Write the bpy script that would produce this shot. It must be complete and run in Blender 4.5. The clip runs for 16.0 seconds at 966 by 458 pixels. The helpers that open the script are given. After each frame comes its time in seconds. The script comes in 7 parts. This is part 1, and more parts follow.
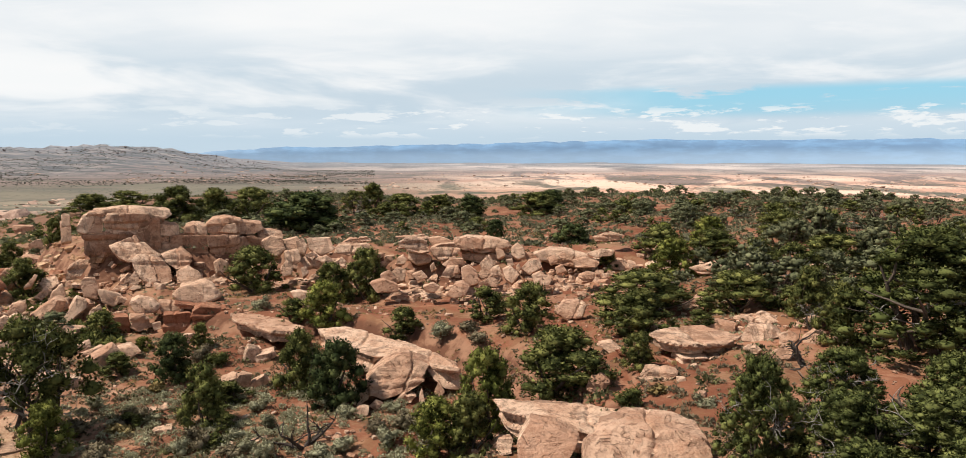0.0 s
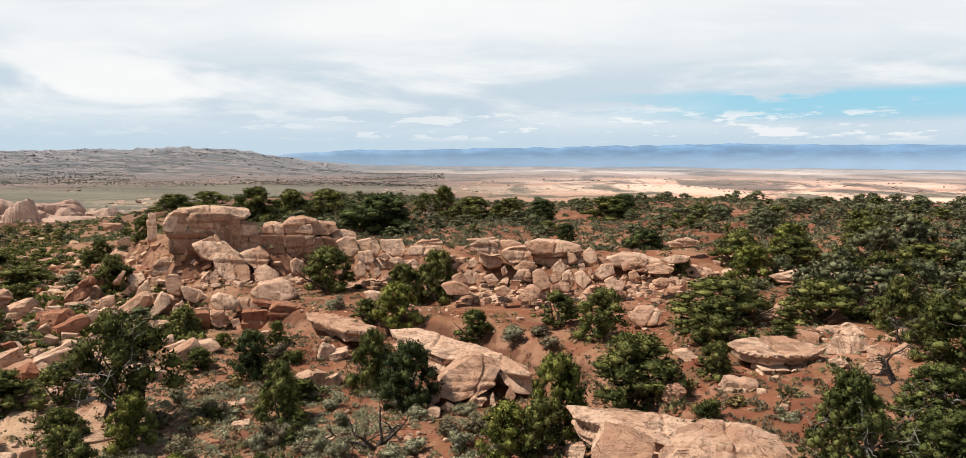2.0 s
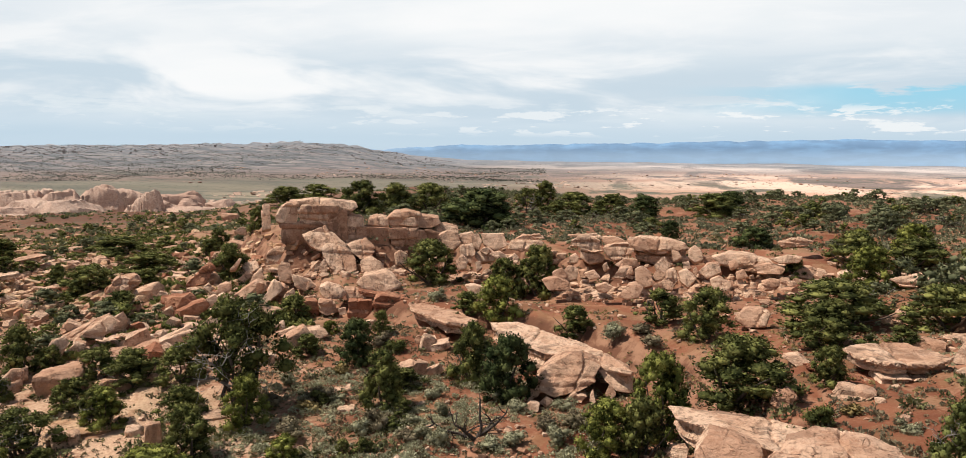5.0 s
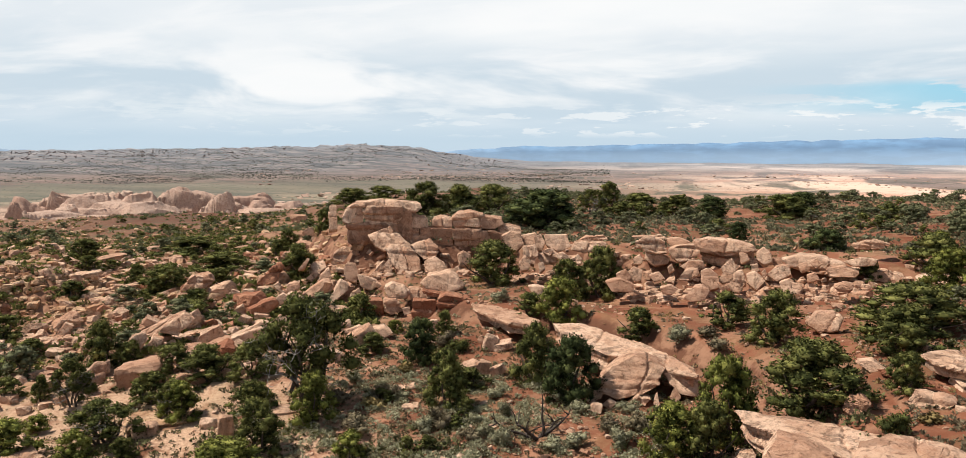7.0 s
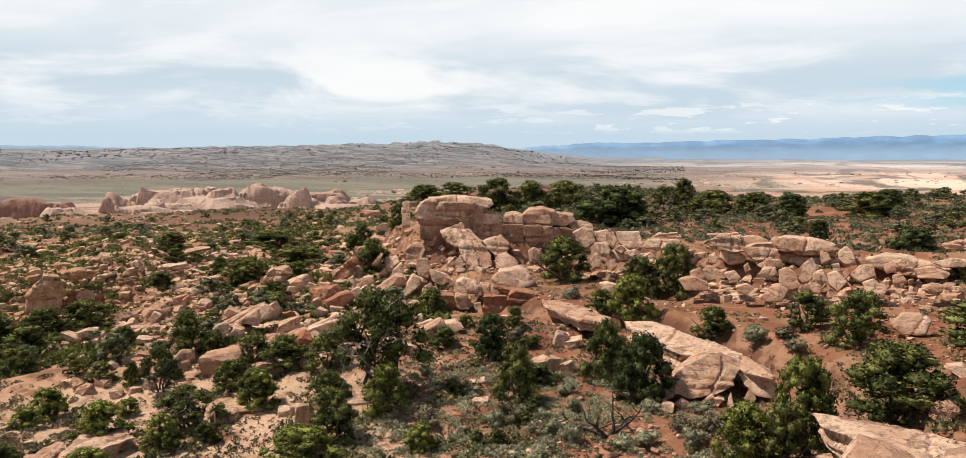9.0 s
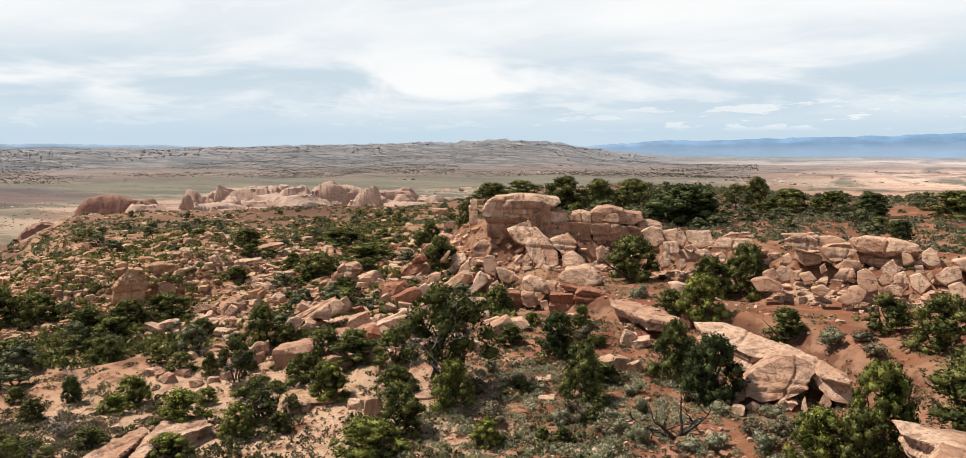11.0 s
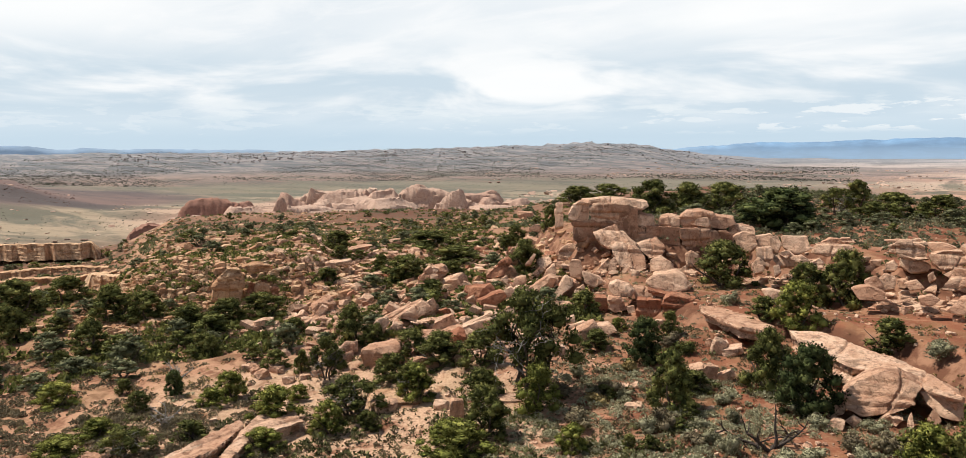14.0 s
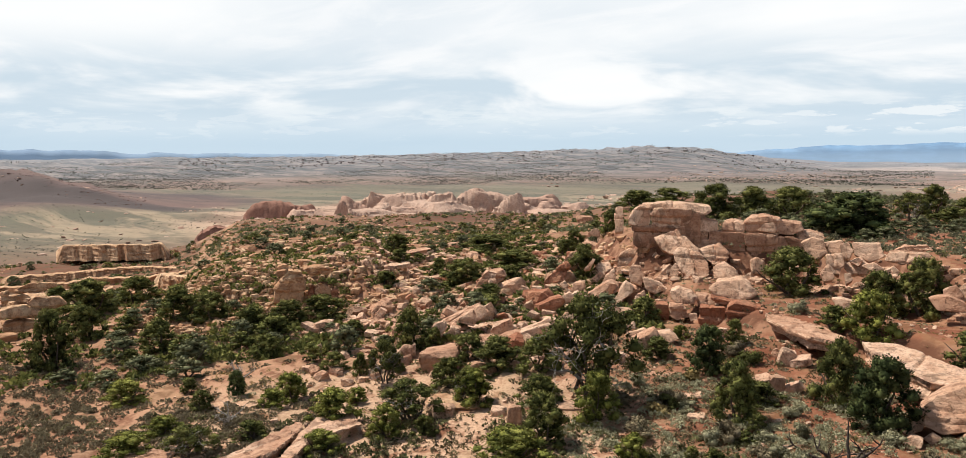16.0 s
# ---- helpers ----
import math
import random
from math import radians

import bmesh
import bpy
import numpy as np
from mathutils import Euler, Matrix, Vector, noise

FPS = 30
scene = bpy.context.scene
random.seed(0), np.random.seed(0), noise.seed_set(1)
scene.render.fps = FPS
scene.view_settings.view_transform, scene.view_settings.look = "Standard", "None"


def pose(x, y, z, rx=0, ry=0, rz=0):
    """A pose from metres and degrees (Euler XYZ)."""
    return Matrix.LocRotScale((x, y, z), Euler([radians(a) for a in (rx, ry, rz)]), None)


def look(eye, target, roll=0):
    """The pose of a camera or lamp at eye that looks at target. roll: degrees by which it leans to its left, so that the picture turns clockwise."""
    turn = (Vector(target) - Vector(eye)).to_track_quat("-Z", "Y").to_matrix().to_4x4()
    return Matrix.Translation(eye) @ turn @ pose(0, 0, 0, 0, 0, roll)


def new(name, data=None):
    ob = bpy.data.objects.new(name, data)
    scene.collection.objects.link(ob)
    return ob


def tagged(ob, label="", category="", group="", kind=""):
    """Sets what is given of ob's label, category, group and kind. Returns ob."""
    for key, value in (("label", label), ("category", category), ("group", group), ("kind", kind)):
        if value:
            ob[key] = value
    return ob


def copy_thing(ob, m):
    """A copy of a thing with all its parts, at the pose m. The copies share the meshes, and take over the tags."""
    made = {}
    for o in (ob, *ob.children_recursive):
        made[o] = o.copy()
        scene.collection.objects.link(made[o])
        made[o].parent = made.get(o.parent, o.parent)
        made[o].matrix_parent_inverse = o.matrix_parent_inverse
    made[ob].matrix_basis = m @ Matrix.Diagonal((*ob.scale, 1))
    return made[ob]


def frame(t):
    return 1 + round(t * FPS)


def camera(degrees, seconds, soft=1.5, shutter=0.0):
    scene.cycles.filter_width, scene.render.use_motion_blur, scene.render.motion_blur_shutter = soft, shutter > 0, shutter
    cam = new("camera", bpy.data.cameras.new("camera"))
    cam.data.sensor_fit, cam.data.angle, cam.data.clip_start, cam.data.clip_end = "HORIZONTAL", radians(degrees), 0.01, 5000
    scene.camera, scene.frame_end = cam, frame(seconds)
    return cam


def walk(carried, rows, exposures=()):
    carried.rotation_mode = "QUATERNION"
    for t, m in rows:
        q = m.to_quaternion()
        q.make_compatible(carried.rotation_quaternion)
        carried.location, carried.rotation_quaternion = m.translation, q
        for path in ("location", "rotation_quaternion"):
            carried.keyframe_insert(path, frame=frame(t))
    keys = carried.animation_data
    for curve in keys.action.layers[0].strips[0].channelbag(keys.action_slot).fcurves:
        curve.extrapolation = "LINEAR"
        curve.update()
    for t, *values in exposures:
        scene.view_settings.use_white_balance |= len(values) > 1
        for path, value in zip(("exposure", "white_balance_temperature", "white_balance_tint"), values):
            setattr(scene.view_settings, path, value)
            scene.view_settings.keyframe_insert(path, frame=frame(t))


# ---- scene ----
# camera: seconds, offset from the standing point, turn in degrees
cam = camera(64.35, 16.0, soft=0.7)
EYE = 10.0
ROWS = [
    (0.0, 0.000, 0.000, 0.000, 84.458, 0.026, -0.003),
    (0.5, -0.076, 0.075, -0.006, 84.562, -0.033, 1.018),
    (1.0, -0.141, 0.134, -0.012, 84.676, -0.033, 2.337),
    (1.5, -0.194, 0.180, -0.018, 84.746, -0.130, 3.758),
    (2.0, -0.237, 0.212, -0.025, 84.709, -0.268, 5.166),
    (2.5, -0.271, 0.233, -0.031, 84.567, -0.310, 6.532),
    (3.0, -0.297, 0.242, -0.038, 84.352, -0.420, 7.885),
    (3.5, -0.314, 0.242, -0.044, 84.195, -0.495, 9.198),
    (4.0, -0.324, 0.233, -0.051, 84.183, -0.551, 10.442),
    (6.5, -0.298, 0.090, -0.082, 84.420, -0.245, 16.095),
    (7.0, -0.283, 0.049, -0.088, 84.382, -0.176, 17.383),
    (7.5, -0.266, 0.007, -0.094, 84.333, -0.152, 18.694),
    (8.0, -0.248, -0.035, -0.099, 84.263, -0.116, 20.010),
    (8.5, -0.230, -0.077, -0.104, 84.192, -0.090, 21.315),
    (9.0, -0.213, -0.118, -0.109, 84.132, -0.055, 22.709),
    (11.5, -0.168, -0.260, -0.128, 84.019, 0.112, 28.795),
    (12.0, -0.172, -0.269, -0.130, 84.062, 0.149, 29.811),
    (12.5, -0.182, -0.269, -0.132, 84.130, 0.189, 30.736),
    (13.0, -0.200, -0.260, -0.133, 84.172, 0.242, 31.799),
    (13.5, -0.225, -0.239, -0.134, 84.219, 0.307, 32.924),
    (14.0, -0.260, -0.206, -0.134, 84.269, 0.351, 34.036),
    (14.5, -0.303, -0.160, -0.133, 84.341, 0.412, 35.139),
    (15.0, -0.357, -0.100, -0.132, 84.430, 0.429, 36.274),
    (15.5, -0.421, -0.025, -0.130, 84.515, 0.429, 37.387),
    (16.0, -0.498, 0.066, -0.127, 84.580, 0.418, 38.377),
]
walk(cam, [(t, pose(x, y, EYE + z, rx, ry, rz)) for t, x, y, z, rx, ry, rz in ROWS], [(0.0, -0.03), (7.0, 0.0), (12.5, 0.03), (16.0, 0.06)])

# ---- sky and sun ----
SUN_AZIMUTH, SUN_HEIGHT = 96.0, 57.0   # degrees to the left of straight ahead, degrees up
sun = new("sun", bpy.data.lights.new("sun", "SUN"))
sun.data.energy, sun.data.angle, sun.data.color = 6.3, radians(1.5), (1.0, 0.92, 0.80)
sun_from = Vector((-math.sin(radians(SUN_AZIMUTH)) * math.cos(radians(SUN_HEIGHT)), math.cos(radians(SUN_AZIMUTH)) * math.cos(radians(SUN_HEIGHT)), math.sin(radians(SUN_HEIGHT))))
sun.matrix_world = look(sun_from * 100, (0, 0, 0))

world = bpy.data.worlds.new("sky")
scene.world = world
world.use_nodes = True
wt = world.node_tree
wt.nodes.clear()


class Graph:
    """Small helper to write node trees as expressions."""

    def __init__(self, tree):
        self.tree = tree

    def node(self, kind):
        return self.tree.nodes.new(kind)

    def wire(self, value, socket):
        if isinstance(value, bpy.types.NodeSocket):
            self.tree.links.new(value, socket)
        elif isinstance(value, bpy.types.Node):
            self.tree.links.new(value.outputs[0], socket)
        elif value is not None:
            if hasattr(socket.default_value, "__len__") and not hasattr(value, "__len__"):
                value = [value] * len(socket.default_value)
            if hasattr(value, "__len__") and len(value) == 3 and len(socket.default_value) == 4:
                value = (*value, 1)
            socket.default_value = value

    def math(self, op, a, b=None, c=None):
        n = self.node("ShaderNodeMath")
        n.operation = op
        for v, s in zip((a, b, c), n.inputs):
            self.wire(v, s)
        return n.outputs[0]

    def vec(self, op, a, b=None, scale=None):
        n = self.node("ShaderNodeVectorMath")
        n.operation = op
        self.wire(a, n.inputs[0])
        if b is not None:
            self.wire(b, n.inputs[1])
        if scale is not None:
            self.wire(scale, n.inputs["Scale"])
        return n.outputs["Value"] if op in ("LENGTH", "DOT_PRODUCT", "DISTANCE") else n.outputs[0]

    def xyz(self, x, y, z):
        n = self.node("ShaderNodeCombineXYZ")
        for v, s in zip((x, y, z), n.inputs):
            self.wire(v, s)
        return n.outputs[0]

    def split(self, v):
        n = self.node("ShaderNodeSeparateXYZ")
        self.wire(v, n.inputs[0])
        return n.outputs

    def noise(self, v, scale, detail=4.0, rough=0.55, warp=0.0):
        n = self.node("ShaderNodeTexNoise")
        for key, val in (("Vector", v), ("Scale", scale), ("Detail", detail), ("Roughness", rough), ("Distortion", warp)):
            self.wire(val, n.inputs[key])
        return n.outputs["Fac"]

    def step(self, v, a, b, c=0.0, d=1.0):
        n = self.node("ShaderNodeMapRange")
        n.interpolation_type = "SMOOTHSTEP"
        for val, s in zip((v, a, b, c, d), n.inputs):
            self.wire(val, s)
        return n.outputs[0]

    def mix(self, f, a, b, blend="MIX"):
        n = self.node("ShaderNodeMix")
        n.data_type, n.blend_type = "RGBA", blend
        self.wire(f, n.inputs[0])
        self.wire(a, n.inputs[6])
        self.wire(b, n.inputs[7])
        return n.outputs[2]


g = Graph(wt)
way = g.node("ShaderNodeTexCoord").outputs["Generated"]
wx, wy, wz = g.split(way)
up = g.math("MAXIMUM", wz, 0.0)
# cloud deck: the direction met with a high, flat layer
lift = g.math("ADD", up, 0.16)
deck = g.xyz(g.math("DIVIDE", wx, lift), g.math("DIVIDE", wy, lift), 0.0)
broad = g.noise(g.vec("MULTIPLY", deck, (0.55, 0.75, 1.0)), 0.9, 4.0, 0.5, 0.2)
fine = g.noise(g.vec("MULTIPLY", deck, (0.7, 1.3, 1.0)), 2.6, 6.0, 0.6, 0.4)
bank = g.noise(g.xyz(g.math("MULTIPLY", wx, 3.4), g.math("MULTIPLY", wy, 3.4), g.math("MULTIPLY", wz, 24.0)), 2.6, 6.0, 0.58, 0.3)
light_deck = g.mix(g.step(broad, 0.30, 0.60), (0.79, 0.85, 0.90), (0.97, 0.985, 0.99))
light_deck = g.mix(g.math("MULTIPLY", g.step(fine, 0.42, 0.66), 0.5), light_deck, (1.0, 1.0, 1.0))
low_band = g.math("MULTIPLY", g.step(wz, 0.02, 0.06), g.step(wz, 0.16, 0.09))
drift = g.noise(g.xyz(g.math("MULTIPLY", wx, 2.2), g.math("MULTIPLY", wy, 2.2), g.math("MULTIPLY", wz, 9.0)), 1.8, 5.0, 0.55, 0.5)
grey_band = g.math("MULTIPLY", low_band, g.step(drift, 0.36, 0.58))
clouds = g.mix(g.math("MULTIPLY", grey_band, 0.76), light_deck, (0.52, 0.66, 0.77))
puffs = g.math("MULTIPLY", g.step(bank, 0.50, 0.62), g.math("MULTIPLY", g.step(wz, 0.015, 0.03), g.step(wz, 0.075, 0.045)))
clouds = g.mix(g.math("MULTIPLY", puffs, 0.85), clouds, (0.90, 0.94, 0.95))
# the open strip of blue, low over the far range
strip = g.math("MULTIPLY", g.step(wz, 0.040, 0.054), g.step(wz, 0.088, 0.076))
strip = g.math("MULTIPLY", strip, g.step(wx, -0.02, 0.28))
strip = g.math("MULTIPLY", strip, g.step(bank, 0.64, 0.55))
sky = g.node("ShaderNodeTexSky")
sky.sky_type, sky.sun_disc = "NISHITA", False
sky.sun_elevation, sky.sun_rotation = radians(SUN_HEIGHT), radians(-SUN_AZIMUTH)
clear = g.mix(1.0, g.vec("SCALE", sky.outputs[0], scale=0.10), (0.70, 1.15, 1.15), "MULTIPLY")
clear = g.mix(0.8, clear, (0.38, 0.72, 0.93))
seen = g.mix(strip, clouds, clear)
seen = g.mix(g.step(wz, 0.075, 0.015, 0.0, 0.88), seen, (0.53, 0.68, 0.80))
heap = g.noise(g.xyz(g.math("MULTIPLY", wx, 7.0), g.math("MULTIPLY", wy, 7.0), g.math("MULTIPLY", wz, 34.0)), 2.4, 6.0, 0.6, 0.2)
heap = g.math("MULTIPLY", g.step(heap, 0.53, 0.60), g.math("MULTIPLY", g.step(wz, 0.018, 0.03), g.step(wz, 0.066, 0.05)))
heap = g.math("MULTIPLY", heap, g.step(wx, -0.55, 0.05, 0.25, 1.0))
seen = g.mix(g.math("MULTIPLY", heap, 0.85), seen, (0.93, 0.96, 0.97))
# unseen sky overhead, darkened to a made-up blue-grey so shadows fall deeper
seen = g.mix(g.step(wz, 0.24, 0.52, 0.0, 0.95), seen, (0.15, 0.205, 0.29))
back = g.node("ShaderNodeBackground")
g.wire(seen, back.inputs[0])
back.inputs[1].default_value = 0.98
wt.links.new(back.outputs[0], g.node("ShaderNodeOutputWorld").inputs[0])

# ---- materials ----
def material(name):
    m = bpy.data.materials.new(name)
    m.use_nodes = True
    m.node_tree.nodes.clear()
    return m, Graph(m.node_tree)


def finish(m, q, color, rough=0.85, bump=None, strength=0.5, distance=0.02, through_light=None, glow=None):
    s = q.node("ShaderNodeBsdfPrincipled")
    q.wire(color, s.inputs["Base Color"])
    q.wire(rough, s.inputs["Roughness"])
    s.inputs["Specular IOR Level"].default_value = 0.12
    if bump is not None:
        b = q.node("ShaderNodeBump")
        b.inputs["Strength"].default_value, b.inputs["Distance"].default_value = strength, distance
        q.wire(bump, b.inputs["Height"])
        q.wire(b.outputs[0], s.inputs["Normal"])
    if glow is not None:
        q.wire(glow[0], s.inputs["Emission Color"])
        q.wire(glow[1], s.inputs["Emission Strength"])
    top = s.outputs[0]
    if through_light is not None:
        t = q.node("ShaderNodeBsdfTranslucent")
        q.wire(color, t.inputs[0])
        mixed = q.node("ShaderNodeMixShader")
        mixed.inputs[0].default_value = through_light
        m.node_tree.links.new(top, mixed.inputs[1])
        m.node_tree.links.new(t.outputs[0], mixed.inputs[2])
        top = mixed.outputs[0]
    m.node_tree.links.new(top, q.node("ShaderNodeOutputMaterial").inputs[0])
    return m


def place_of(q):
    return q.node("ShaderNodeNewGeometry").outputs["Position"]


def sandstone(name, pale, tan, rust, dark=(0.10, 0.062, 0.045), varnish=0.35):
    """Weathered sandstone: bedding, blotches, rust streaks, lichen specks and pits."""
    m, q = material(name)
    p = place_of(q)
    chance = q.node("ShaderNodeObjectInfo").outputs["Random"]
    big = q.noise(p, 0.55, 5, 0.6, 0.4)
    mid = q.noise(p, 2.6, 6, 0.62)
    fine_grain = q.noise(p, 14.0, 5, 0.7)
    bent = q.vec("ADD", q.vec("MULTIPLY", p, (0.25, 0.25, 1.9)), q.xyz(0.0, 0.0, q.math("MULTIPLY", big, 1.6)))
    beds = q.noise(bent, 1.7, 5, 0.65)
    stain = q.noise(q.vec("MULTIPLY", p, (1.0, 1.0, 0.45)), 0.9, 6, 0.72, 0.6)
    lines = q.math("ABSOLUTE", q.math("SUBTRACT", q.noise(q.vec("MULTIPLY", p, (1.0, 1.0, 0.6)), 0.8, 4, 0.55, 0.8), 0.5))
    crack = q.math("MULTIPLY", q.step(lines, 0.002, 0.020, 1.0, 0.0), q.step(mid, 0.46, 0.58))
    c = q.mix(q.step(big, 0.42, 0.58), tan, pale)
    c = q.mix(q.math("MULTIPLY", q.step(beds, 0.51, 0.62), 0.5), c, rust)
    c = q.mix(q.math("MULTIPLY", q.step(mid, 0.50, 0.62), 0.5), c, rust)
    c = q.mix(q.math("MULTIPLY", q.step(fine_grain, 0.46, 0.62), 0.45), c, pale)
    c = q.mix(q.math("MULTIPLY", q.step(stain, 0.50, 0.60), varnish), c, dark)
    c = q.mix(q.math("MULTIPLY", q.step(q.noise(p, 6.0, 4, 0.65), 0.55, 0.64), 0.42), c, dark)
    c = q.mix(q.math("MULTIPLY", crack, 0.40), c, dark)
    c = q.mix(q.step(chance, 0.0, 1.0, 0.0, 0.25), c, tan)
    piece = q.node("ShaderNodeNewGeometry").outputs["Random Per Island"]
    c = q.mix(q.step(piece, 0.35, 1.0, 0.0, 0.55), c, rust)
    c = q.mix(q.step(piece, 0.30, 0.0, 0.0, 0.35), c, pale)
    relief = q.math("ADD", q.math("MULTIPLY", beds, 0.9), q.math("ADD", q.math("MULTIPLY", mid, 1.1), q.math("MULTIPLY", fine_grain, 0.5)))
    relief = q.math("SUBTRACT", relief, q.math("MULTIPLY", crack, 0.5))
    return finish(m, q, c, 0.95, relief, 1.0, 0.15)


M_ROCK = sandstone("sandstone", (0.69, 0.475, 0.345), (0.55, 0.345, 0.235), (0.36, 0.175, 0.105), (0.070, 0.043, 0.031), 0.55)
M_RED = sandstone("red_sandstone", (0.44, 0.225, 0.14), (0.34, 0.145, 0.085), (0.22, 0.078, 0.044), (0.07, 0.036, 0.025), 0.45)
# darker copy for the lower outcrop: desert varnish plus recess shade in its colour
M_DARK = sandstone("varnish_and_shade_sandstone", (0.52, 0.335, 0.235), (0.40, 0.225, 0.145), (0.25, 0.112, 0.066), (0.055, 0.033, 0.025), 0.65)
M_TAN = sandstone("tan_sandstone", (0.64, 0.44, 0.285), (0.48, 0.285, 0.165), (0.33, 0.155, 0.080), (0.07, 0.043, 0.03), 0.5)
M_FIN = sandstone("far_sandstone", (0.58, 0.43, 0.345), (0.44, 0.295, 0.225), (0.27, 0.155, 0.118), (0.10, 0.062, 0.052), 0.55)


M_REDFIN = sandstone("far_red_sandstone", (0.36, 0.205, 0.155), (0.27, 0.14, 0.105), (0.19, 0.088, 0.065), (0.09, 0.055, 0.046), 0.5)
M_HILL = sandstone("dark_hill_rock", (0.19, 0.115, 0.10), (0.13, 0.078, 0.068), (0.10, 0.055, 0.048), (0.05, 0.036, 0.034), 0.4)
# far crest rock, its colour greyed to carry the distance haze
M_KNOB = sandstone("hazed_far_rock", (0.27, 0.235, 0.23), (0.19, 0.16, 0.158), (0.15, 0.118, 0.115), (0.10, 0.09, 0.09), 0.4)


def ground_material():
    """Red desert soil near by, scrub-speckled benches, then the pale and olive plain."""
    m, q = material("desert_ground")
    p = place_of(q)
    px, py, pz = q.split(p)
    flat = q.xyz(px, py, 0.0)
    far = q.vec("LENGTH", flat)
    big, mid = q.noise(p, 0.09, 4, 0.55, 0.5), q.noise(p, 0.7, 5, 0.62, 0.3)
    grain, pebble = q.noise(p, 7.0, 5, 0.7), q.noise(p, 3.1, 4, 0.7)
    soil = q.mix(q.step(big, 0.35, 0.65), (0.150, 0.053, 0.029), (0.225, 0.093, 0.053))
    soil = q.mix(q.math("MULTIPLY", q.step(mid, 0.5, 0.72), 0.5), soil, (0.095, 0.032, 0.018))
    soil = q.mix(q.math("MULTIPLY", q.step(grain, 0.52, 0.70), 0.35), soil, (0.30, 0.155, 0.098))
    soil = q.mix(q.math("MULTIPLY", q.step(px, -12, -28), 0.75), soil, q.mix(q.step(mid, 0.4, 0.6), (0.185, 0.092, 0.055), (0.32, 0.18, 0.112)))
    sand = q.math("MULTIPLY", q.step(q.math("ADD", q.vec("DISTANCE", flat, (-45.0, 29.0, 0.0)), q.math("MULTIPLY", big, 14.0)), 20.0, 13.0), q.step(mid, 0.40, 0.54))
    soil = q.mix(q.math("MULTIPLY", sand, 0.55), soil, (0.40, 0.225, 0.142))
    # bare bedrock and thin dry litter show through
    rocky = q.step(q.math("ADD", q.noise(p, 0.22, 5, 0.65, 0.8), q.math("MULTIPLY", pebble, 0.25)), 0.62, 0.70)
    plate = q.math("MULTIPLY", q.step(q.vec("DISTANCE", flat, (-26.0, 23.5, 0.0)), 16.0, 9.0), q.step(mid, 0.36, 0.50))
    rocky = q.math("MAXIMUM", rocky, plate)
    soil = q.mix(q.math("MULTIPLY", rocky, 0.40), soil, (0.38, 0.215, 0.138))
    soil = q.mix(q.math("MULTIPLY", plate, 0.8), soil, q.mix(q.step(grain, 0.4, 0.6), (0.38, 0.24, 0.158), (0.56, 0.385, 0.265)))
    litter = q.step(q.math("ADD", q.noise(p, 0.33, 4, 0.6), q.math("MULTIPLY", grain, 0.22)), 0.58, 0.68)
    soil = q.mix(q.math("MULTIPLY", litter, 0.22), soil, (0.21, 0.165, 0.085))
    # steep little risers are bare red rock
    nz = q.split(q.node("ShaderNodeNewGeometry").outputs["Normal"])[2]
    soil = q.mix(q.step(nz, 0.93, 0.75), soil, q.mix(q.step(mid, 0.40, 0.60), (0.125, 0.056, 0.034), (0.27, 0.145, 0.092)))
    # middle distance
    speck = q.step(q.noise(p, 0.28, 3, 0.7), 0.53, 0.60)
    bench = q.mix(q.step(q.noise(p, 0.012, 5, 0.6), 0.4, 0.62), (0.115, 0.052, 0.033), (0.21, 0.112, 0.072))
    bench = q.mix(q.math("MULTIPLY", speck, 0.6), bench, (0.075, 0.07, 0.045))
    bench = q.mix(q.step(nz, 0.97, 0.85), bench, q.mix(mid, (0.26, 0.135, 0.08), (0.42, 0.27, 0.175)))
    ground = q.mix(q.step(far, 90, 230), soil, bench)
    # the plain: bands drawn out across the view
    turned = q.xyz(q.math("MULTIPLY", px, 0.0013), q.math("MULTIPLY", py, 0.0042), 0.0)
    band = q.noise(turned, 1.0, 6, 0.6, 0.5)
    patch = q.noise(q.vec("SCALE", flat, scale=0.002), 1.3, 6, 0.62, 0.6)
    bands = q.node("ShaderNodeValToRGB")
    stops = ((0.30, (0.070, 0.062, 0.046)), (0.41, (0.125, 0.105, 0.072)), (0.46, (0.155, 0.092, 0.072)), (0.51, (0.085, 0.072, 0.058)), (0.56, (0.235, 0.150, 0.112)), (0.60, (0.110, 0.090, 0.066)), (0.66, (0.42, 0.31, 0.245)))
    for k, (at, shade) in enumerate(stops):
        spot = bands.color_ramp.elements[k] if k < 2 else bands.color_ramp.elements.new(at)
        spot.position, spot.color = at, (*shade, 1)
    q.wire(band, bands.inputs[0])
    plain = q.mix(q.step(patch, 0.54, 0.64), bands.outputs[0], (0.26, 0.175, 0.135))
    drawn = q.xyz(q.math("MULTIPLY", px, 0.0032), q.math("MULTIPLY", py, 0.0011), 0.0)
    shrub = q.step(q.noise(flat, 0.055, 4, 0.75), 0.54, 0.62)
    plain = q.mix(q.math("MULTIPLY", shrub, 0.55), plain, (0.085, 0.085, 0.062))
    mottle = q.step(q.noise(q.vec("MULTIPLY", flat, (0.008, 0.02, 1.0)), 1.0, 6, 0.72, 0.4), 0.46, 0.60)
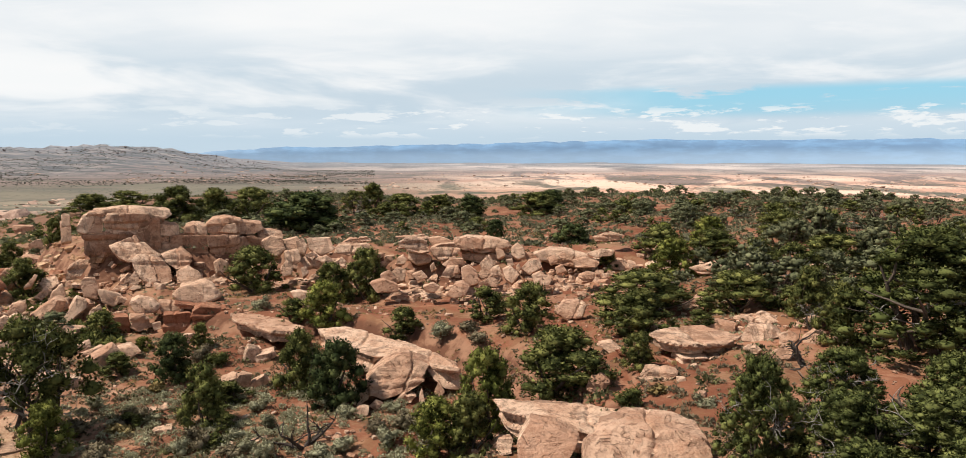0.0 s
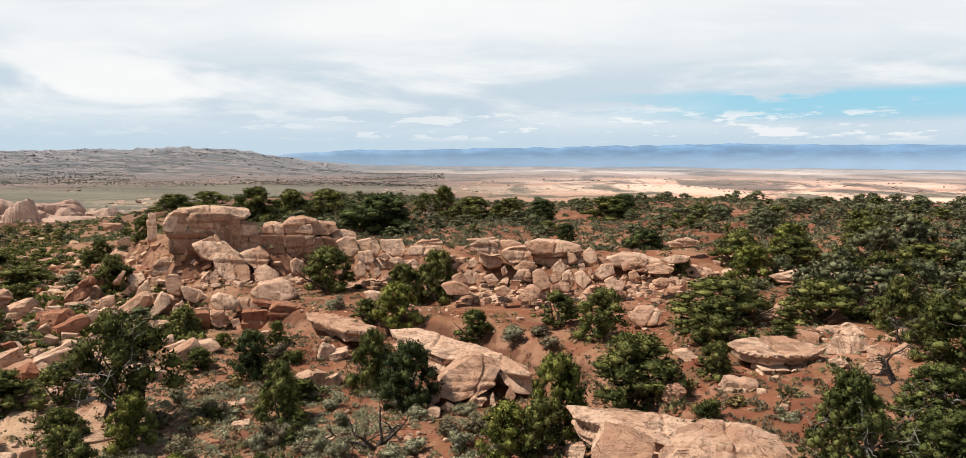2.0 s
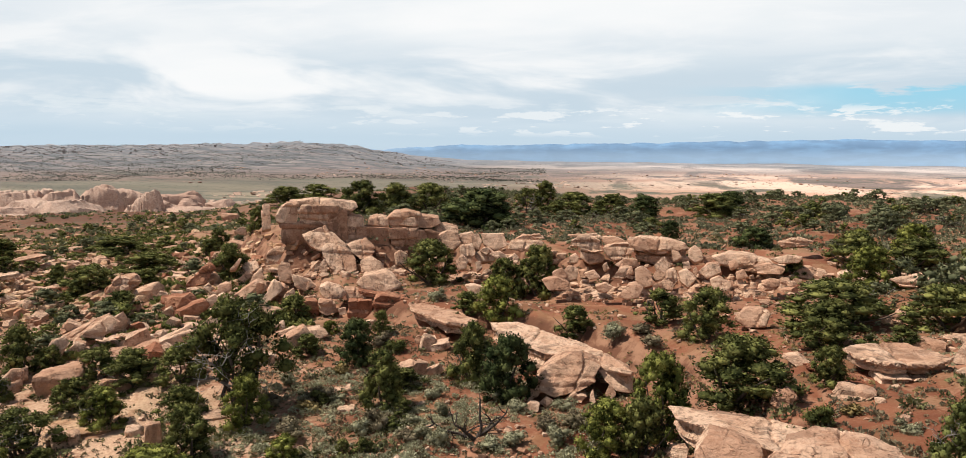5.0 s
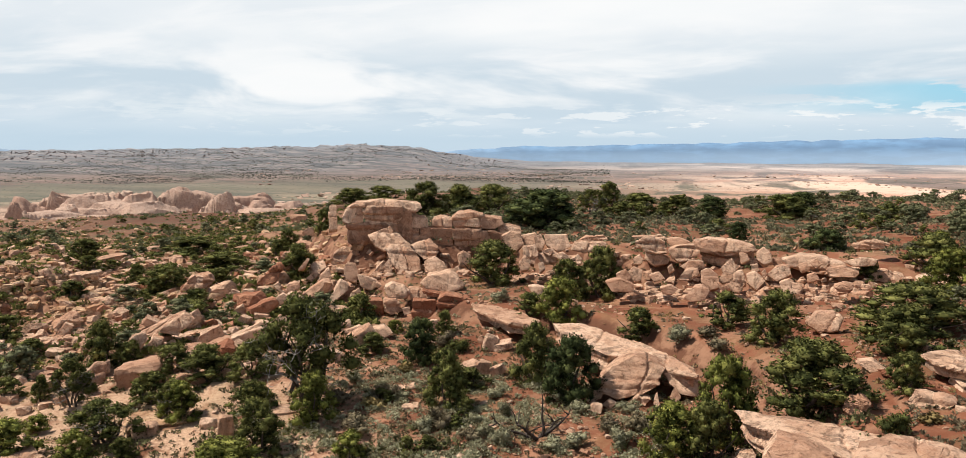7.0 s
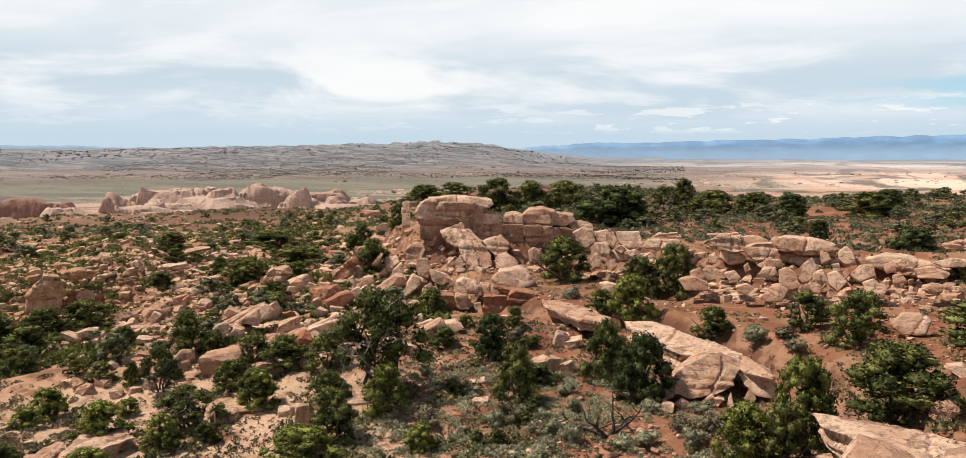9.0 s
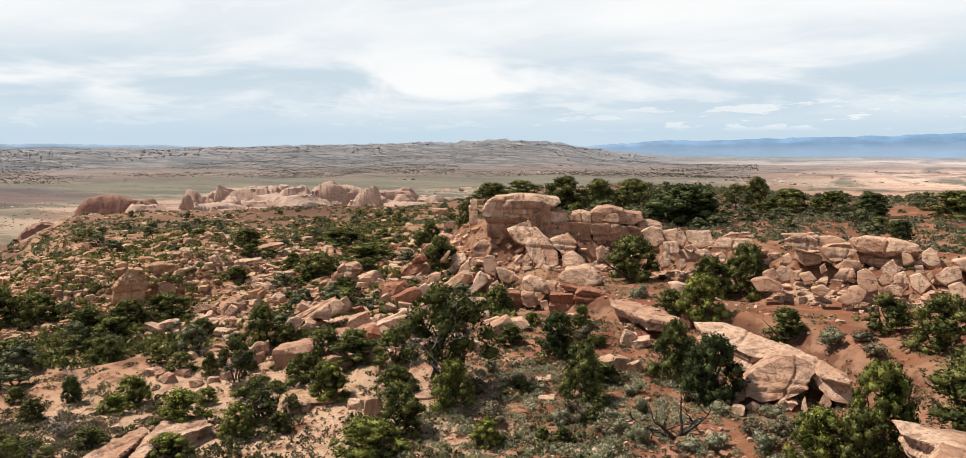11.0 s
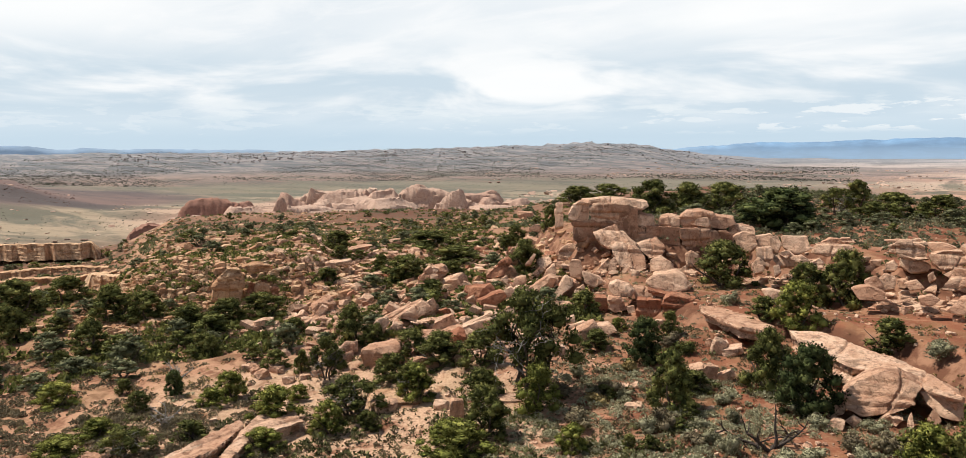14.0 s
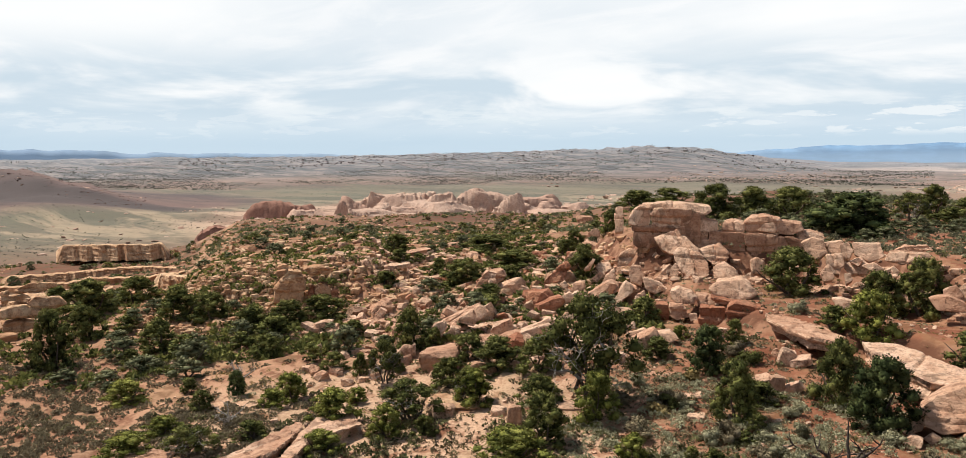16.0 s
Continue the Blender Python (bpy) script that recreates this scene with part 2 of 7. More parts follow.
    plain = q.mix(q.math("MULTIPLY", mottle, 0.5), plain, (0.075, 0.068, 0.055))
    strand = q.noise(q.xyz(q.math("MULTIPLY", px, 0.0016), q.math("MULTIPLY", py, 0.0060), 0.0), 1.0, 7, 0.62, 0.3)
    flats = q.math("MULTIPLY", q.step(far, 1150, 1350), q.step(far, 1900, 1700))
    plain = q.mix(q.math("MULTIPLY", flats, 0.75), plain, q.mix(q.step(strand, 0.42, 0.6), (0.105, 0.098, 0.072), (0.165, 0.150, 0.105)))
    ledges = q.math("MULTIPLY", q.math("MULTIPLY", q.step(far, 1800, 1950), q.step(far, 3400, 2900)), q.step(strand, 0.46, 0.53))
    plain = q.mix(q.math("MULTIPLY", ledges, q.step(px, -2000, -900, 0.25, 0.85)), plain, q.mix(q.step(mid, 0.4, 0.6), (0.15, 0.100, 0.085), (0.27, 0.19, 0.158)))
    slick = q.math("MULTIPLY", q.step(px, -420, 250), q.step(q.noise(drawn, 1.6, 7, 0.66, 0.6), 0.42, 0.52))
    slick = q.math("MULTIPLY", slick, q.math("MULTIPLY", q.step(far, 750, 1000), q.step(far, 3000, 2100, 0.25, 1.0)))
    plain = q.mix(q.math("MULTIPLY", slick, 0.92), plain, q.mix(q.step(band, 0.4, 0.6), (0.56, 0.315, 0.225), (0.74, 0.53, 0.41)))
    white = q.math("MULTIPLY", q.math("MULTIPLY", q.step(far, 2700, 3600), q.step(px, -1300, -200)), q.step(q.noise(drawn, 1.1, 6, 0.62, 0.4), 0.38, 0.50))
    plain = q.mix(q.math("MULTIPLY", white, 0.9), plain, (0.70, 0.56, 0.48))
    dots = q.math("MULTIPLY", q.step(q.noise(flat, 0.11, 2, 0.6), 0.56, 0.62), q.step(q.noise(flat, 0.006, 4, 0.6), 0.42, 0.56))
    plain = q.mix(q.math("MULTIPLY", dots, 0.7), plain, (0.045, 0.046, 0.034))
    # the open valley to the left, grown with dry grass
    grass_place = q.math("MULTIPLY", q.step(px, -330, -620), q.step(q.math("ADD", far, q.math("MULTIPLY", patch, 500)), 2000, 1500))
    plain = q.mix(q.math("MULTIPLY", grass_place, 0.8), plain, q.mix(q.step(q.noise(turned, 3.4, 6, 0.66, 0.6), 0.42, 0.56), (0.115, 0.112, 0.086), q.mix(q.step(patch, 0.42, 0.58), (0.19, 0.168, 0.120), (0.30, 0.24, 0.17))))
    fins_floor = q.step(q.math("ADD", q.vec("DISTANCE", flat, (-600.0, 640.0, 0.0)), q.math("MULTIPLY", patch, 240)), 430, 320)
    plain = q.mix(q.math("MULTIPLY", fins_floor, 0.75), plain, q.mix(q.step(mottle, 0.2, 0.8), (0.46, 0.31, 0.235), (0.26, 0.155, 0.115)))
    red_hill = q.step(q.math("ADD", q.vec("DISTANCE", flat, (-1300.0, 420.0, 0.0)), q.math("MULTIPLY", patch, 160)), 560, 430)
    plain = q.mix(red_hill, plain, q.mix(q.step(patch, 0.4, 0.6), (0.072, 0.058, 0.058), (0.150, 0.100, 0.090)))
    # the mesa's grey, juniper-dotted slope
    slope = q.math("MULTIPLY", q.step(far, 1850, 2400), q.step(pz, -53, -42))
    grey = q.mix(q.step(q.noise(turned, 2.4, 6, 0.7, 0.4), 0.42, 0.58), (0.072, 0.070, 0.072), (0.130, 0.110, 0.102))
    slope_ledge = q.noise(q.vec("MULTIPLY", flat, (0.0045, 0.016, 1.0)), 1.0, 8, 0.72, 0.5)
    grey = q.mix(q.math("MULTIPLY", q.step(slope_ledge, 0.50, 0.56), 0.75), grey, (0.25, 0.205, 0.185))
    grey = q.mix(q.math("MULTIPLY", q.step(slope_ledge, 0.47, 0.42), 0.8), grey, (0.045, 0.046, 0.046))
    grey = q.mix(q.math("MULTIPLY", q.step(strand, 0.54, 0.62), 0.55), grey, (0.23, 0.165, 0.145))
    grey = q.mix(q.math("MULTIPLY", q.step(q.noise(turned, 6.0, 7, 0.78, 0.5), 0.56, 0.64), q.step(px, -1900, -1000, 0.0, 0.7)), grey, (0.42, 0.36, 0.32))
    grey = q.mix(q.math("MULTIPLY", q.step(q.noise(q.vec("MULTIPLY", flat, (0.02, 0.03, 1.0)), 1.0, 4, 0.7), 0.50, 0.60), 0.8), grey, (0.060, 0.062, 0.058))
    plain = q.mix(slope, plain, grey)
    ground = q.mix(q.step(far, 420, 780), ground, plain)
    # distance haze, blended into the ground colour as blue-grey
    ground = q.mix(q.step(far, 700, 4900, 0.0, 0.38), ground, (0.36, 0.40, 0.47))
    relief = q.math("ADD", q.math("MULTIPLY", mid, 1.2), q.math("ADD", q.math("MULTIPLY", pebble, 0.8), q.math("MULTIPLY", grain, 0.4)))
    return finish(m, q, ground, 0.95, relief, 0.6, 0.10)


M_GROUND = ground_material()


def leaf_material(name, dark, light, tip, dead=0.0):
    m, q = material(name)
    geo = q.node("ShaderNodeNewGeometry")
    island, chance = geo.outputs["Random Per Island"], q.node("ShaderNodeObjectInfo").outputs["Random"]
    c = q.mix(q.step(island, 0.25, 0.85), dark, light)
    c = q.mix(q.step(island, 0.86, 0.99), c, tip)
    c = q.mix(q.math("MULTIPLY", q.step(q.noise(geo.outputs["Position"], 1.1, 3, 0.6), 0.42, 0.68), 0.6), c, tip)
    c = q.mix(q.math("MULTIPLY", chance, 0.45), c, dark)
    return finish(m, q, c, 0.95, through_light=0.24)


M_JUNIPER = leaf_material("juniper_leaf", (0.042, 0.050, 0.016), (0.165, 0.180, 0.055), (0.31, 0.30, 0.095))
M_BROAD = leaf_material("open_juniper_leaf", (0.042, 0.052, 0.017), (0.150, 0.172, 0.052), (0.26, 0.27, 0.088))
M_FRESH = leaf_material("fresh_juniper_leaf", (0.065, 0.078, 0.018), (0.28, 0.295, 0.068), (0.45, 0.44, 0.118))
M_PINYON = leaf_material("dark_pinyon_leaf", (0.026, 0.037, 0.015), (0.095, 0.125, 0.046), (0.18, 0.20, 0.070))
M_SAGE = leaf_material("sage_leaf", (0.20, 0.19, 0.115), (0.38, 0.365, 0.235), (0.50, 0.48, 0.32))
M_SCRUB = leaf_material("scrub_leaf", (0.115, 0.092, 0.060), (0.255, 0.208, 0.135), (0.36, 0.31, 0.185))
M_GRASS = leaf_material("dry_grass_blade", (0.22, 0.16, 0.066), (0.34, 0.25, 0.11), (0.40, 0.33, 0.16))
M_STRAW = leaf_material("straw_and_litter", (0.078, 0.062, 0.036), (0.175, 0.138, 0.076), (0.26, 0.22, 0.12))
M_DULL = leaf_material("dull_green_leaf", (0.090, 0.090, 0.055), (0.225, 0.22, 0.135), (0.31, 0.295, 0.18))
M_GREEN = leaf_material("shrub_leaf", (0.040, 0.044, 0.019), (0.165, 0.165, 0.075), (0.27, 0.255, 0.115))
# leaf of plain and mesa, greyed by distance haze in its colour
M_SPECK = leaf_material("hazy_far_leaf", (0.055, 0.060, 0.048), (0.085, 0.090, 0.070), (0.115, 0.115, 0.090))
# lighter copy of the juniper leaf, with haze put into the colour
M_TREE_FAR = leaf_material("hazed_tree_leaf", (0.085, 0.094, 0.050), (0.190, 0.196, 0.105), (0.27, 0.265, 0.145))


def wood(name, dark, light):
    m, q = material(name)
    p = place_of(q)
    grain = q.noise(q.vec("MULTIPLY", p, (6.0, 6.0, 1.2)), 4.0, 5, 0.7)
    return finish(m, q, q.mix(q.step(grain, 0.35, 0.65), dark, light), 0.9, grain, 0.7, 0.03)


M_BARK = wood("juniper_bark", (0.045, 0.034, 0.027), (0.13, 0.10, 0.08))
M_DEAD = wood("weathered_dead_wood", (0.16, 0.145, 0.13), (0.36, 0.335, 0.305))
M_CHAR = wood("dark_dead_wood", (0.03, 0.024, 0.02), (0.09, 0.07, 0.06))


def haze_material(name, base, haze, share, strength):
    """Far range, the haze of miles of air put into its colour and glow."""
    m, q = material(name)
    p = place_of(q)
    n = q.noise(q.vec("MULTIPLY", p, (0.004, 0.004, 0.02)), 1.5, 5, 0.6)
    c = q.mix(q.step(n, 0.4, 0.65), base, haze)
    # paler towards the foot: low haze in the base colour
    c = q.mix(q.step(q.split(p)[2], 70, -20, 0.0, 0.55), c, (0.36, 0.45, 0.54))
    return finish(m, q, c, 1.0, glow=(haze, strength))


M_RANGE = haze_material("hazed_far_range", (0.105, 0.17, 0.265), (0.135, 0.23, 0.36), 0.5, 0.5)
M_RANGE_NEAR = haze_material("hazed_nearer_range", (0.14, 0.19, 0.26), (0.18, 0.25, 0.35), 0.5, 0.45)

# ---- lie of the land ----
def value_noise(x, y, s):
    xi, yi = np.floor(x), np.floor(y)
    u, v = x - xi, y - yi
    u, v = u * u * (3 - 2 * u), v * v * (3 - 2 * v)

    def corner(a, b):
        q = np.sin(a * 127.1 + b * 311.7 + s * 74.7) * 43758.5453
        return q - np.floor(q)
    low = corner(xi, yi) * (1 - u) + corner(xi + 1, yi) * u
    high = corner(xi, yi + 1) * (1 - u) + corner(xi + 1, yi + 1) * u
    return 2 * (low * (1 - v) + high * v) - 1


def fbm(x, y, s, octaves=3):
    total, size = 0.0, 1.0
    for i in range(octaves):
        total = total + size * value_noise(x * 2 ** i + 17.3 * i, y * 2 ** i - 9.1 * i, s + i)
        size *= 0.5
    return total


def ramp(v, a, b):
    q = np.clip((v - a) / (b - a), 0, 1)
    return q * q * (3 - 2 * q)


# the lower ledge's edge, as x over y; the upper wall's foot, as y over x
RIM_Y, RIM_X = (5, 28, 38, 46, 51.5, 62, 75, 100, 160, 260), (8, 5.0, 2.0, -4.5, -19, -31, -43, -52, -62, -75)
WALL_X, WALL_Y = (-60, -45, -34, -28, -20, -12, -6, 2, 10, 30, 60), (52, 56, 61, 63.6, 66.3, 66, 60.5, 59.5, 59, 66, 90)


def rim_distance(x, y):
    best = np.full(np.shape(x), 1e9)
    for (x0, y0), (x1, y1) in zip(zip(RIM_X, RIM_Y), zip(RIM_X[1:], RIM_Y[1:])):
        ex, ey = x1 - x0, y1 - y0
        k = np.clip(((x - x0) * ex + (y - y0) * ey) / (ex * ex + ey * ey), 0, 1)
        best = np.minimum(best, np.hypot(x - x0 - k * ex, y - y0 - k * ey))
    return np.where(x > np.interp(y, RIM_Y, RIM_X), best, -best)


def height(x, y):
    x, y = np.asarray(x, float), np.asarray(y, float)
    r = np.hypot(x, y)
    a = np.degrees(np.arctan2(-x, y))
    d = rim_distance(x, y)
    z = -0.3 + 0.12 * 22 * ramp(x, -8, 30) * ramp(y, -20, 20)
    z = z - 1.5 * (1 - ramp(d, -1.6, 0.5)) - 3.0 * ramp(-d, 0, 60) - 0.02 * np.clip(r - 80, 0, 200) * ramp(-d, 10, 60)
    wall = np.interp(x, (-50, -40, -20, 0, 15, 40), (0.0, 2.5, 2.2, 1.5, 0.6, 0.4))
    z = z + wall * ramp(y - np.interp(x, WALL_X, WALL_Y), -1.5, 1.5) * ramp(d, -6, 2)
    z = z - 0.012 * np.clip(r - 90, 0, 300) * ramp(d, -5, 5)
    z = z - 0.055 * np.clip(r - 150, 0, 220) * (1 - ramp(a, 2, 16))
    # low cliff beyond the hollow, and the terraces stepping down to the valley on its left
    z = z + 2.9 * ramp(r, 69.5, 77) * ramp(a, 44, 48) * (1 - ramp(a, 57, 62)) * (1 - ramp(r, 110, 190))
    z = z - 7.5 * ramp(a, 55, 61) * ramp(r, 84, 125)
    # the fall to the plain, the plain itself, the long mesa and the red hill
    near_edge = np.interp(a, (-40, 0, 20, 34, 60, 75), (420, 300, 230, 230, 205, 190))
    far_edge = np.interp(a, (-40, 0, 20, 34, 60, 75), (900, 700, 620, 600, 480, 420))
    plain = -58 + 14 * ramp(r, 1500, 4800) + 5 * fbm(x * 0.003, y * 0.003, 5) * ramp(r, 500, 1200)
    drop = ramp(r, near_edge, far_edge)
    z = z * (1 - drop) + plain * drop
    mesa = np.interp(a, (8, 14, 18, 22, 26, 31, 36, 44, 50, 62, 75), (0.0, 0.12, 0.55, 1.3, 1.58, 1.48, 1.3, 1.1, 1.0, 0.9, 0.85))
    z = z + 53 * mesa * ramp(r, 1700, 3600) * (1 + 0.10 * fbm(x * 0.004, y * 0.004, 9)) + 8 * np.abs(fbm(x * 0.016, y * 0.016, 21, 4)) * mesa * ramp(r, 2300, 3300)
    z = z + 36 * np.exp(-(np.clip(70 - a, 0, 40) / 6.5) ** 2 - ((r - 1350) / 330) ** 2) * (1 + 0.42 * fbm(x * 0.008, y * 0.008, 12, 5))
    # hummocks and small ledges
    z = z + 0.35 * fbm(x * 0.11, y * 0.11, 1) * (1 - ramp(r, 2000, 3000)) + 0.07 * fbm(x * 0.7, y * 0.7, 2, 2) * (1 - ramp(r, 150, 300))
    z = z + 1.6 * fbm(x * 0.02, y * 0.02, 3) * ramp(r, 100, 260)
    stepped = z * 2.2 + 0.8 * fbm(x * 0.2, y * 0.2, 7)
    stair = (np.floor(stepped) + ramp(stepped - np.floor(stepped), 0.55, 0.95) - 0.8 * fbm(x * 0.2, y * 0.2, 7)) / 2.2
    big = z / 2.6 + 0.5 * fbm(x * 0.06, y * 0.06, 41)
    terrace = (np.floor(big) + ramp(big - np.floor(big), 0.6, 0.95) - 0.5 * fbm(x * 0.06, y * 0.06, 41)) * 2.6
    z = z + (terrace - z) * 0.85 * ramp(a, 40, 52) * ramp(r, 88, 105) * (1 - ramp(r, 330, 420))
    return np.where(r < 400, z + (stair - z) * 0.75 * (1 - ramp(r, 200, 400)) * ramp(r, 5, 20), z)


def ground_at(x, y):
    return float(height(x, y))


# ---- builders ----
def raw_mesh(name, verts, faces, smooth=True, sharp=None):
    """A mesh from an (n, 3) array and an (m, 3 or 4) array of faces."""
    verts, faces = np.asarray(verts, dtype=np.float32), np.asarray(faces, dtype=np.int32)
    me, k = bpy.data.meshes.new(name), faces.shape[1]
    me.vertices.add(len(verts))
    me.vertices.foreach_set("co", verts.ravel())
    me.loops.add(faces.size)
    me.loops.foreach_set("vertex_index", faces.ravel())
    me.polygons.add(len(faces))
    me.polygons.foreach_set("loop_start", np.arange(0, faces.size, k, dtype=np.int32))
    me.polygons.foreach_set("use_smooth", np.full(len(faces), smooth))
    me.update(calc_edges=True)
    if sharp:
        me.set_sharp_from_angle(angle=radians(sharp))
    return me


def part(name, mesh, mat, parent, label=""):
    ob = new(name, mesh)
    if not mesh.materials:
        mesh.materials.append(mat)
    ob.parent = parent
    return tagged(ob, label)


# -- the ground: one sheet from under the camera to the horizon
def ground_sheet():
    angles = np.radians(np.concatenate([np.arange(-44, 84, 0.32), np.arange(84, 316, 4.0)]))
    rings = np.concatenate([(0.0,), np.geomspace(0.5, 18, 14)[:-1], np.geomspace(18, 130, 230)[:-1], np.geomspace(130, 900, 105)[:-1], np.geomspace(900, 4960, 76)])
    r, a = np.meshgrid(rings, angles, indexing="ij")
    x, y = -np.sin(a) * r, np.cos(a) * r
    verts = np.stack([x, y, height(x, y)], -1).reshape(-1, 3)
    n, m = r.shape
    i, j = np.meshgrid(np.arange(n - 1), np.arange(m), indexing="ij")
    k = (j + 1) % m
    faces = np.stack([i * m + j, (i + 1) * m + j, (i + 1) * m + k, i * m + k], -1).reshape(-1, 4)[:, ::-1]
    me = raw_mesh("ground", verts, faces)
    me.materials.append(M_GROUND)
    return tagged(new("ground", me), "red sandy desert ground falling to a wide pale plain", "ground", kind="structure")


ground_sheet()

# -- rocks
def sphere_mesh(level):
    bm = bmesh.new()
    bmesh.ops.create_icosphere(bm, subdivisions=level, radius=1)
    v = np.array([p.co[:] for p in bm.verts])
    f = np.array([[p.index for p in q.verts] for q in bm.faces])
    bm.free()
    return v, f


SPHERES = {level: sphere_mesh(level) for level in (1,)}


def lumps(v, s, scale, octaves=3):
    """Soft noise in space, for dents and bulges."""
    total, size = 0.0, 1.0
    for i in range(octaves):
        k = scale * 2 ** i
        total = total + size * (value_noise(v[:, 0] * k + 3 * s, v[:, 1] * k + v[:, 2] * k * 0.73, s + i) + value_noise(v[:, 1] * k - 5 * s, v[:, 2] * k * 1.1 + v[:, 0] * k * 0.41, s + 7 + i)) * 0.5
        size *= 0.55
    return total


def chipped(dice, size, middle, cuts, keep, tilt=0.75, worn=1, fine=0.3):
    """One block split from a box by flat breaks, its edges worn: vertices and triangles."""
    bm = bmesh.new()
    bmesh.ops.create_cube(bm, size=2)
    for p in bm.verts:
        p.co += Vector((dice.gauss(0, 0.13), dice.gauss(0, 0.13), dice.gauss(0, 0.13)))
    for _ in range(cuts):
        n = Vector((dice.gauss(0, 1), dice.gauss(0, 1), dice.gauss(0, tilt))).normalized()
        reach = max(v.co.dot(n) for v in bm.verts) * dice.uniform(*keep)
        cut = bmesh.ops.bisect_plane(bm, geom=bm.verts[:] + bm.edges[:] + bm.faces[:], plane_co=n * reach, plane_no=n, clear_outer=True)
        rim = [e for e in cut["geom_cut"] if isinstance(e, bmesh.types.BMEdge)]
        if len(rim) > 2:
            bmesh.ops.edgeloop_fill(bm, edges=rim)
    bmesh.ops.remove_doubles(bm, verts=bm.verts[:], dist=0.08)
    corners = [p.co.copy() for p in bm.verts]
    bm.free()
    bm = bmesh.new()
    for p in corners:
        bm.verts.new(p)
    hull = bmesh.ops.convex_hull(bm, input=bm.verts[:])
    inside = [q for q in hull["geom_interior"] if isinstance(q, bmesh.types.BMVert)]
    bmesh.ops.delete(bm, geom=inside, context="VERTS")
    bmesh.ops.recalc_face_normals(bm, faces=bm.faces[:])
    for _ in range(5 if fine < 1 else 0):
        long_edges = [e for e in bm.edges if e.calc_length() > fine]
        if not long_edges:
            break
        bmesh.ops.subdivide_edges(bm, edges=long_edges, cuts=1)
        bmesh.ops.triangulate(bm, faces=bm.faces[:])
    for _ in range(worn if fine < 1 else 0):
        bmesh.ops.smooth_vert(bm, verts=bm.verts[:], factor=0.5, use_axis_x=True, use_axis_y=True, use_axis_z=True)
    bm.verts.index_update()
    v = np.array([p.co[:] for p in bm.verts])
    f = np.array([[p.index for p in q.verts] for q in bm.faces])
    bm.free()
    low, high = v.min(0), v.max(0)
    v = (v - (low + high) / 2) / ((high - low) / 2)
    return v * np.array(size) + np.array(middle), f


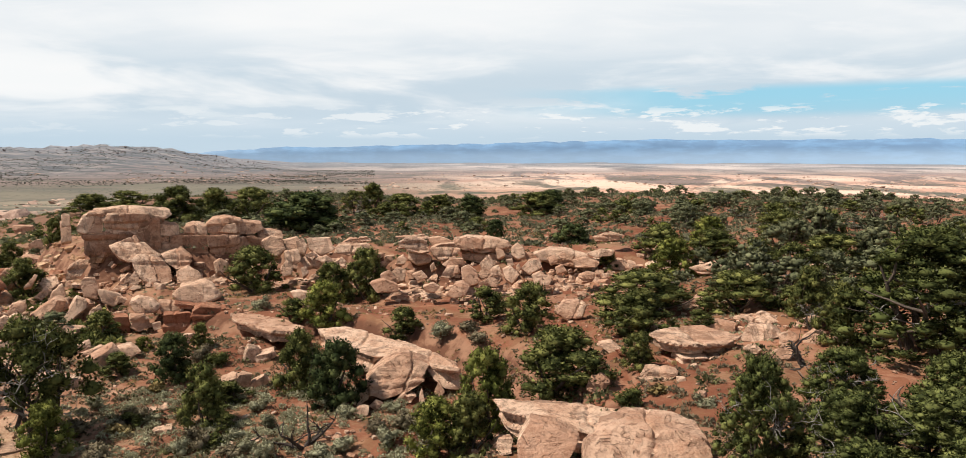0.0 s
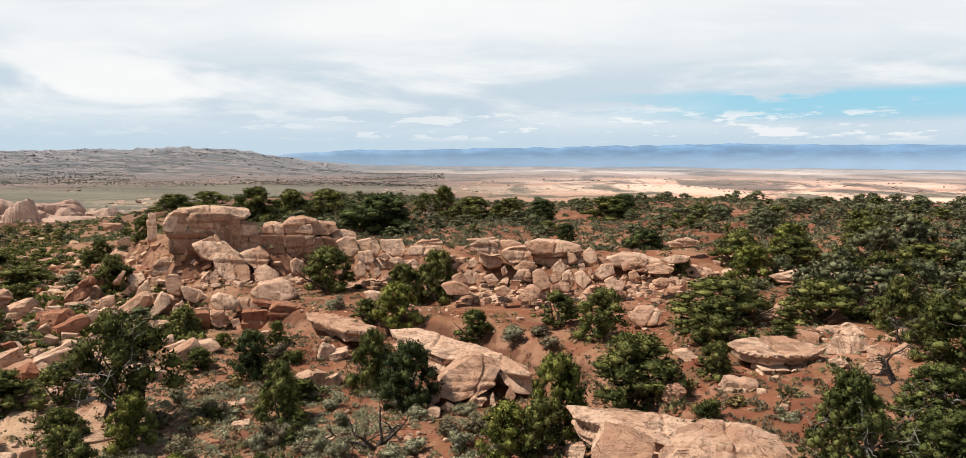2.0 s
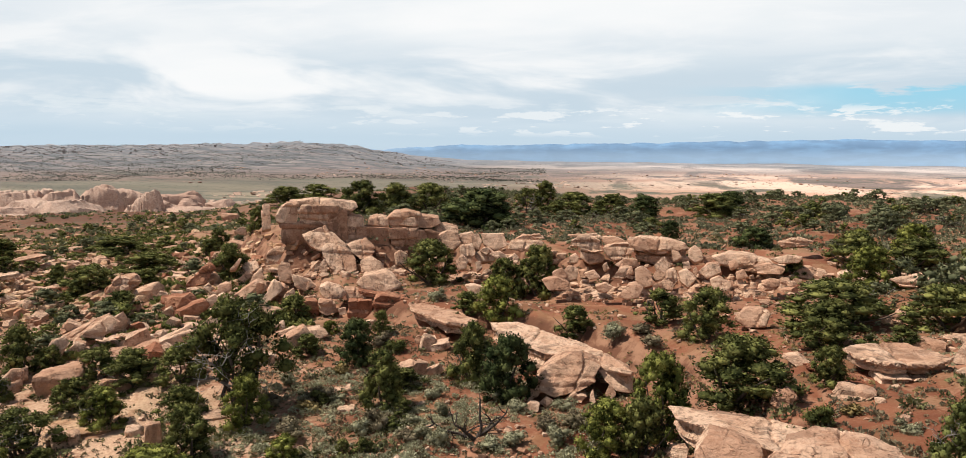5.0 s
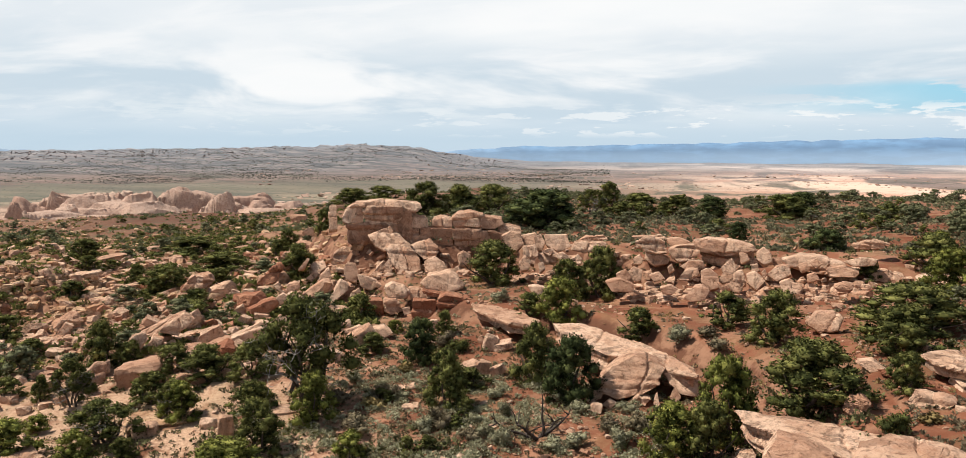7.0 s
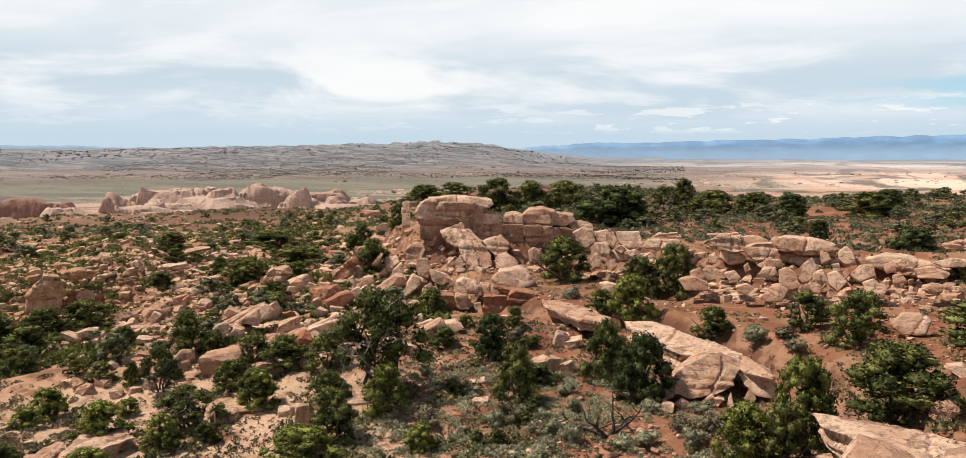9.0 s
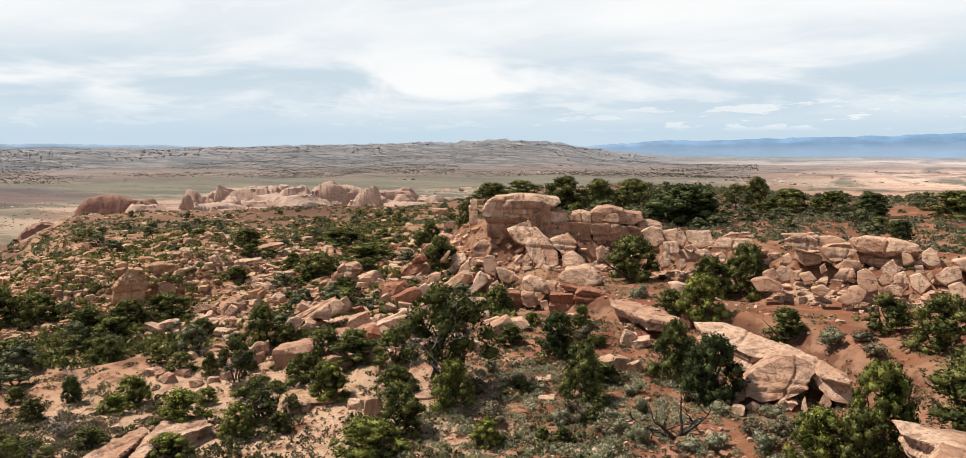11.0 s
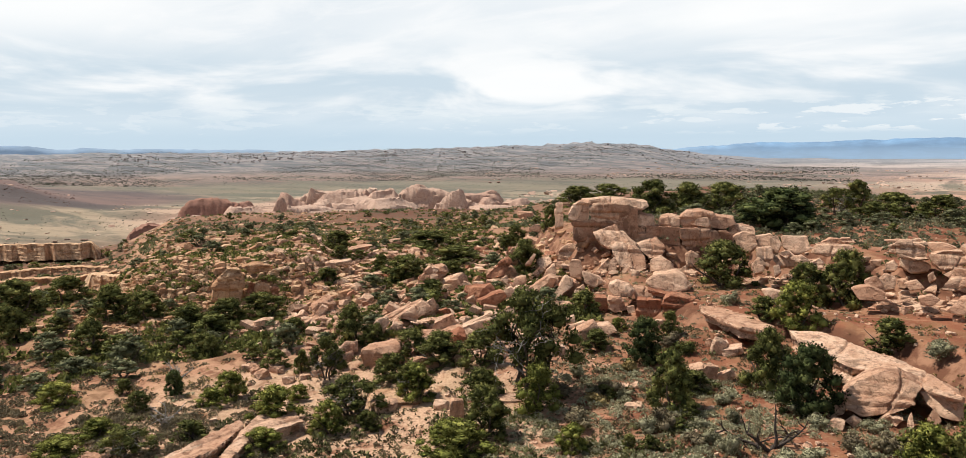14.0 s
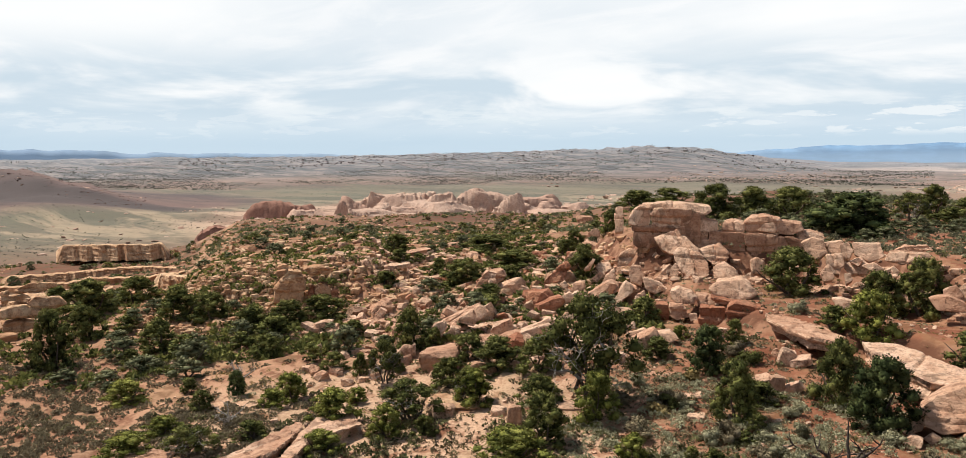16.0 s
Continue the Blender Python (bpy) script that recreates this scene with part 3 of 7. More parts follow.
def rock_shape(seed, form, fine=0.3, rough=0.05):
    """A rock in the box from -1 to 1."""
    dice = random.Random(seed)
    blocks = []
    more = 2 if fine < 0.2 else 0
    if form in ("ledge", "tower", "slab", "wedge"):
        count = {"ledge": dice.choice((1, 1, 2, 2)), "tower": dice.choice((4, 5)), "slab": dice.choice((1, 1, 2)), "wedge": 1}[form]
        cuts = sorted(dice.uniform(0.2, 0.8) for _ in range(count - 1))
        marks = [0.0, *cuts, 1.0]
        for i in range(count):
            thick = max(marks[i + 1] - marks[i], 0.16)
            top_layer = i == count - 1
            wide = dice.uniform(0.86, 1.0) if top_layer or form != "slab" else dice.uniform(0.72, 0.88)
            if form == "tower":
                wide = dice.uniform(0.72, 1.0)
            blocks.append(chipped(dice, (wide, wide * dice.uniform(0.85, 1.0), thick * 1.06), (dice.gauss(0, 0.05), dice.gauss(0, 0.05), marks[i] + marks[i + 1] - 1), 9 if form != "tower" else 14, (0.70, 0.95), 0.45 if form != "slab" else 0.5, (1 if form != "tower" else 3) + more // 2, fine))
    elif form == "disk":
        blocks.append(chipped(dice, (1, 1, 1), (0, 0, 0), 46, (0.80, 0.95), 1.0, 5 + more, fine))
    elif form == "round":
        blocks.append(chipped(dice, (1, 1, 1), (0, 0, 0), 24, (0.74, 0.94), 0.9, 3 + more, fine))
    elif form == "brick":
        blocks.append(chipped(dice, (1, 1, 1), (0, 0, 0), 5, (0.80, 0.97), 0.8, 1 + more // 2, fine))
    elif form == "shard":
        blocks.append(chipped(dice, (1, 1, 1), (0, 0, 0), 9, (0.55, 0.92), 0.9, 0 + more // 2, fine))
    else:
        blocks.append(chipped(dice, (1, 1, 1), (0, 0, 0), 11, (0.60, 0.94), 0.8, 1 + more // 2, fine))
    v, f = np.concatenate([b[0] for b in blocks]), []
    base = 0
    for bv, bf in blocks:
        f.append(bf + base)
        base += len(bv)
    f = np.concatenate(f)
    if form == "wedge":
        v[:, 2] = v[:, 2] * (0.62 + 0.38 * v[:, 0]) + 0.30 * (1 - v[:, 0]) * 0.5
    if rough:
        length = np.linalg.norm(v, axis=1, keepdims=True) + 1e-6
        s = seed % 97
        push = rough * 1.5 * lumps(v, s, 1.3, 2) + rough * 0.9 * lumps(v, s + 11, 4.0, 3)
        for k in range(2):
            n = np.array(Vector((dice.gauss(0, 0.5), dice.gauss(0, 0.5), 1.0)).normalized()) if k else np.array(Vector((dice.gauss(0, 1), dice.gauss(0, 1), 0.2)).normalized())
            off = v @ n - dice.uniform(-0.5, 0.5) + 0.10 * lumps(v, s + 40 + k, 1.5, 2)
            push = push - 0.075 * np.exp(-(off / 0.035) ** 2) + 0.03 * np.tanh(off / 0.05)
        v = v + v / length * push[:, None]
    low, high = v.min(0), v.max(0)
    return (v - (low + high) / 2) / ((high - low) / 2), f


def rock_mesh(name, seed, form, fine, mat):
    v, f = rock_shape(seed, form, fine, 0.055 if form in ("round", "tower") else 0.045)
    me = raw_mesh(name, v, f, True, 33)
    me.materials.append(mat)
    return me


MATS = {"dark": M_DARK, "tan": M_TAN, "rock": M_ROCK, "red": M_RED, "fin": M_FIN}
SHARED = {}


def shared_rock(style, variant, mat, level=3):
    key = (style, variant, mat, level)
    if key not in SHARED:
        SHARED[key] = rock_mesh("rock", 1000 + 37 * variant + 11 * len(style) + len(mat), style, {2: 0.8, 3: 0.33, 4: 0.14}[level], MATS[mat])
    return SHARED[key]


ROCK_LABELS = {
    "brick": "square-cornered sandstone block leaning on the outcrop", "block": "angular pale sandstone boulder fallen on red soil", "disk": "smooth flattened sandstone boulder balanced on a ledge", "round": "rounded weathered sandstone boulder on red soil",
    "wedge": "long tilted pale sandstone slab over an undercut ledge", "slab": "flat pale sandstone slab lying on red soil", "ledge": "bedded sandstone ledge block of the outcrop",
    "shard": "sharp broken sandstone block in a rubble slope", "tower": "banded red sandstone pillar at the bench edge",
}


def rock(x, y, z, w, d, h, yaw=0.0, pitch=0.0, roll=0.0, style="block", variant=0, mat="rock", level=3, label="", name="boulder"):
    """One rock, w by d by h metres, its middle at x, y, z."""
    ob = new(name, shared_rock(style, variant, mat, level))
    ob.matrix_basis = pose(x, y, z, pitch, roll, yaw) @ Matrix.Diagonal((w / 2, d / 2, h / 2, 1))
    return tagged(ob, label or ROCK_LABELS[style], "rock", "sandstone rocks")


FOOTPRINTS = []


def stone_mesh(near, far, seed, fine, worn, beds, rough=0.07):
    """A stone between two outlines: broken faces, worn edges, dents and bedding grooves, in metres."""
    bm = bmesh.new()
    one, two = [bm.verts.new(p) for p in near], [bm.verts.new(p) for p in far]
    bm.faces.new(one)
    bm.faces.new(two[::-1])
    for i in range(len(one)):
        k = (i + 1) % len(one)
        bm.faces.new((one[k], one[i], two[i], two[k]))
    bmesh.ops.triangulate(bm, faces=bm.faces[:])
    bmesh.ops.recalc_face_normals(bm, faces=bm.faces[:])
    for _ in range(6):
        long_edges = [e for e in bm.edges if e.calc_length() > fine]
        if not long_edges:
            break
        bmesh.ops.subdivide_edges(bm, edges=long_edges, cuts=1)
        bmesh.ops.triangulate(bm, faces=[q for q in bm.faces if len(q.verts) > 3])
    for _ in range(worn):
        bmesh.ops.smooth_vert(bm, verts=bm.verts[:], factor=0.5, use_axis_x=True, use_axis_y=True, use_axis_z=True)
    bm.normal_update()
    bm.verts.index_update()
    v = np.array([p.co[:] for p in bm.verts])
    n = np.array([p.normal[:] for p in bm.verts])
    f = np.array([[p.index for p in q.verts] for q in bm.faces])
    bm.free()
    dice = random.Random(seed)
    size = min(1.0, 0.35 + 0.2 * float(np.ptp(v, axis=0).max()))
    push = rough * size * (1.5 * lumps(v, seed % 89, 0.8, 2) + 0.9 * lumps(v, seed % 61 + 5, 2.7, 3))
    low, high = v[:, 2].min(), v[:, 2].max()
    side = 1 - np.abs(n[:, 2]) ** 2
    for _ in range(beds):
        level = dice.uniform(low + 0.15 * (high - low), low + 0.9 * (high - low))
        off = v[:, 2] - level + 0.10 * lumps(v, seed % 47 + 9, 0.6, 2) + dice.gauss(0, 0.06) * v[:, 0]
        push = push + side * size * (-0.19 * np.exp(-(off / 0.085) ** 2) + dice.choice((-0.08, 0.05, 0.10)) * np.tanh(off / 0.07))
    way_x, shift = dice.uniform(-0.5, 0.5), dice.uniform(low, high)
    off = v[:, 0] + way_x * v[:, 2] - shift * 0.3 + 0.2 * lumps(v, seed % 31, 0.9, 2)
    push = push - (beds > 0) * size * 0.12 * np.exp(-(off / 0.07) ** 2)
    return v + n * push[:, None], f


def set_stone(x, y, z, yaw, near, far, style, mat, fine, worn, beds, label):
    seed = 7000 + 13 * len(FOOTPRINTS)
    reach = max(math.hypot(p[0], p[1]) for p in near)
    tall = max(p[2] for p in near) - min(p[2] for p in far)
    v, f = stone_mesh(near, far, seed, min(fine, 0.35 * max(reach, 0.3), 0.45 * max(tall, 0.35)), worn, beds)
    me = raw_mesh(style, v, f, True, 30)
    me.materials.append(MATS[mat])
    ob = new(style, me)
    ob.matrix_basis = pose(x, y, z, 0, 0, yaw)
    FOOTPRINTS.append((x, y, reach))
    return tagged(ob, label, "rock", "sandstone rocks")


def hewn(x, y, z, yaw, deep, lean, outline, mat="rock", fine=0.19, worn=1, beds=None):
    """A block with the given upright outline (across, up), leaning back and running deep behind it."""
    dice = random.Random(int(x * 100) + 31)
    middle = (sum(p[0] for p in outline) / len(outline), sum(p[1] for p in outline) / len(outline))
    tall = max(p[1] for p in outline) - min(p[1] for p in outline)
    near = [Vector((u, lean * v + dice.uniform(0, 0.12) * min(deep, 1.5), v)) for u, v in outline]
    far = []
    for u, v in outline:
        k = dice.uniform(0.80, 0.96)
        far.append(Vector((middle[0] + (u - middle[0]) * k, lean * v + deep * dice.uniform(0.85, 1.1), min(v, middle[1] + (v - middle[1]) * (k - 0.06)) if v > middle[1] else v - 0.25 * tall)))
    wide = max(p[0] for p in outline) - min(p[0] for p in outline)
    beds = beds if beds is not None else 2 if wide > 2.2 else dice.choice((0, 0, 1))
    words = {"red": "dark red bedded sandstone block under the outcrop", "tan": "tan weathered sandstone block of the low cliff"}.get(mat)
    if words is None:
        words = "massive bedded sandstone block of the outcrop" if wide > 2.6 else "rounded weathered sandstone boulder resting on a ledge" if worn > 2 else "angular pale sandstone block fallen on red soil"
    return set_stone(x, y, z, yaw, near, far, "cliff_block" if mat == "tan" else "outcrop_block" if wide > 2.0 else "fallen_block", mat, fine, worn, beds, words)


def plate(x, y, z, thick, outline, mat="rock", fine=0.17, worn=1, beds=2):
    """A flat slab with the given ground outline, its top at z, its foot drawn in."""
    dice = random.Random(int(x * 100) + 77)
    near = [Vector((u, v, dice.gauss(0, 0.05))) for u, v in outline]
    far = [Vector((u * 0.9, v * 0.9, -thick * dice.uniform(0.9, 1.1))) for u, v in outline]
    words = {"red": "thin red sandstone slab in the soil", "tan": "pale bedded sandstone slab on rocky ground"}.get(mat, "long flat pale sandstone ledge over an undercut")
    return set_stone(x, y, z, 0.0, near, far, "rock_slab", mat, fine, worn, beds, words)


# -- wood and leaves
def tube(points, radii, sides=5):
    points = [Vector(p) for p in points]
    verts, faces = [], []
    for i, (p, r) in enumerate(zip(points, radii)):
        along = (points[min(i + 1, len(points) - 1)] - points[max(i - 1, 0)]).normalized()
        side = along.cross((0.3, 0.9, 0.31)).normalized()
        other = along.cross(side)
        for k in range(sides):
            q = 2 * math.pi * k / sides
            verts.append(p + r * (math.cos(q) * side + math.sin(q) * other))
    for i in range(len(points) - 1):
        for k in range(sides):
            a, b = i * sides + k, i * sides + (k + 1) % sides
            faces.append((a, b, b + sides, a + sides))
    return [tuple(v) for v in verts], faces


def joined(pieces):
    verts, faces = [], []
    for v, f in pieces:
        base = len(verts)
        verts.extend(v)
        faces.extend(tuple(i + base for i in q) for q in f)
    return verts, faces


def limb(dice, start, way, length, radius, bend=0.35, steps=5):
    """A crooked, tapering limb; returns its points and radii."""
    p, w = Vector(start), Vector(way).normalized()
    points, radii = [p.copy()], [radius]
    for i in range(steps):
        w = (w + Vector((dice.gauss(0, bend), dice.gauss(0, bend), dice.gauss(0.05, bend * 0.7)))).normalized()
        p = p + w * length / steps
        points.append(p.copy())
        radii.append(radius * (1 - 0.8 * (i + 1) / steps))
    return points, radii


def leaf_cloud(seed, centers, radii, count, size, flat=0.9, core=0.66):
    """Tufts of small pointed sprays over solid, uneven hearts, one at each centre: vertices, triangles and soft normals."""
    rng = np.random.default_rng(seed)
    centers, radii = np.asarray(centers, float), np.asarray(radii, float)
    weight = radii ** 2
    pick = rng.choice(len(centers), count, p=weight / weight.sum())
    n = rng.normal(size=(count, 3)) + np.array((0, 0, 0.25))
    n /= np.linalg.norm(n, axis=1, keepdims=True)
    depth = rng.uniform(0.55, 1.08, count)
    squash = np.array((1, 1, flat))
    p = centers[pick] + n * (radii[pick] * depth)[:, None] * squash
    a = rng.normal(size=(count, 3)) * 0.75 + n + np.array((0, 0, 0.3))
    a /= np.linalg.norm(a, axis=1, keepdims=True)
    b = np.cross(a, rng.normal(size=(count, 3)))
    b /= np.linalg.norm(b, axis=1, keepdims=True) + 1e-9
    s = size * rng.uniform(0.6, 1.4, (count, 1))
    verts = np.stack([p - a * s * 0.5 - b * s * 0.55, p - a * s * 0.5 + b * s * 0.55, p + a * s * 1.1], 1).reshape(-1, 3)
    normals = np.repeat(n + rng.normal(size=(count, 3)) * 0.35, 3, axis=0)
    bv, bf = SPHERES[1]
    heart = bv[None] * (radii * core)[:, None, None] * squash * rng.uniform(0.72, 1.15, (len(centers), len(bv), 1)) + centers[:, None, :]
    faces = np.concatenate([np.arange(count * 3).reshape(-1, 3), (bf[None] + (np.arange(len(centers)) * len(bv))[:, None, None]).reshape(-1, 3) + count * 3])
    verts = np.concatenate([verts, heart.reshape(-1, 3)])
    normals = np.concatenate([normals, np.tile(bv, (len(centers), 1))])
    return verts, faces, normals / (np.linalg.norm(normals, axis=1, keepdims=True) + 1e-9)


def leafy(name, verts, faces, normals):
    """A leaf mesh shaded as soft tufts."""
    me = raw_mesh(name, verts, faces, True)
    me.normals_split_custom_set_from_vertices([tuple(q) for q in normals])
    return me


def tree_kind(name, seed, leaf, count, size, stems=3, spread=0.5, foot=0.12, clumps=22, round_top=0.75, bare=0, label="", flat=0.9, lean=0.25, puff=1.0):
    """A tree in a box one metre wide and one metre high: crooked stems, limbs and a crown of leaf sprays."""
    dice = random.Random(seed)
    root = new(name)
    centers, sizes = [], []
    for i in range(stems):
        turn = 2 * math.pi * (i + dice.random() * 0.6) / stems
        out = Vector((math.cos(turn), math.sin(turn), 0))
        points, radii = limb(dice, out * 0.02 * stems, out * lean + Vector((0, 0, 0.9)), 0.75, 0.035 / math.sqrt(stems) + 0.012, 0.22)
        part("stem", raw_mesh("stem", *tube(points, radii)), M_BARK, root)
        for k in range(3):
            at = points[dice.randint(1, 4)]
            more, thin = limb(dice, at, Vector((dice.gauss(0, 1), dice.gauss(0, 1), 0.5)), 0.38, 0.014, 0.35, 4)
            if bare:
                part("branch", raw_mesh("branch", *tube(more, thin, 4)), M_BARK, root)
    for i in range(clumps):
        z = foot + (0.95 - foot) * ((i + dice.random()) / clumps) ** 0.9
        share = (z - foot) / (1 - foot)
        widest = spread * (math.sin(math.pi * min(1, 0.18 + 0.82 * share) ** round_top) ** 0.6)
        turn, far_out = i * 2.4 + dice.gauss(0, 0.6), math.sqrt(dice.random()) * widest * 0.88
        rad = dice.choice((0.075, 0.095, 0.115, 0.14)) * dice.uniform(0.85, 1.15) * puff
        centers.append((math.cos(turn) * far_out, math.sin(turn) * far_out, min(z, 1 - rad * 0.8)))
        sizes.append(rad)
    v, f, soft = leaf_cloud(seed, centers, sizes, count, size, flat)
    v[:, :2] *= 0.5 / np.percentile(np.abs(v[:, :2]), 99)
    v[:, 2] *= 1.0 / np.percentile(v[:, 2], 99.5)
    v[:, 2] = np.maximum(v[:, 2], 0.01)
    part("crown", leafy("crown", v, f, soft), leaf, root)
    for i in range(bare):
        twigs = []
        turn = dice.uniform(0, 6.283)
        at = Vector((math.cos(turn), math.sin(turn), 0)) * dice.uniform(0.05, 0.22) + Vector((0, 0, dice.uniform(0.2, 0.6)))
        points, radii = limb(dice, at, Vector((math.cos(turn), math.sin(turn), dice.uniform(0.0, 0.9))), dice.uniform(0.3, 0.5), 0.009, 0.35, 6)
        twigs.append(tube(points, radii, 4))
        for k in range(6):
            p2, r2 = limb(dice, points[dice.randint(1, 5)], Vector((dice.gauss(0, 1), dice.gauss(0, 1), dice.gauss(0.3, 0.6))), 0.22, 0.0048, 0.4, 4)
            twigs.append(tube(p2, r2, 3))
            p3, r3 = limb(dice, p2[2], Vector((dice.gauss(0, 1), dice.gauss(0, 1), dice.gauss(0.3, 0.6))), 0.13, 0.003, 0.4, 3)
            twigs.append(tube(p3, r3, 3))
        part("dead_branch", raw_mesh("dead_branch", *joined(twigs)), M_DEAD, root, "bare grey weathered branch")
    tagged(root, label, "tree")
    root.location = (0, -60 - seed % 50, -40)
    return root


KINDS = {}


def kind_of(key, make):
    if key not in KINDS:
        KINDS[key] = [make(), False]
    return KINDS[key]


def planted(key, make, x, y, z, w, h, turn, group, label=""):
    """Stands a thing of a kind at x, y, z; the first one is the original itself."""
    entry = kind_of(key, make)
    m = pose(x, y, z, 0, 0, turn) @ Matrix.Diagonal((w, w, h, 1))
    if not entry[1]:
        entry[1] = True
        ob = entry[0]
        ob.matrix_basis = m
    else:
        ob = copy_thing(entry[0], Matrix.Identity(4))
        ob.matrix_basis = m
    return tagged(ob, label, group=group)


TREE_STYLES = {
    # name, leaf, sprays, spray size, stems, spread, foot, clumps, top, bare limbs, label
    "juniper": ("juniper_tree", M_JUNIPER, 6000, 0.021, 3, 0.5, 0.03, 64, 0.6, 0, "bushy dark green juniper tree on red soil"),
    "fresh": ("juniper_tree", M_FRESH, 6000, 0.021, 3, 0.5, 0.04, 58, 0.65, 0, "bushy yellow-green juniper tree among rocks"),
    "pinyon": ("pinyon_pine", M_PINYON, 6000, 0.022, 1, 0.46, 0.02, 80, 0.8, 0, "dense dark green young pinyon pine on red soil"),
    "gnarled": ("gnarled_juniper", M_JUNIPER, 4600, 0.019, 4, 0.5, 0.25, 34, 0.62, 12, "half-dead gnarled juniper with bare grey branches"),
    "low": ("juniper_bush", M_JUNIPER, 3400, 0.027, 5, 0.5, 0.0, 48, 0.5, 0, "low spreading juniper bush on rocky ground"),
    "great": ("large_juniper", M_BROAD, 22000, 0.0110, 4, 0.5, 0.0, 300, 0.5, 9, "large open juniper tree with bare grey twigs"),
    "slope": ("slope_juniper", M_TREE_FAR, 700, 0.042, 2, 0.5, 0.0, 26, 0.5, 0, "small grey-green juniper on the rubble slope"),
    "bench": ("woodland_juniper", M_TREE_FAR, 700, 0.042, 2, 0.5, 0.03, 26, 0.6, 0, "grey-green juniper tree on the wooded bench"),
    "bench_dark": ("pinyon_pine", M_JUNIPER, 700, 0.042, 2, 0.48, 0.03, 26, 0.7, 0, "dark green pinyon pine on the wooded bench"),
    "bench_bare": ("gnarled_juniper", M_TREE_FAR, 500, 0.036, 2, 0.5, 0.2, 16, 0.6, 3, "thin grey juniper with bare branches on the bench"),
}


def tree(x, y, z, w, h, style="juniper", variant=0, turn=0.0, label=""):
    def make():
        name, leaf, count, size, stems, spread, foot, clumps, top, bare, words = TREE_STYLES[style]
        return tree_kind(name, 300 + 17 * variant + len(style) * 5, leaf, count, size, stems, spread, foot, clumps, top, bare, words, puff={"great": 0.50, "gnarled": 0.85, "bench": 1.25, "bench_dark": 1.25, "slope": 1.25}.get(style, 1.0))
    return planted((style, variant), make, x, y, z, w, h, turn, "desert trees", label)


BUSH_STYLES = {
    "sage": (M_SAGE, 1300, 0.045, "pale grey-green rounded sagebrush clump"), "scrub": (M_SCRUB, 800, 0.055, "low brown-grey blackbrush shrub on red soil"),
    "grass": (M_GRASS, 260, 0.13, "tuft of dry yellow desert grass"), "green": (M_JUNIPER, 1300, 0.045, "small green desert shrub on red soil"),
}


def bush(x, y, z, w, h, style="sage", variant=0, turn=0.0):
    def make():
        leaf, count, size, words = BUSH_STYLES[style]
        dice = random.Random(900 + variant * 7 + len(style))
        centers = [(dice.gauss(0, 0.16), dice.gauss(0, 0.16), dice.uniform(0.25, 0.65)) for _ in range(9)]
        v, f, soft = leaf_cloud(variant + 5, centers, [dice.uniform(0.22, 0.32) for _ in range(9)], count, size, 1.0)
        v[:, 2] = np.maximum(v[:, 2], 0.0)
        me = leafy("shrub", v, f, soft)
        me.materials.append(leaf)
        return tagged(new({"grass": "grass_tuft"}.get(style, "shrub"), me), words, "shrub")
    return planted(("bush", style, variant), make, x, y, z, w, h, turn, "desert shrubs")


def snag(x, y, z, size, seed, mat, label, turn=0.0):
    """A dead shrub: crooked bare limbs from one foot."""
    dice = random.Random(seed)
    pieces = []
    for i in range(7):
        way_out = Vector((dice.gauss(0, 0.8), dice.gauss(0, 0.8), dice.uniform(0.3, 1.1)))
        points, radii = limb(dice, (0, 0, -0.05), way_out, dice.uniform(0.7, 1.2), 0.045, 0.35, 6)
        pieces.append(tube(points, radii, 5))
        for k in range(3):
            p2, r2 = limb(dice, points[dice.randint(2, 5)], Vector((dice.gauss(0, 1), dice.gauss(0, 1), dice.gauss(0.4, 0.6))), 0.45, 0.018, 0.4, 4)
            pieces.append(tube(p2, r2, 4))
    me = raw_mesh("dead_shrub", *joined(pieces))
    me.materials.append(mat)
    ob = new("dead_shrub", me)
    ob.matrix_basis = pose(x, y, z, 0, 0, turn) @ Matrix.Diagonal((size, size, size, 1))
    return tagged(ob, label, "dead shrub")


# ---- rocks of the outcrop, the ledges and the slopes ----
hewn(-30.26, 63.27, 1.02, 25.7, 4.00, 0.0, ((-2.55, 2.55), (-1.05, 2.55), (1.05, 2.50), (1.95, 1.90), (2.55, 0.25), (0.90, 0.05), (-0.15, 0.20), (-1.20, 0.00), (-2.10, 0.25), (-2.55, 0.95)), "dark")
hewn(-32.00, 62.14, 3.53, 27.2, 4.50, 0.1, ((-1.05, 0.60), (-0.80, 0.90), (-0.50, 1.50), (0.20, 1.70), (1.00, 1.80), (1.05, 0.65), (0.95, 0.00), (-0.40, 0.05), (-0.95, 0.20)), "rock")
hewn(-29.44, 63.27, 3.32, 24.9, 4.50, 0.15, ((-1.75, 1.40), (-1.35, 1.80), (0.20, 1.85), (1.60, 1.75), (1.75, 0.85), (1.40, 0.25), (0.20, 0.00), (-1.25, 0.20), (-1.75, 0.30)), "rock")
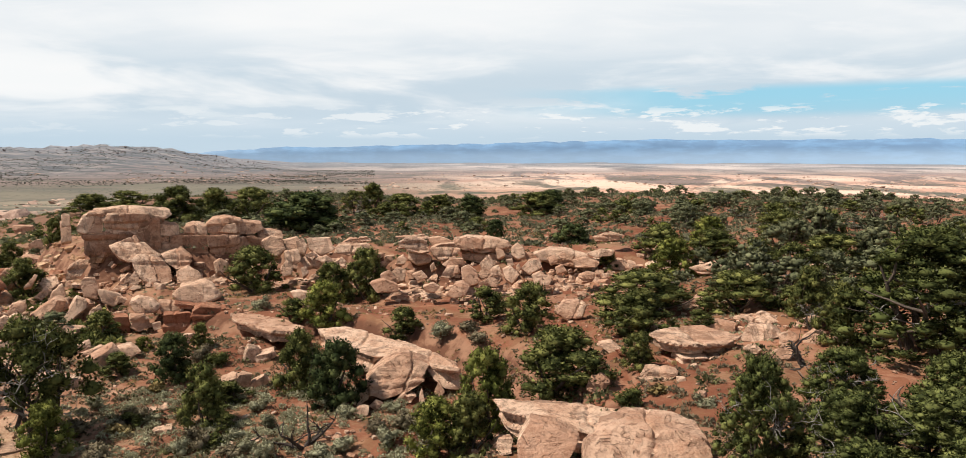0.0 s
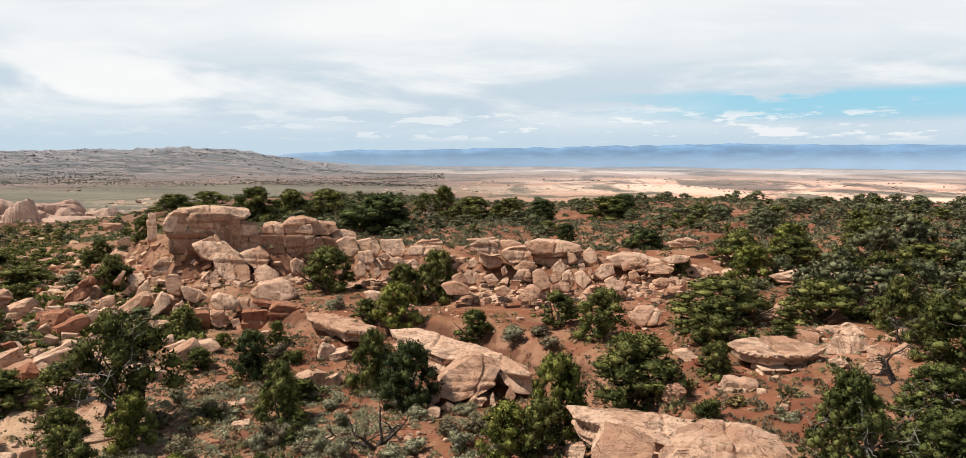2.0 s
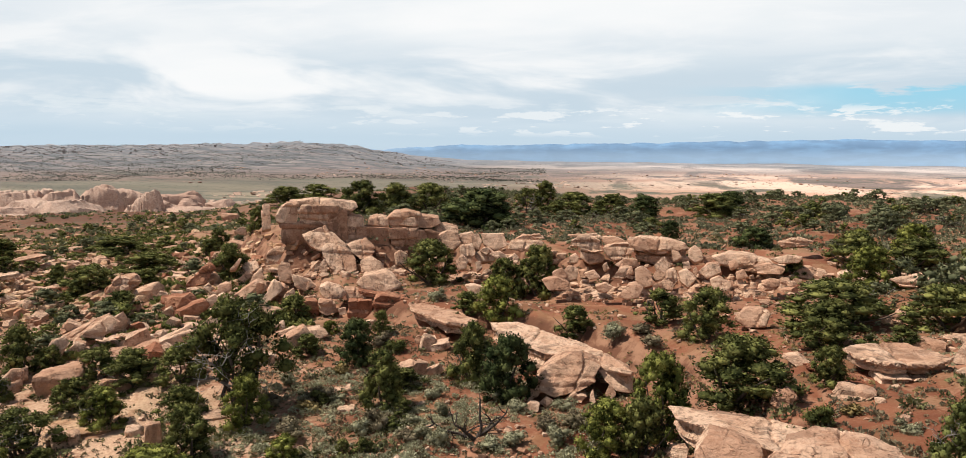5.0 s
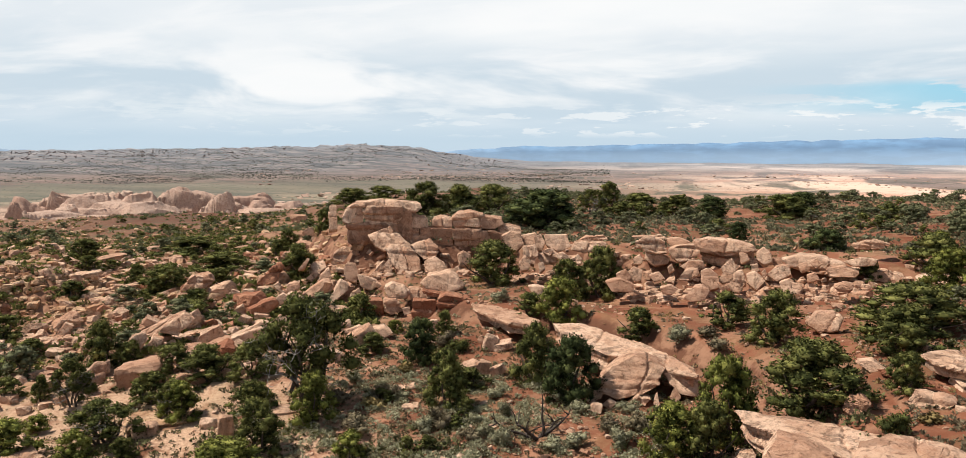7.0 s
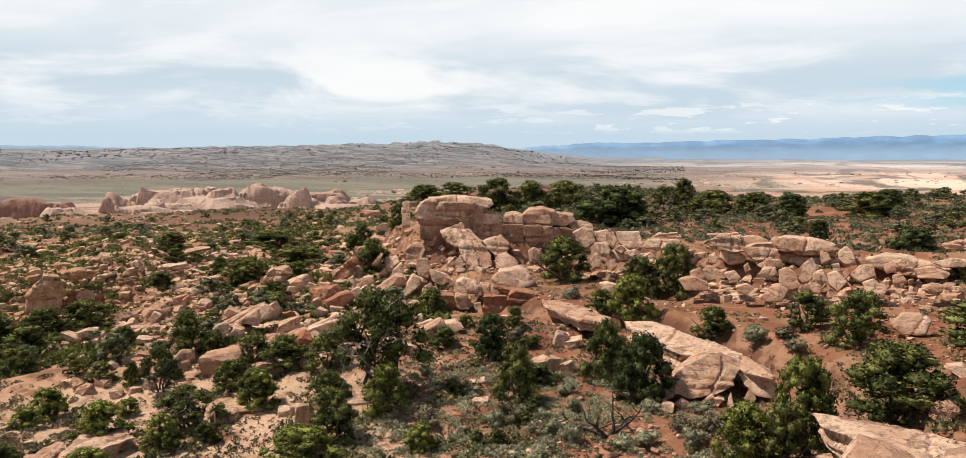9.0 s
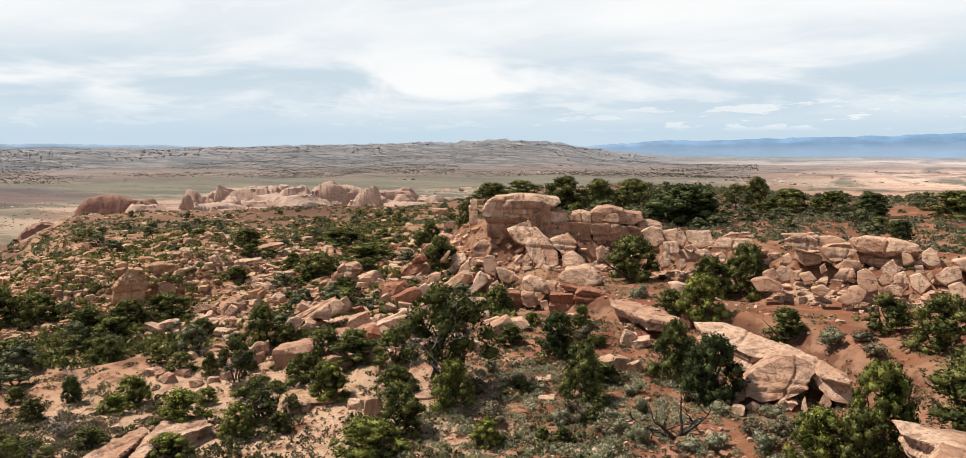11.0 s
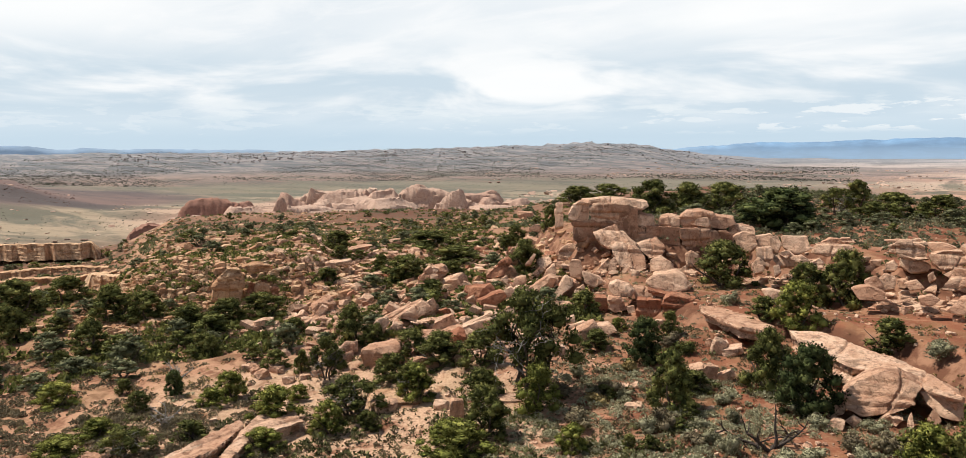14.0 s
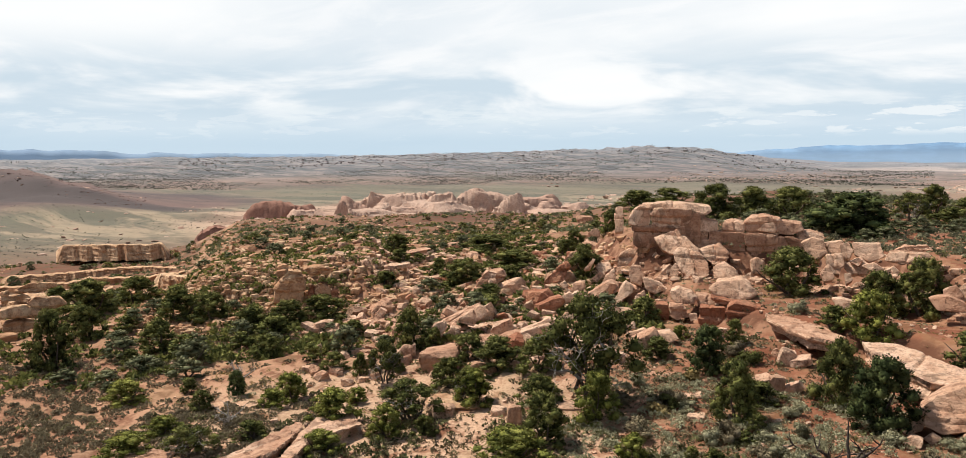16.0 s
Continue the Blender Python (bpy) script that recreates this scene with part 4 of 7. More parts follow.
hewn(-29.66, 63.74, 4.63, 24.6, 4.50, 0.6, ((-3.35, 0.30), (-2.80, 0.65), (-1.85, 0.80), (-0.30, 1.00), (1.30, 0.90), (3.25, 0.65), (3.35, 0.30), (2.85, -0.05), (1.60, 0.20), (0.20, 0.30), (-1.60, 0.40)), "rock")
hewn(-27.75, 64.93, 4.09, 23.0, 4.00, 0.2, ((-0.75, 0.75), (0.75, 0.80), (0.65, 0.20), (0.00, 0.00), (-0.45, 0.05)), "rock")
hewn(-28.01, 64.15, 1.13, 23.5, 3.00, 0.0, ((-0.85, 3.55), (0.85, 3.55), (0.90, 0.00), (-0.90, 0.00)), "dark")
hewn(-26.90, 64.83, 3.07, 22.3, 4.00, 0.15, ((-1.10, 0.95), (-0.15, 1.15), (1.05, 0.90), (1.10, 0.15), (0.40, 0.00), (-1.00, 0.05)), "rock")
hewn(-27.09, 64.68, 1.37, 22.6, 3.50, 0.0, ((-0.65, 1.85), (0.55, 1.80), (0.65, 0.20), (-0.25, 0.00), (-0.55, 0.55)), "dark")
hewn(-26.01, 64.98, 1.25, 21.6, 3.50, 0.0, ((-0.65, 1.95), (0.65, 2.00), (0.60, 0.10), (-0.50, 0.00)), "dark")
hewn(-24.83, 65.98, 3.01, 20.5, 4.00, 0.2, ((-0.85, 0.85), (0.00, 1.05), (0.90, 0.80), (0.85, 0.00), (-0.90, 0.00)), "rock")
hewn(-24.62, 65.38, 1.13, 20.4, 3.50, 0.0, ((-0.95, 2.00), (0.95, 2.00), (0.95, 0.00), (-0.75, 0.00)), "dark")
hewn(-22.60, 66.66, 2.89, 18.7, 4.50, 0.3, ((-1.40, 1.00), (-0.90, 1.50), (0.35, 1.60), (1.40, 1.40), (1.40, 0.10), (-1.05, 0.00), (-1.40, 0.30)), "rock")
hewn(-22.14, 66.48, 3.14, 18.1, 1.40, 0.3, ((-0.85, 0.15), (-0.20, 0.85), (0.60, 0.90), (0.85, 0.40), (0.70, 0.00)), "rock")
hewn(-20.45, 67.56, 2.91, 16.7, 4.00, 0.3, ((-1.05, 1.30), (0.10, 1.10), (0.80, 0.95), (1.05, 0.50), (0.10, 0.00), (-1.05, 0.10)), "rock")
hewn(-22.42, 65.89, 0.69, 18.6, 4.00, 0.0, ((-1.35, 2.35), (1.25, 2.30), (1.35, 0.20), (-0.15, 0.00), (-1.20, 0.25)), "dark")
hewn(-20.42, 66.93, 0.84, 16.7, 4.00, 0.05, ((-1.05, 2.05), (0.25, 2.05), (1.05, 1.80), (1.00, 1.10), (0.35, 0.10), (-1.05, 0.00)), "dark")
hewn(-19.12, 68.70, 2.26, 15.4, 4.00, 0.4, ((-1.10, 1.00), (0.15, 0.90), (1.10, 0.55), (1.05, 0.00), (-0.50, 0.00), (-1.10, 0.20)), "rock")
hewn(-28.02, 61.35, 1.43, 24.4, 2.20, 0.85, ((-1.80, 1.20), (-0.85, 1.75), (0.05, 2.00), (0.80, 1.20), (1.80, 0.35), (1.20, 0.05), (0.15, 0.30), (-0.45, 0.00), (-1.15, 0.35)), "rock")
hewn(-25.81, 59.16, -0.31, 23.4, 2.40, 0.85, ((-1.60, 2.05), (-0.90, 2.35), (0.05, 2.30), (0.70, 2.10), (1.55, 1.30), (1.60, 0.40), (0.70, 0.00), (-0.10, 0.00), (-0.90, 0.65), (-1.35, 1.45)), "rock")
hewn(-25.14, 62.07, 0.62, 21.7, 2.20, 0.85, ((-1.35, 1.00), (-0.25, 1.40), (0.45, 1.65), (1.20, 1.00), (1.35, 0.35), (0.90, 0.10), (0.00, 0.00), (-0.50, 0.35)), "rock")
hewn(-23.27, 60.51, -0.39, 20.9, 1.80, 0.85, ((-1.10, 1.05), (-0.20, 1.45), (0.65, 0.90), (1.10, 0.30), (0.60, 0.10), (-0.40, 0.00), (-1.00, 0.25)), "rock")
hewn(-20.00, 53.28, -0.50, 20.4, 2.60, 0.45, ((-1.80, 0.70), (-1.45, 1.15), (-0.85, 1.35), (0.50, 1.50), (1.20, 1.15), (1.80, 0.60), (1.50, 0.25), (0.70, 0.05), (-0.40, 0.00), (-1.35, 0.25)), "rock", worn=5, beds=0)
hewn(-19.83, 52.36, -0.78, 20.6, 2.00, 0.0, ((-1.35, 0.60), (-0.25, 0.40), (1.05, 0.45), (1.35, 0.05), (0.20, 0.00), (-1.10, 0.20)), "red")
hewn(-23.18, 51.91, -0.91, 23.9, 2.20, 0.5, ((-1.00, 0.85), (-0.45, 1.10), (0.65, 0.90), (1.00, 0.45), (0.70, 0.05), (-0.45, 0.00), (-0.85, 0.30)), "rock", worn=3)
hewn(-21.72, 52.85, -1.17, 22.2, 2.00, 0.5, ((-0.95, 0.90), (0.00, 0.80), (0.95, 0.35), (0.75, 0.05), (-0.45, 0.00), (-0.80, 0.25)), "rock", worn=3)
hewn(-18.23, 50.76, -1.50, 19.6, 2.20, 0.12, ((-1.30, 1.05), (-0.75, 1.35), (0.30, 1.20), (1.30, 1.05), (1.20, -0.05), (0.05, 0.05), (-1.25, 0.10)), "red", beds=3)
hewn(-22.79, 50.44, -1.84, 24.3, 1.60, 0.3, ((-0.70, 1.05), (0.20, 1.15), (0.80, 0.30), (-0.20, 0.00), (-0.80, 0.35)), "rock")
hewn(-21.80, 50.44, -1.76, 23.2, 0.70, 0.3, ((-0.35, 0.50), (0.25, 0.60), (0.35, 0.15), (-0.20, 0.00)), "rock")
hewn(-24.73, 50.65, -2.16, 25.8, 2.00, 0.1, ((-0.95, 1.25), (0.90, 1.25), (0.95, -0.05), (-0.65, 0.05)), "red")
hewn(-20.58, 50.77, -2.00, 21.8, 2.00, 0.0, ((-0.95, 1.35), (0.95, 1.40), (0.90, 0.05), (-0.80, 0.05)), "red")
plate(-13.92, 48.03, -0.55, 0.75, ((-3.20, 3.45), (-1.60, 2.90), (0.40, 1.15), (2.80, -1.60), (2.90, -2.80), (1.30, -2.80), (-0.40, -1.15), (-2.20, 0.85)), "rock", beds=2)
hewn(-21.52, 62.52, 0.09, 18.8, 1.20, 0.3, ((-0.60, 1.10), (-0.10, 1.40), (0.60, 1.00), (0.50, 0.15), (-0.40, 0.00)), "rock", worn=3)
hewn(-30.55, 58.91, -1.26, 27.3, 1.01, 0.45, ((-0.65, 1.40), (-0.40, 1.70), (0.40, 1.70), (0.65, 1.00), (0.50, 0.00), (-0.50, 0.30)), "rock")
hewn(-28.34, 57.78, -1.59, 26.0, 1.52, 0.45, ((-0.95, 1.35), (-0.35, 1.20), (0.65, 0.85), (0.95, 0.50), (0.15, 0.00), (-0.70, 0.40)), "rock")
hewn(-28.51, 59.92, -0.74, 25.2, 1.33, 0.45, ((-0.85, 0.05), (-0.05, 0.85), (0.50, 1.35), (0.85, 1.10), (0.70, 0.60), (-0.10, 0.10)), "rock")
hewn(-32.60, 57.81, -1.61, 29.3, 1.16, 0.45, ((-0.70, 0.05), (-0.30, 1.05), (0.50, 1.70), (0.70, 0.80), (0.15, 0.25)), "rock")
hewn(-30.94, 54.15, -1.96, 29.4, 1.91, 0.45, ((-1.20, 0.35), (0.25, 1.35), (1.00, 1.55), (1.20, 1.00), (0.45, 0.10), (-0.45, 0.05)), "rock")
hewn(-28.77, 53.07, -2.02, 28.3, 1.44, 0.45, ((-0.90, 0.15), (-0.25, 1.20), (0.30, 2.00), (0.90, 1.65), (0.85, 1.15), (0.05, 0.55), (-0.50, 0.05)), "rock")
hewn(-32.94, 62.50, -0.39, 27.6, 2.41, 0.45, ((-1.50, 0.05), (-1.25, 0.95), (-0.20, 1.70), (1.40, 1.55), (1.50, 1.25), (0.75, 0.75), (-0.30, 0.00)), "rock")
hewn(-30.12, 62.35, -0.16, 25.7, 1.58, 0.45, ((-1.00, 0.65), (-0.30, 1.35), (0.55, 1.45), (1.00, 1.10), (0.15, 0.35), (-0.75, 0.00)), "rock")
hewn(-27.14, 59.08, -0.50, 24.5, 0.67, 0.45, ((-0.40, 0.90), (0.10, 1.45), (0.40, 0.95), (0.25, 0.20), (-0.25, 0.00)), "rock")
hewn(-27.49, 53.73, -1.72, 27.0, 0.80, 0.45, ((-0.40, 0.70), (0.30, 1.05), (0.50, 0.65), (-0.50, 0.00)), "rock")
hewn(-38.25, 61.44, -0.78, 31.9, 1.64, 0.45, ((-1.05, 0.70), (-0.30, 1.50), (0.75, 1.55), (1.05, 0.75), (0.05, 0.00), (-0.75, 0.05)), "rock")
hewn(-32.77, 53.07, -1.33, 31.5, 0.99, 0.45, ((-0.60, 0.30), (-0.05, 0.85), (0.60, 0.90), (0.55, 0.35), (-0.35, 0.00)), "rock")
hewn(-41.41, 51.89, -2.07, 38.5, 1.87, 0.45, ((-1.15, 0.10), (-0.25, 1.60), (0.30, 1.95), (1.15, 1.75), (0.85, 0.85), (-0.20, 0.15)), "rock")
hewn(-34.22, 49.13, -2.33, 34.8, 1.74, 0.45, ((-1.10, 0.70), (-0.20, 1.55), (1.10, 1.40), (0.60, 0.60), (-0.45, 0.05)), "red")
hewn(-37.43, 57.22, -1.59, 33.0, 2.00, 0.45, ((-1.25, 0.20), (-0.05, 1.40), (0.90, 1.90), (1.25, 1.40), (0.55, 0.30), (-0.70, 0.05)), "red")
hewn(-32.66, 50.78, -1.99, 32.5, 1.47, 0.45, ((-0.90, 0.40), (0.50, 1.05), (0.90, 0.70), (-0.05, 0.00)), "rock")
hewn(-28.34, 41.54, -2.14, 34.1, 1.50, 0.45, ((-0.95, 0.35), (0.70, 1.10), (0.95, 0.70), (-0.30, 0.05)), "rock")
hewn(-35.00, 58.73, -0.31, 30.6, 0.87, 0.45, ((-0.55, 0.05), (0.30, 1.05), (0.55, 0.95), (-0.05, 0.10)), "rock")
hewn(-38.48, 53.18, -2.16, 35.7, 1.18, 0.45, ((-0.75, 0.05), (0.05, 0.80), (0.75, 0.60), (0.35, 0.00)), "rock")
hewn(-33.43, 40.34, -1.79, 39.4, 1.81, 0.45, ((-1.15, 0.30), (0.50, 1.35), (1.15, 0.95), (0.10, 0.00)), "rock")
hewn(-34.75, 54.19, -1.43, 32.5, 0.77, 0.45, ((-0.50, 0.50), (0.05, 0.80), (0.50, 0.40), (0.15, 0.00)), "rock")
hewn(-27.45, 49.18, -2.16, 29.2, 1.42, 0.45, ((-0.90, 0.85), (0.20, 0.90), (0.90, 0.35), (0.00, 0.00), (-0.80, 0.30)), "rock")
hewn(-20.64, 43.17, -1.93, 25.4, 1.55, 0.45, ((-1.00, 0.65), (0.45, 0.85), (1.00, 0.55), (0.05, 0.00), (-0.80, 0.25)), "rock")
hewn(-23.14, 44.73, -2.06, 27.1, 1.04, 0.45, ((-0.75, 0.30), (0.40, 0.60), (0.75, 0.40), (0.00, 0.00)), "rock")
hewn(-34.36, 59.10, -1.39, 30.0, 1.02, 0.45, ((-0.65, 0.35), (0.25, 1.05), (0.65, 0.75), (-0.05, 0.00)), "rock")
hewn(-30.36, 49.85, -1.87, 31.2, 0.92, 0.45, ((-0.55, 0.30), (0.20, 0.80), (0.55, 0.45), (-0.10, 0.00)), "rock")
hewn(-34.17, 62.64, 4.13, 28.5, 0.49, 0.45, ((-0.30, 1.05), (-0.05, 1.15), (0.30, 1.00), (0.30, 0.00), (-0.30, 0.00)), "rock")
hewn(-33.70, 61.71, 2.94, 28.5, 0.65, 0.45, ((-0.40, 1.15), (0.10, 1.25), (0.40, 1.15), (0.40, 0.10), (-0.40, 0.00)), "rock")
hewn(-16.59, 60.43, 1.93, 15.1, 1.52, 0.4, ((-0.95, 1.20), (-0.20, 1.60), (0.60, 1.40), (0.95, 0.60), (0.30, 0.00), (-0.40, 0.15)), "rock")
hewn(-15.30, 61.33, 2.16, 13.7, 1.34, 0.4, ((-0.85, 0.95), (0.35, 1.25), (0.85, 0.75), (0.50, 0.00), (-0.40, 0.10)), "rock")
hewn(-14.40, 60.70, 2.06, 13.2, 0.72, 0.4, ((-0.45, 1.10), (0.10, 1.30), (0.45, 0.65), (0.15, 0.00), (-0.45, 0.20)), "rock")
hewn(-13.18, 61.81, 1.86, 11.8, 1.76, 0.4, ((-1.10, 1.35), (0.80, 1.35), (1.10, 0.45), (0.10, 0.00), (-0.90, 0.50)), "rock")
hewn(-14.80, 59.19, 1.05, 13.8, 0.94, 0.4, ((-0.60, 1.45), (0.35, 1.60), (0.60, 0.90), (0.35, 0.00), (-0.45, 0.25)), "rock")
hewn(-14.98, 58.01, 0.73, 14.2, 0.89, 0.4, ((-0.55, 0.55), (0.00, 1.20), (0.55, 0.70), (0.35, 0.10), (-0.25, 0.00)), "rock")
hewn(-13.54, 60.05, 1.02, 12.4, 1.51, 0.4, ((-0.95, 0.70), (0.15, 1.25), (0.95, 0.70), (0.60, 0.00), (-0.40, 0.00)), "rock")
hewn(-10.41, 60.66, 2.03, 9.3, 1.53, 0.4, ((-1.45, 0.20), (-1.20, 0.75), (1.15, 0.85), (1.45, 0.70), (1.25, 0.20), (-0.30, 0.00)), "rock")
hewn(-10.42, 61.77, 2.60, 9.3, 1.31, 0.4, ((-1.40, 0.20), (-0.50, 0.60), (1.10, 0.75), (1.40, 0.40), (0.50, 0.05), (-1.00, 0.00)), "rock")
hewn(-13.67, 58.33, 0.58, 13.0, 0.58, 0.4, ((-0.35, 0.75), (0.10, 0.90), (0.35, 0.35), (-0.15, 0.00)), "rock")
hewn(-12.28, 59.19, 1.43, 11.4, 1.21, 0.4, ((-0.75, 0.45), (0.05, 0.70), (0.75, 0.35), (0.20, 0.00)), "rock")
hewn(-13.47, 59.50, 1.79, 12.5, 0.86, 0.4, ((-0.55, 0.35), (0.05, 0.65), (0.55, 0.40), (0.15, 0.00)), "rock")
hewn(-6.42, 61.19, 2.48, 5.8, 0.63, 0.4, ((-0.40, 0.55), (0.00, 0.70), (0.40, 0.45), (0.20, 0.00), (-0.40, 0.05)), "rock")
hewn(-11.89, 49.70, -0.16, 13.2, 1.29, 0.4, ((-0.80, 1.10), (-0.25, 1.20), (0.80, 0.95), (0.50, 0.00), (-0.25, 0.45)), "rock")
hewn(-6.12, 55.14, 0.69, 6.0, 0.90, 0.4, ((-0.55, 0.70), (-0.10, 1.20), (0.55, 0.95), (0.50, 0.20), (-0.30, 0.00)), "rock")
hewn(-4.50, 54.18, 1.04, 4.5, 0.98, 0.4, ((-0.60, 0.40), (0.15, 0.65), (0.60, 0.20), (-0.20, 0.00)), "rock")
hewn(-6.22, 58.44, 1.58, 5.8, 0.76, 0.4, ((-0.45, 0.45), (0.10, 0.75), (0.45, 0.35), (0.20, 0.00), (-0.35, 0.00)), "rock")
hewn(-11.03, 58.87, 1.07, 10.3, 0.97, 0.4, ((-0.60, 0.55), (0.10, 0.95), (0.60, 0.55), (-0.05, 0.00)), "rock")
hewn(-8.91, 56.99, 1.23, 8.6, 0.82, 0.4, ((-0.50, 0.55), (0.05, 0.80), (0.50, 0.45), (0.05, 0.00)), "rock")
hewn(-6.76, 53.96, 0.77, 6.8, 0.92, 0.4, ((-0.55, 0.65), (0.15, 1.00), (0.55, 0.50), (0.25, 0.00), (-0.40, 0.15)), "rock")
hewn(-6.90, 52.83, 0.43, 7.0, 1.45, 0.4, ((-1.00, 0.65), (0.05, 0.80), (1.00, 0.50), (1.00, 0.00), (-0.50, 0.00)), "rock")
hewn(-5.20, 59.64, 2.31, 4.8, 1.86, 0.4, ((-1.15, 0.95), (-0.75, 1.25), (0.00, 1.20), (0.90, 0.85), (1.15, 0.10), (0.25, 0.00), (-0.65, 0.20), (-1.00, 0.45)), "rock")
hewn(-4.92, 59.88, 1.36, 4.5, 1.55, 0.4, ((-0.95, 1.05), (-0.05, 0.95), (0.95, 0.55), (0.75, 0.20), (-0.25, 0.00), (-0.95, 0.45)), "rock")
hewn(-3.51, 60.86, 2.75, 3.0, 1.19, 0.4, ((-0.95, 0.65), (0.15, 0.65), (0.95, 0.35), (0.40, 0.00), (-0.60, 0.00)), "rock")
hewn(-2.92, 58.96, 1.85, 2.6, 1.89, 0.4, ((-1.20, 0.90), (-0.35, 1.20), (0.85, 1.30), (1.20, 0.90), (0.70, 0.15), (-0.40, 0.00), (-1.00, 0.40)), "rock")
hewn(0.02, 60.94, 2.15, -0.1, 2.17, 0.4, ((-2.25, 1.00), (-1.45, 1.25), (0.45, 1.15), (1.95, 0.85), (2.25, 0.50), (0.50, 0.10), (-0.25, 0.00), (-1.45, 0.30), (-2.10, 0.55)), "rock")
hewn(0.11, 61.49, 1.25, -0.6, 2.21, 0.4, ((-2.20, 1.25), (-0.30, 0.90), (1.00, 1.00), (2.15, 1.25), (2.20, 0.45), (-0.05, 0.00), (-1.60, 0.30)), "rock")
hewn(-2.23, 56.51, 1.52, 1.9, 1.30, 0.4, ((-0.90, 0.35), (-0.20, 0.75), (0.75, 0.70), (0.90, 0.25), (-0.20, 0.00)), "rock")
hewn(-2.44, 54.85, 1.05, 2.1, 1.26, 0.4, ((-0.80, 0.10), (-0.15, 0.85), (0.65, 0.85), (0.80, 0.40), (0.10, 0.00)), "rock")
hewn(-0.93, 54.34, 0.61, 0.7, 1.09, 0.4, ((-0.70, 1.25), (-0.10, 1.50), (0.50, 0.95), (0.70, 0.25), (0.05, 0.00), (-0.55, 0.30)), "rock")
hewn(0.04, 55.44, 0.95, -0.4, 0.76, 0.4, ((-0.50, 0.25), (0.00, 0.85), (0.50, 0.60), (0.40, 0.15), (-0.20, 0.00)), "rock")
hewn(0.30, 57.09, 1.38, -0.7, 0.86, 0.4, ((-0.55, 0.45), (0.15, 1.15), (0.55, 0.55), (0.35, 0.00), (-0.30, 0.05)), "rock")
hewn(1.02, 54.60, 0.77, -1.4, 0.70, 0.4, ((-0.45, 0.95), (0.00, 1.30), (0.45, 0.45), (0.15, 0.00), (-0.40, 0.45)), "rock")
hewn(1.97, 54.02, 0.77, -2.4, 1.02, 0.4, ((-0.65, 1.05), (-0.05, 1.30), (0.65, 0.70), (0.10, 0.00), (-0.45, 0.40)), "rock")
hewn(2.68, 58.11, 2.04, -3.0, 0.88, 0.4, ((-0.55, 0.80), (-0.05, 1.20), (0.45, 0.75), (0.55, 0.20), (-0.05, 0.00), (-0.50, 0.35)), "rock")
hewn(3.49, 55.31, 1.31, -4.0, 1.40, 0.4, ((-0.85, 0.40), (-0.25, 0.95), (0.65, 1.15), (0.85, 0.50), (-0.10, 0.00)), "rock")
hewn(2.03, 55.94, 1.74, -2.4, 0.64, 0.4, ((-0.40, 0.55), (0.15, 0.65), (0.40, 0.10), (-0.30, 0.00)), "rock")
hewn(0.68, 53.23, 0.73, -1.1, 0.77, 0.4, ((-0.50, 0.50), (-0.10, 0.90), (0.50, 0.35), (0.30, 0.00), (-0.35, 0.05)), "rock")
hewn(0.02, 52.97, 0.58, -0.4, 0.64, 0.4, ((-0.40, 0.40), (0.15, 0.80), (0.40, 0.40), (-0.20, 0.00)), "rock")
hewn(-1.74, 51.85, 0.21, 1.5, 1.35, 0.4, ((-0.85, 0.15), (-0.20, 0.95), (0.35, 1.05), (0.85, 0.75), (0.50, 0.15), (-0.25, 0.00)), "rock")
hewn(4.08, 52.78, 0.81, -4.8, 1.17, 0.4, ((-0.75, 0.75), (-0.15, 1.05), (0.75, 0.55), (0.50, 0.00), (-0.40, 0.00)), "rock")
hewn(6.29, 58.37, 1.16, -6.7, 2.61, 0.4, ((-2.50, 1.20), (-1.35, 1.55), (0.00, 1.45), (1.60, 1.05), (2.50, 0.65), (2.30, 0.10), (0.95, 0.10), (-0.50, 0.35), (-1.75, 0.60)), "rock")
hewn(7.69, 57.36, 1.45, -8.0, 1.43, 0.4, ((-1.10, 0.55), (0.05, 0.80), (1.10, 0.40), (0.85, 0.05), (-0.80, 0.00)), "rock")
hewn(5.65, 55.12, 1.33, -6.2, 0.74, 0.4, ((-0.45, 0.50), (0.10, 0.70), (0.45, 0.25), (-0.30, 0.00)), "rock")
hewn(7.18, 52.71, 1.11, -8.1, 0.91, 0.4, ((-0.55, 0.45), (-0.05, 0.75), (0.55, 0.60), (0.45, 0.10), (-0.35, 0.00)), "rock")
hewn(1.35, 58.72, 1.96, -1.6, 0.67, 0.4, ((-0.40, 0.80), (0.15, 0.70), (0.40, 0.30), (-0.20, 0.00)), "rock")
hewn(2.57, 55.37, 1.49, -3.0, 0.40, 0.4, ((-0.20, 0.35), (0.05, 0.60), (0.20, 0.25), (-0.05, 0.00)), "rock")
hewn(3.62, 58.61, 1.86, -3.8, 0.66, 0.4, ((-0.40, 0.50), (0.15, 0.70), (0.40, 0.30), (-0.20, 0.00)), "rock")
hewn(-3.69, 56.44, 1.30, 3.4, 0.51, 0.4, ((-0.30, 0.45), (0.05, 0.70), (0.30, 0.25), (-0.15, 0.00)), "rock")
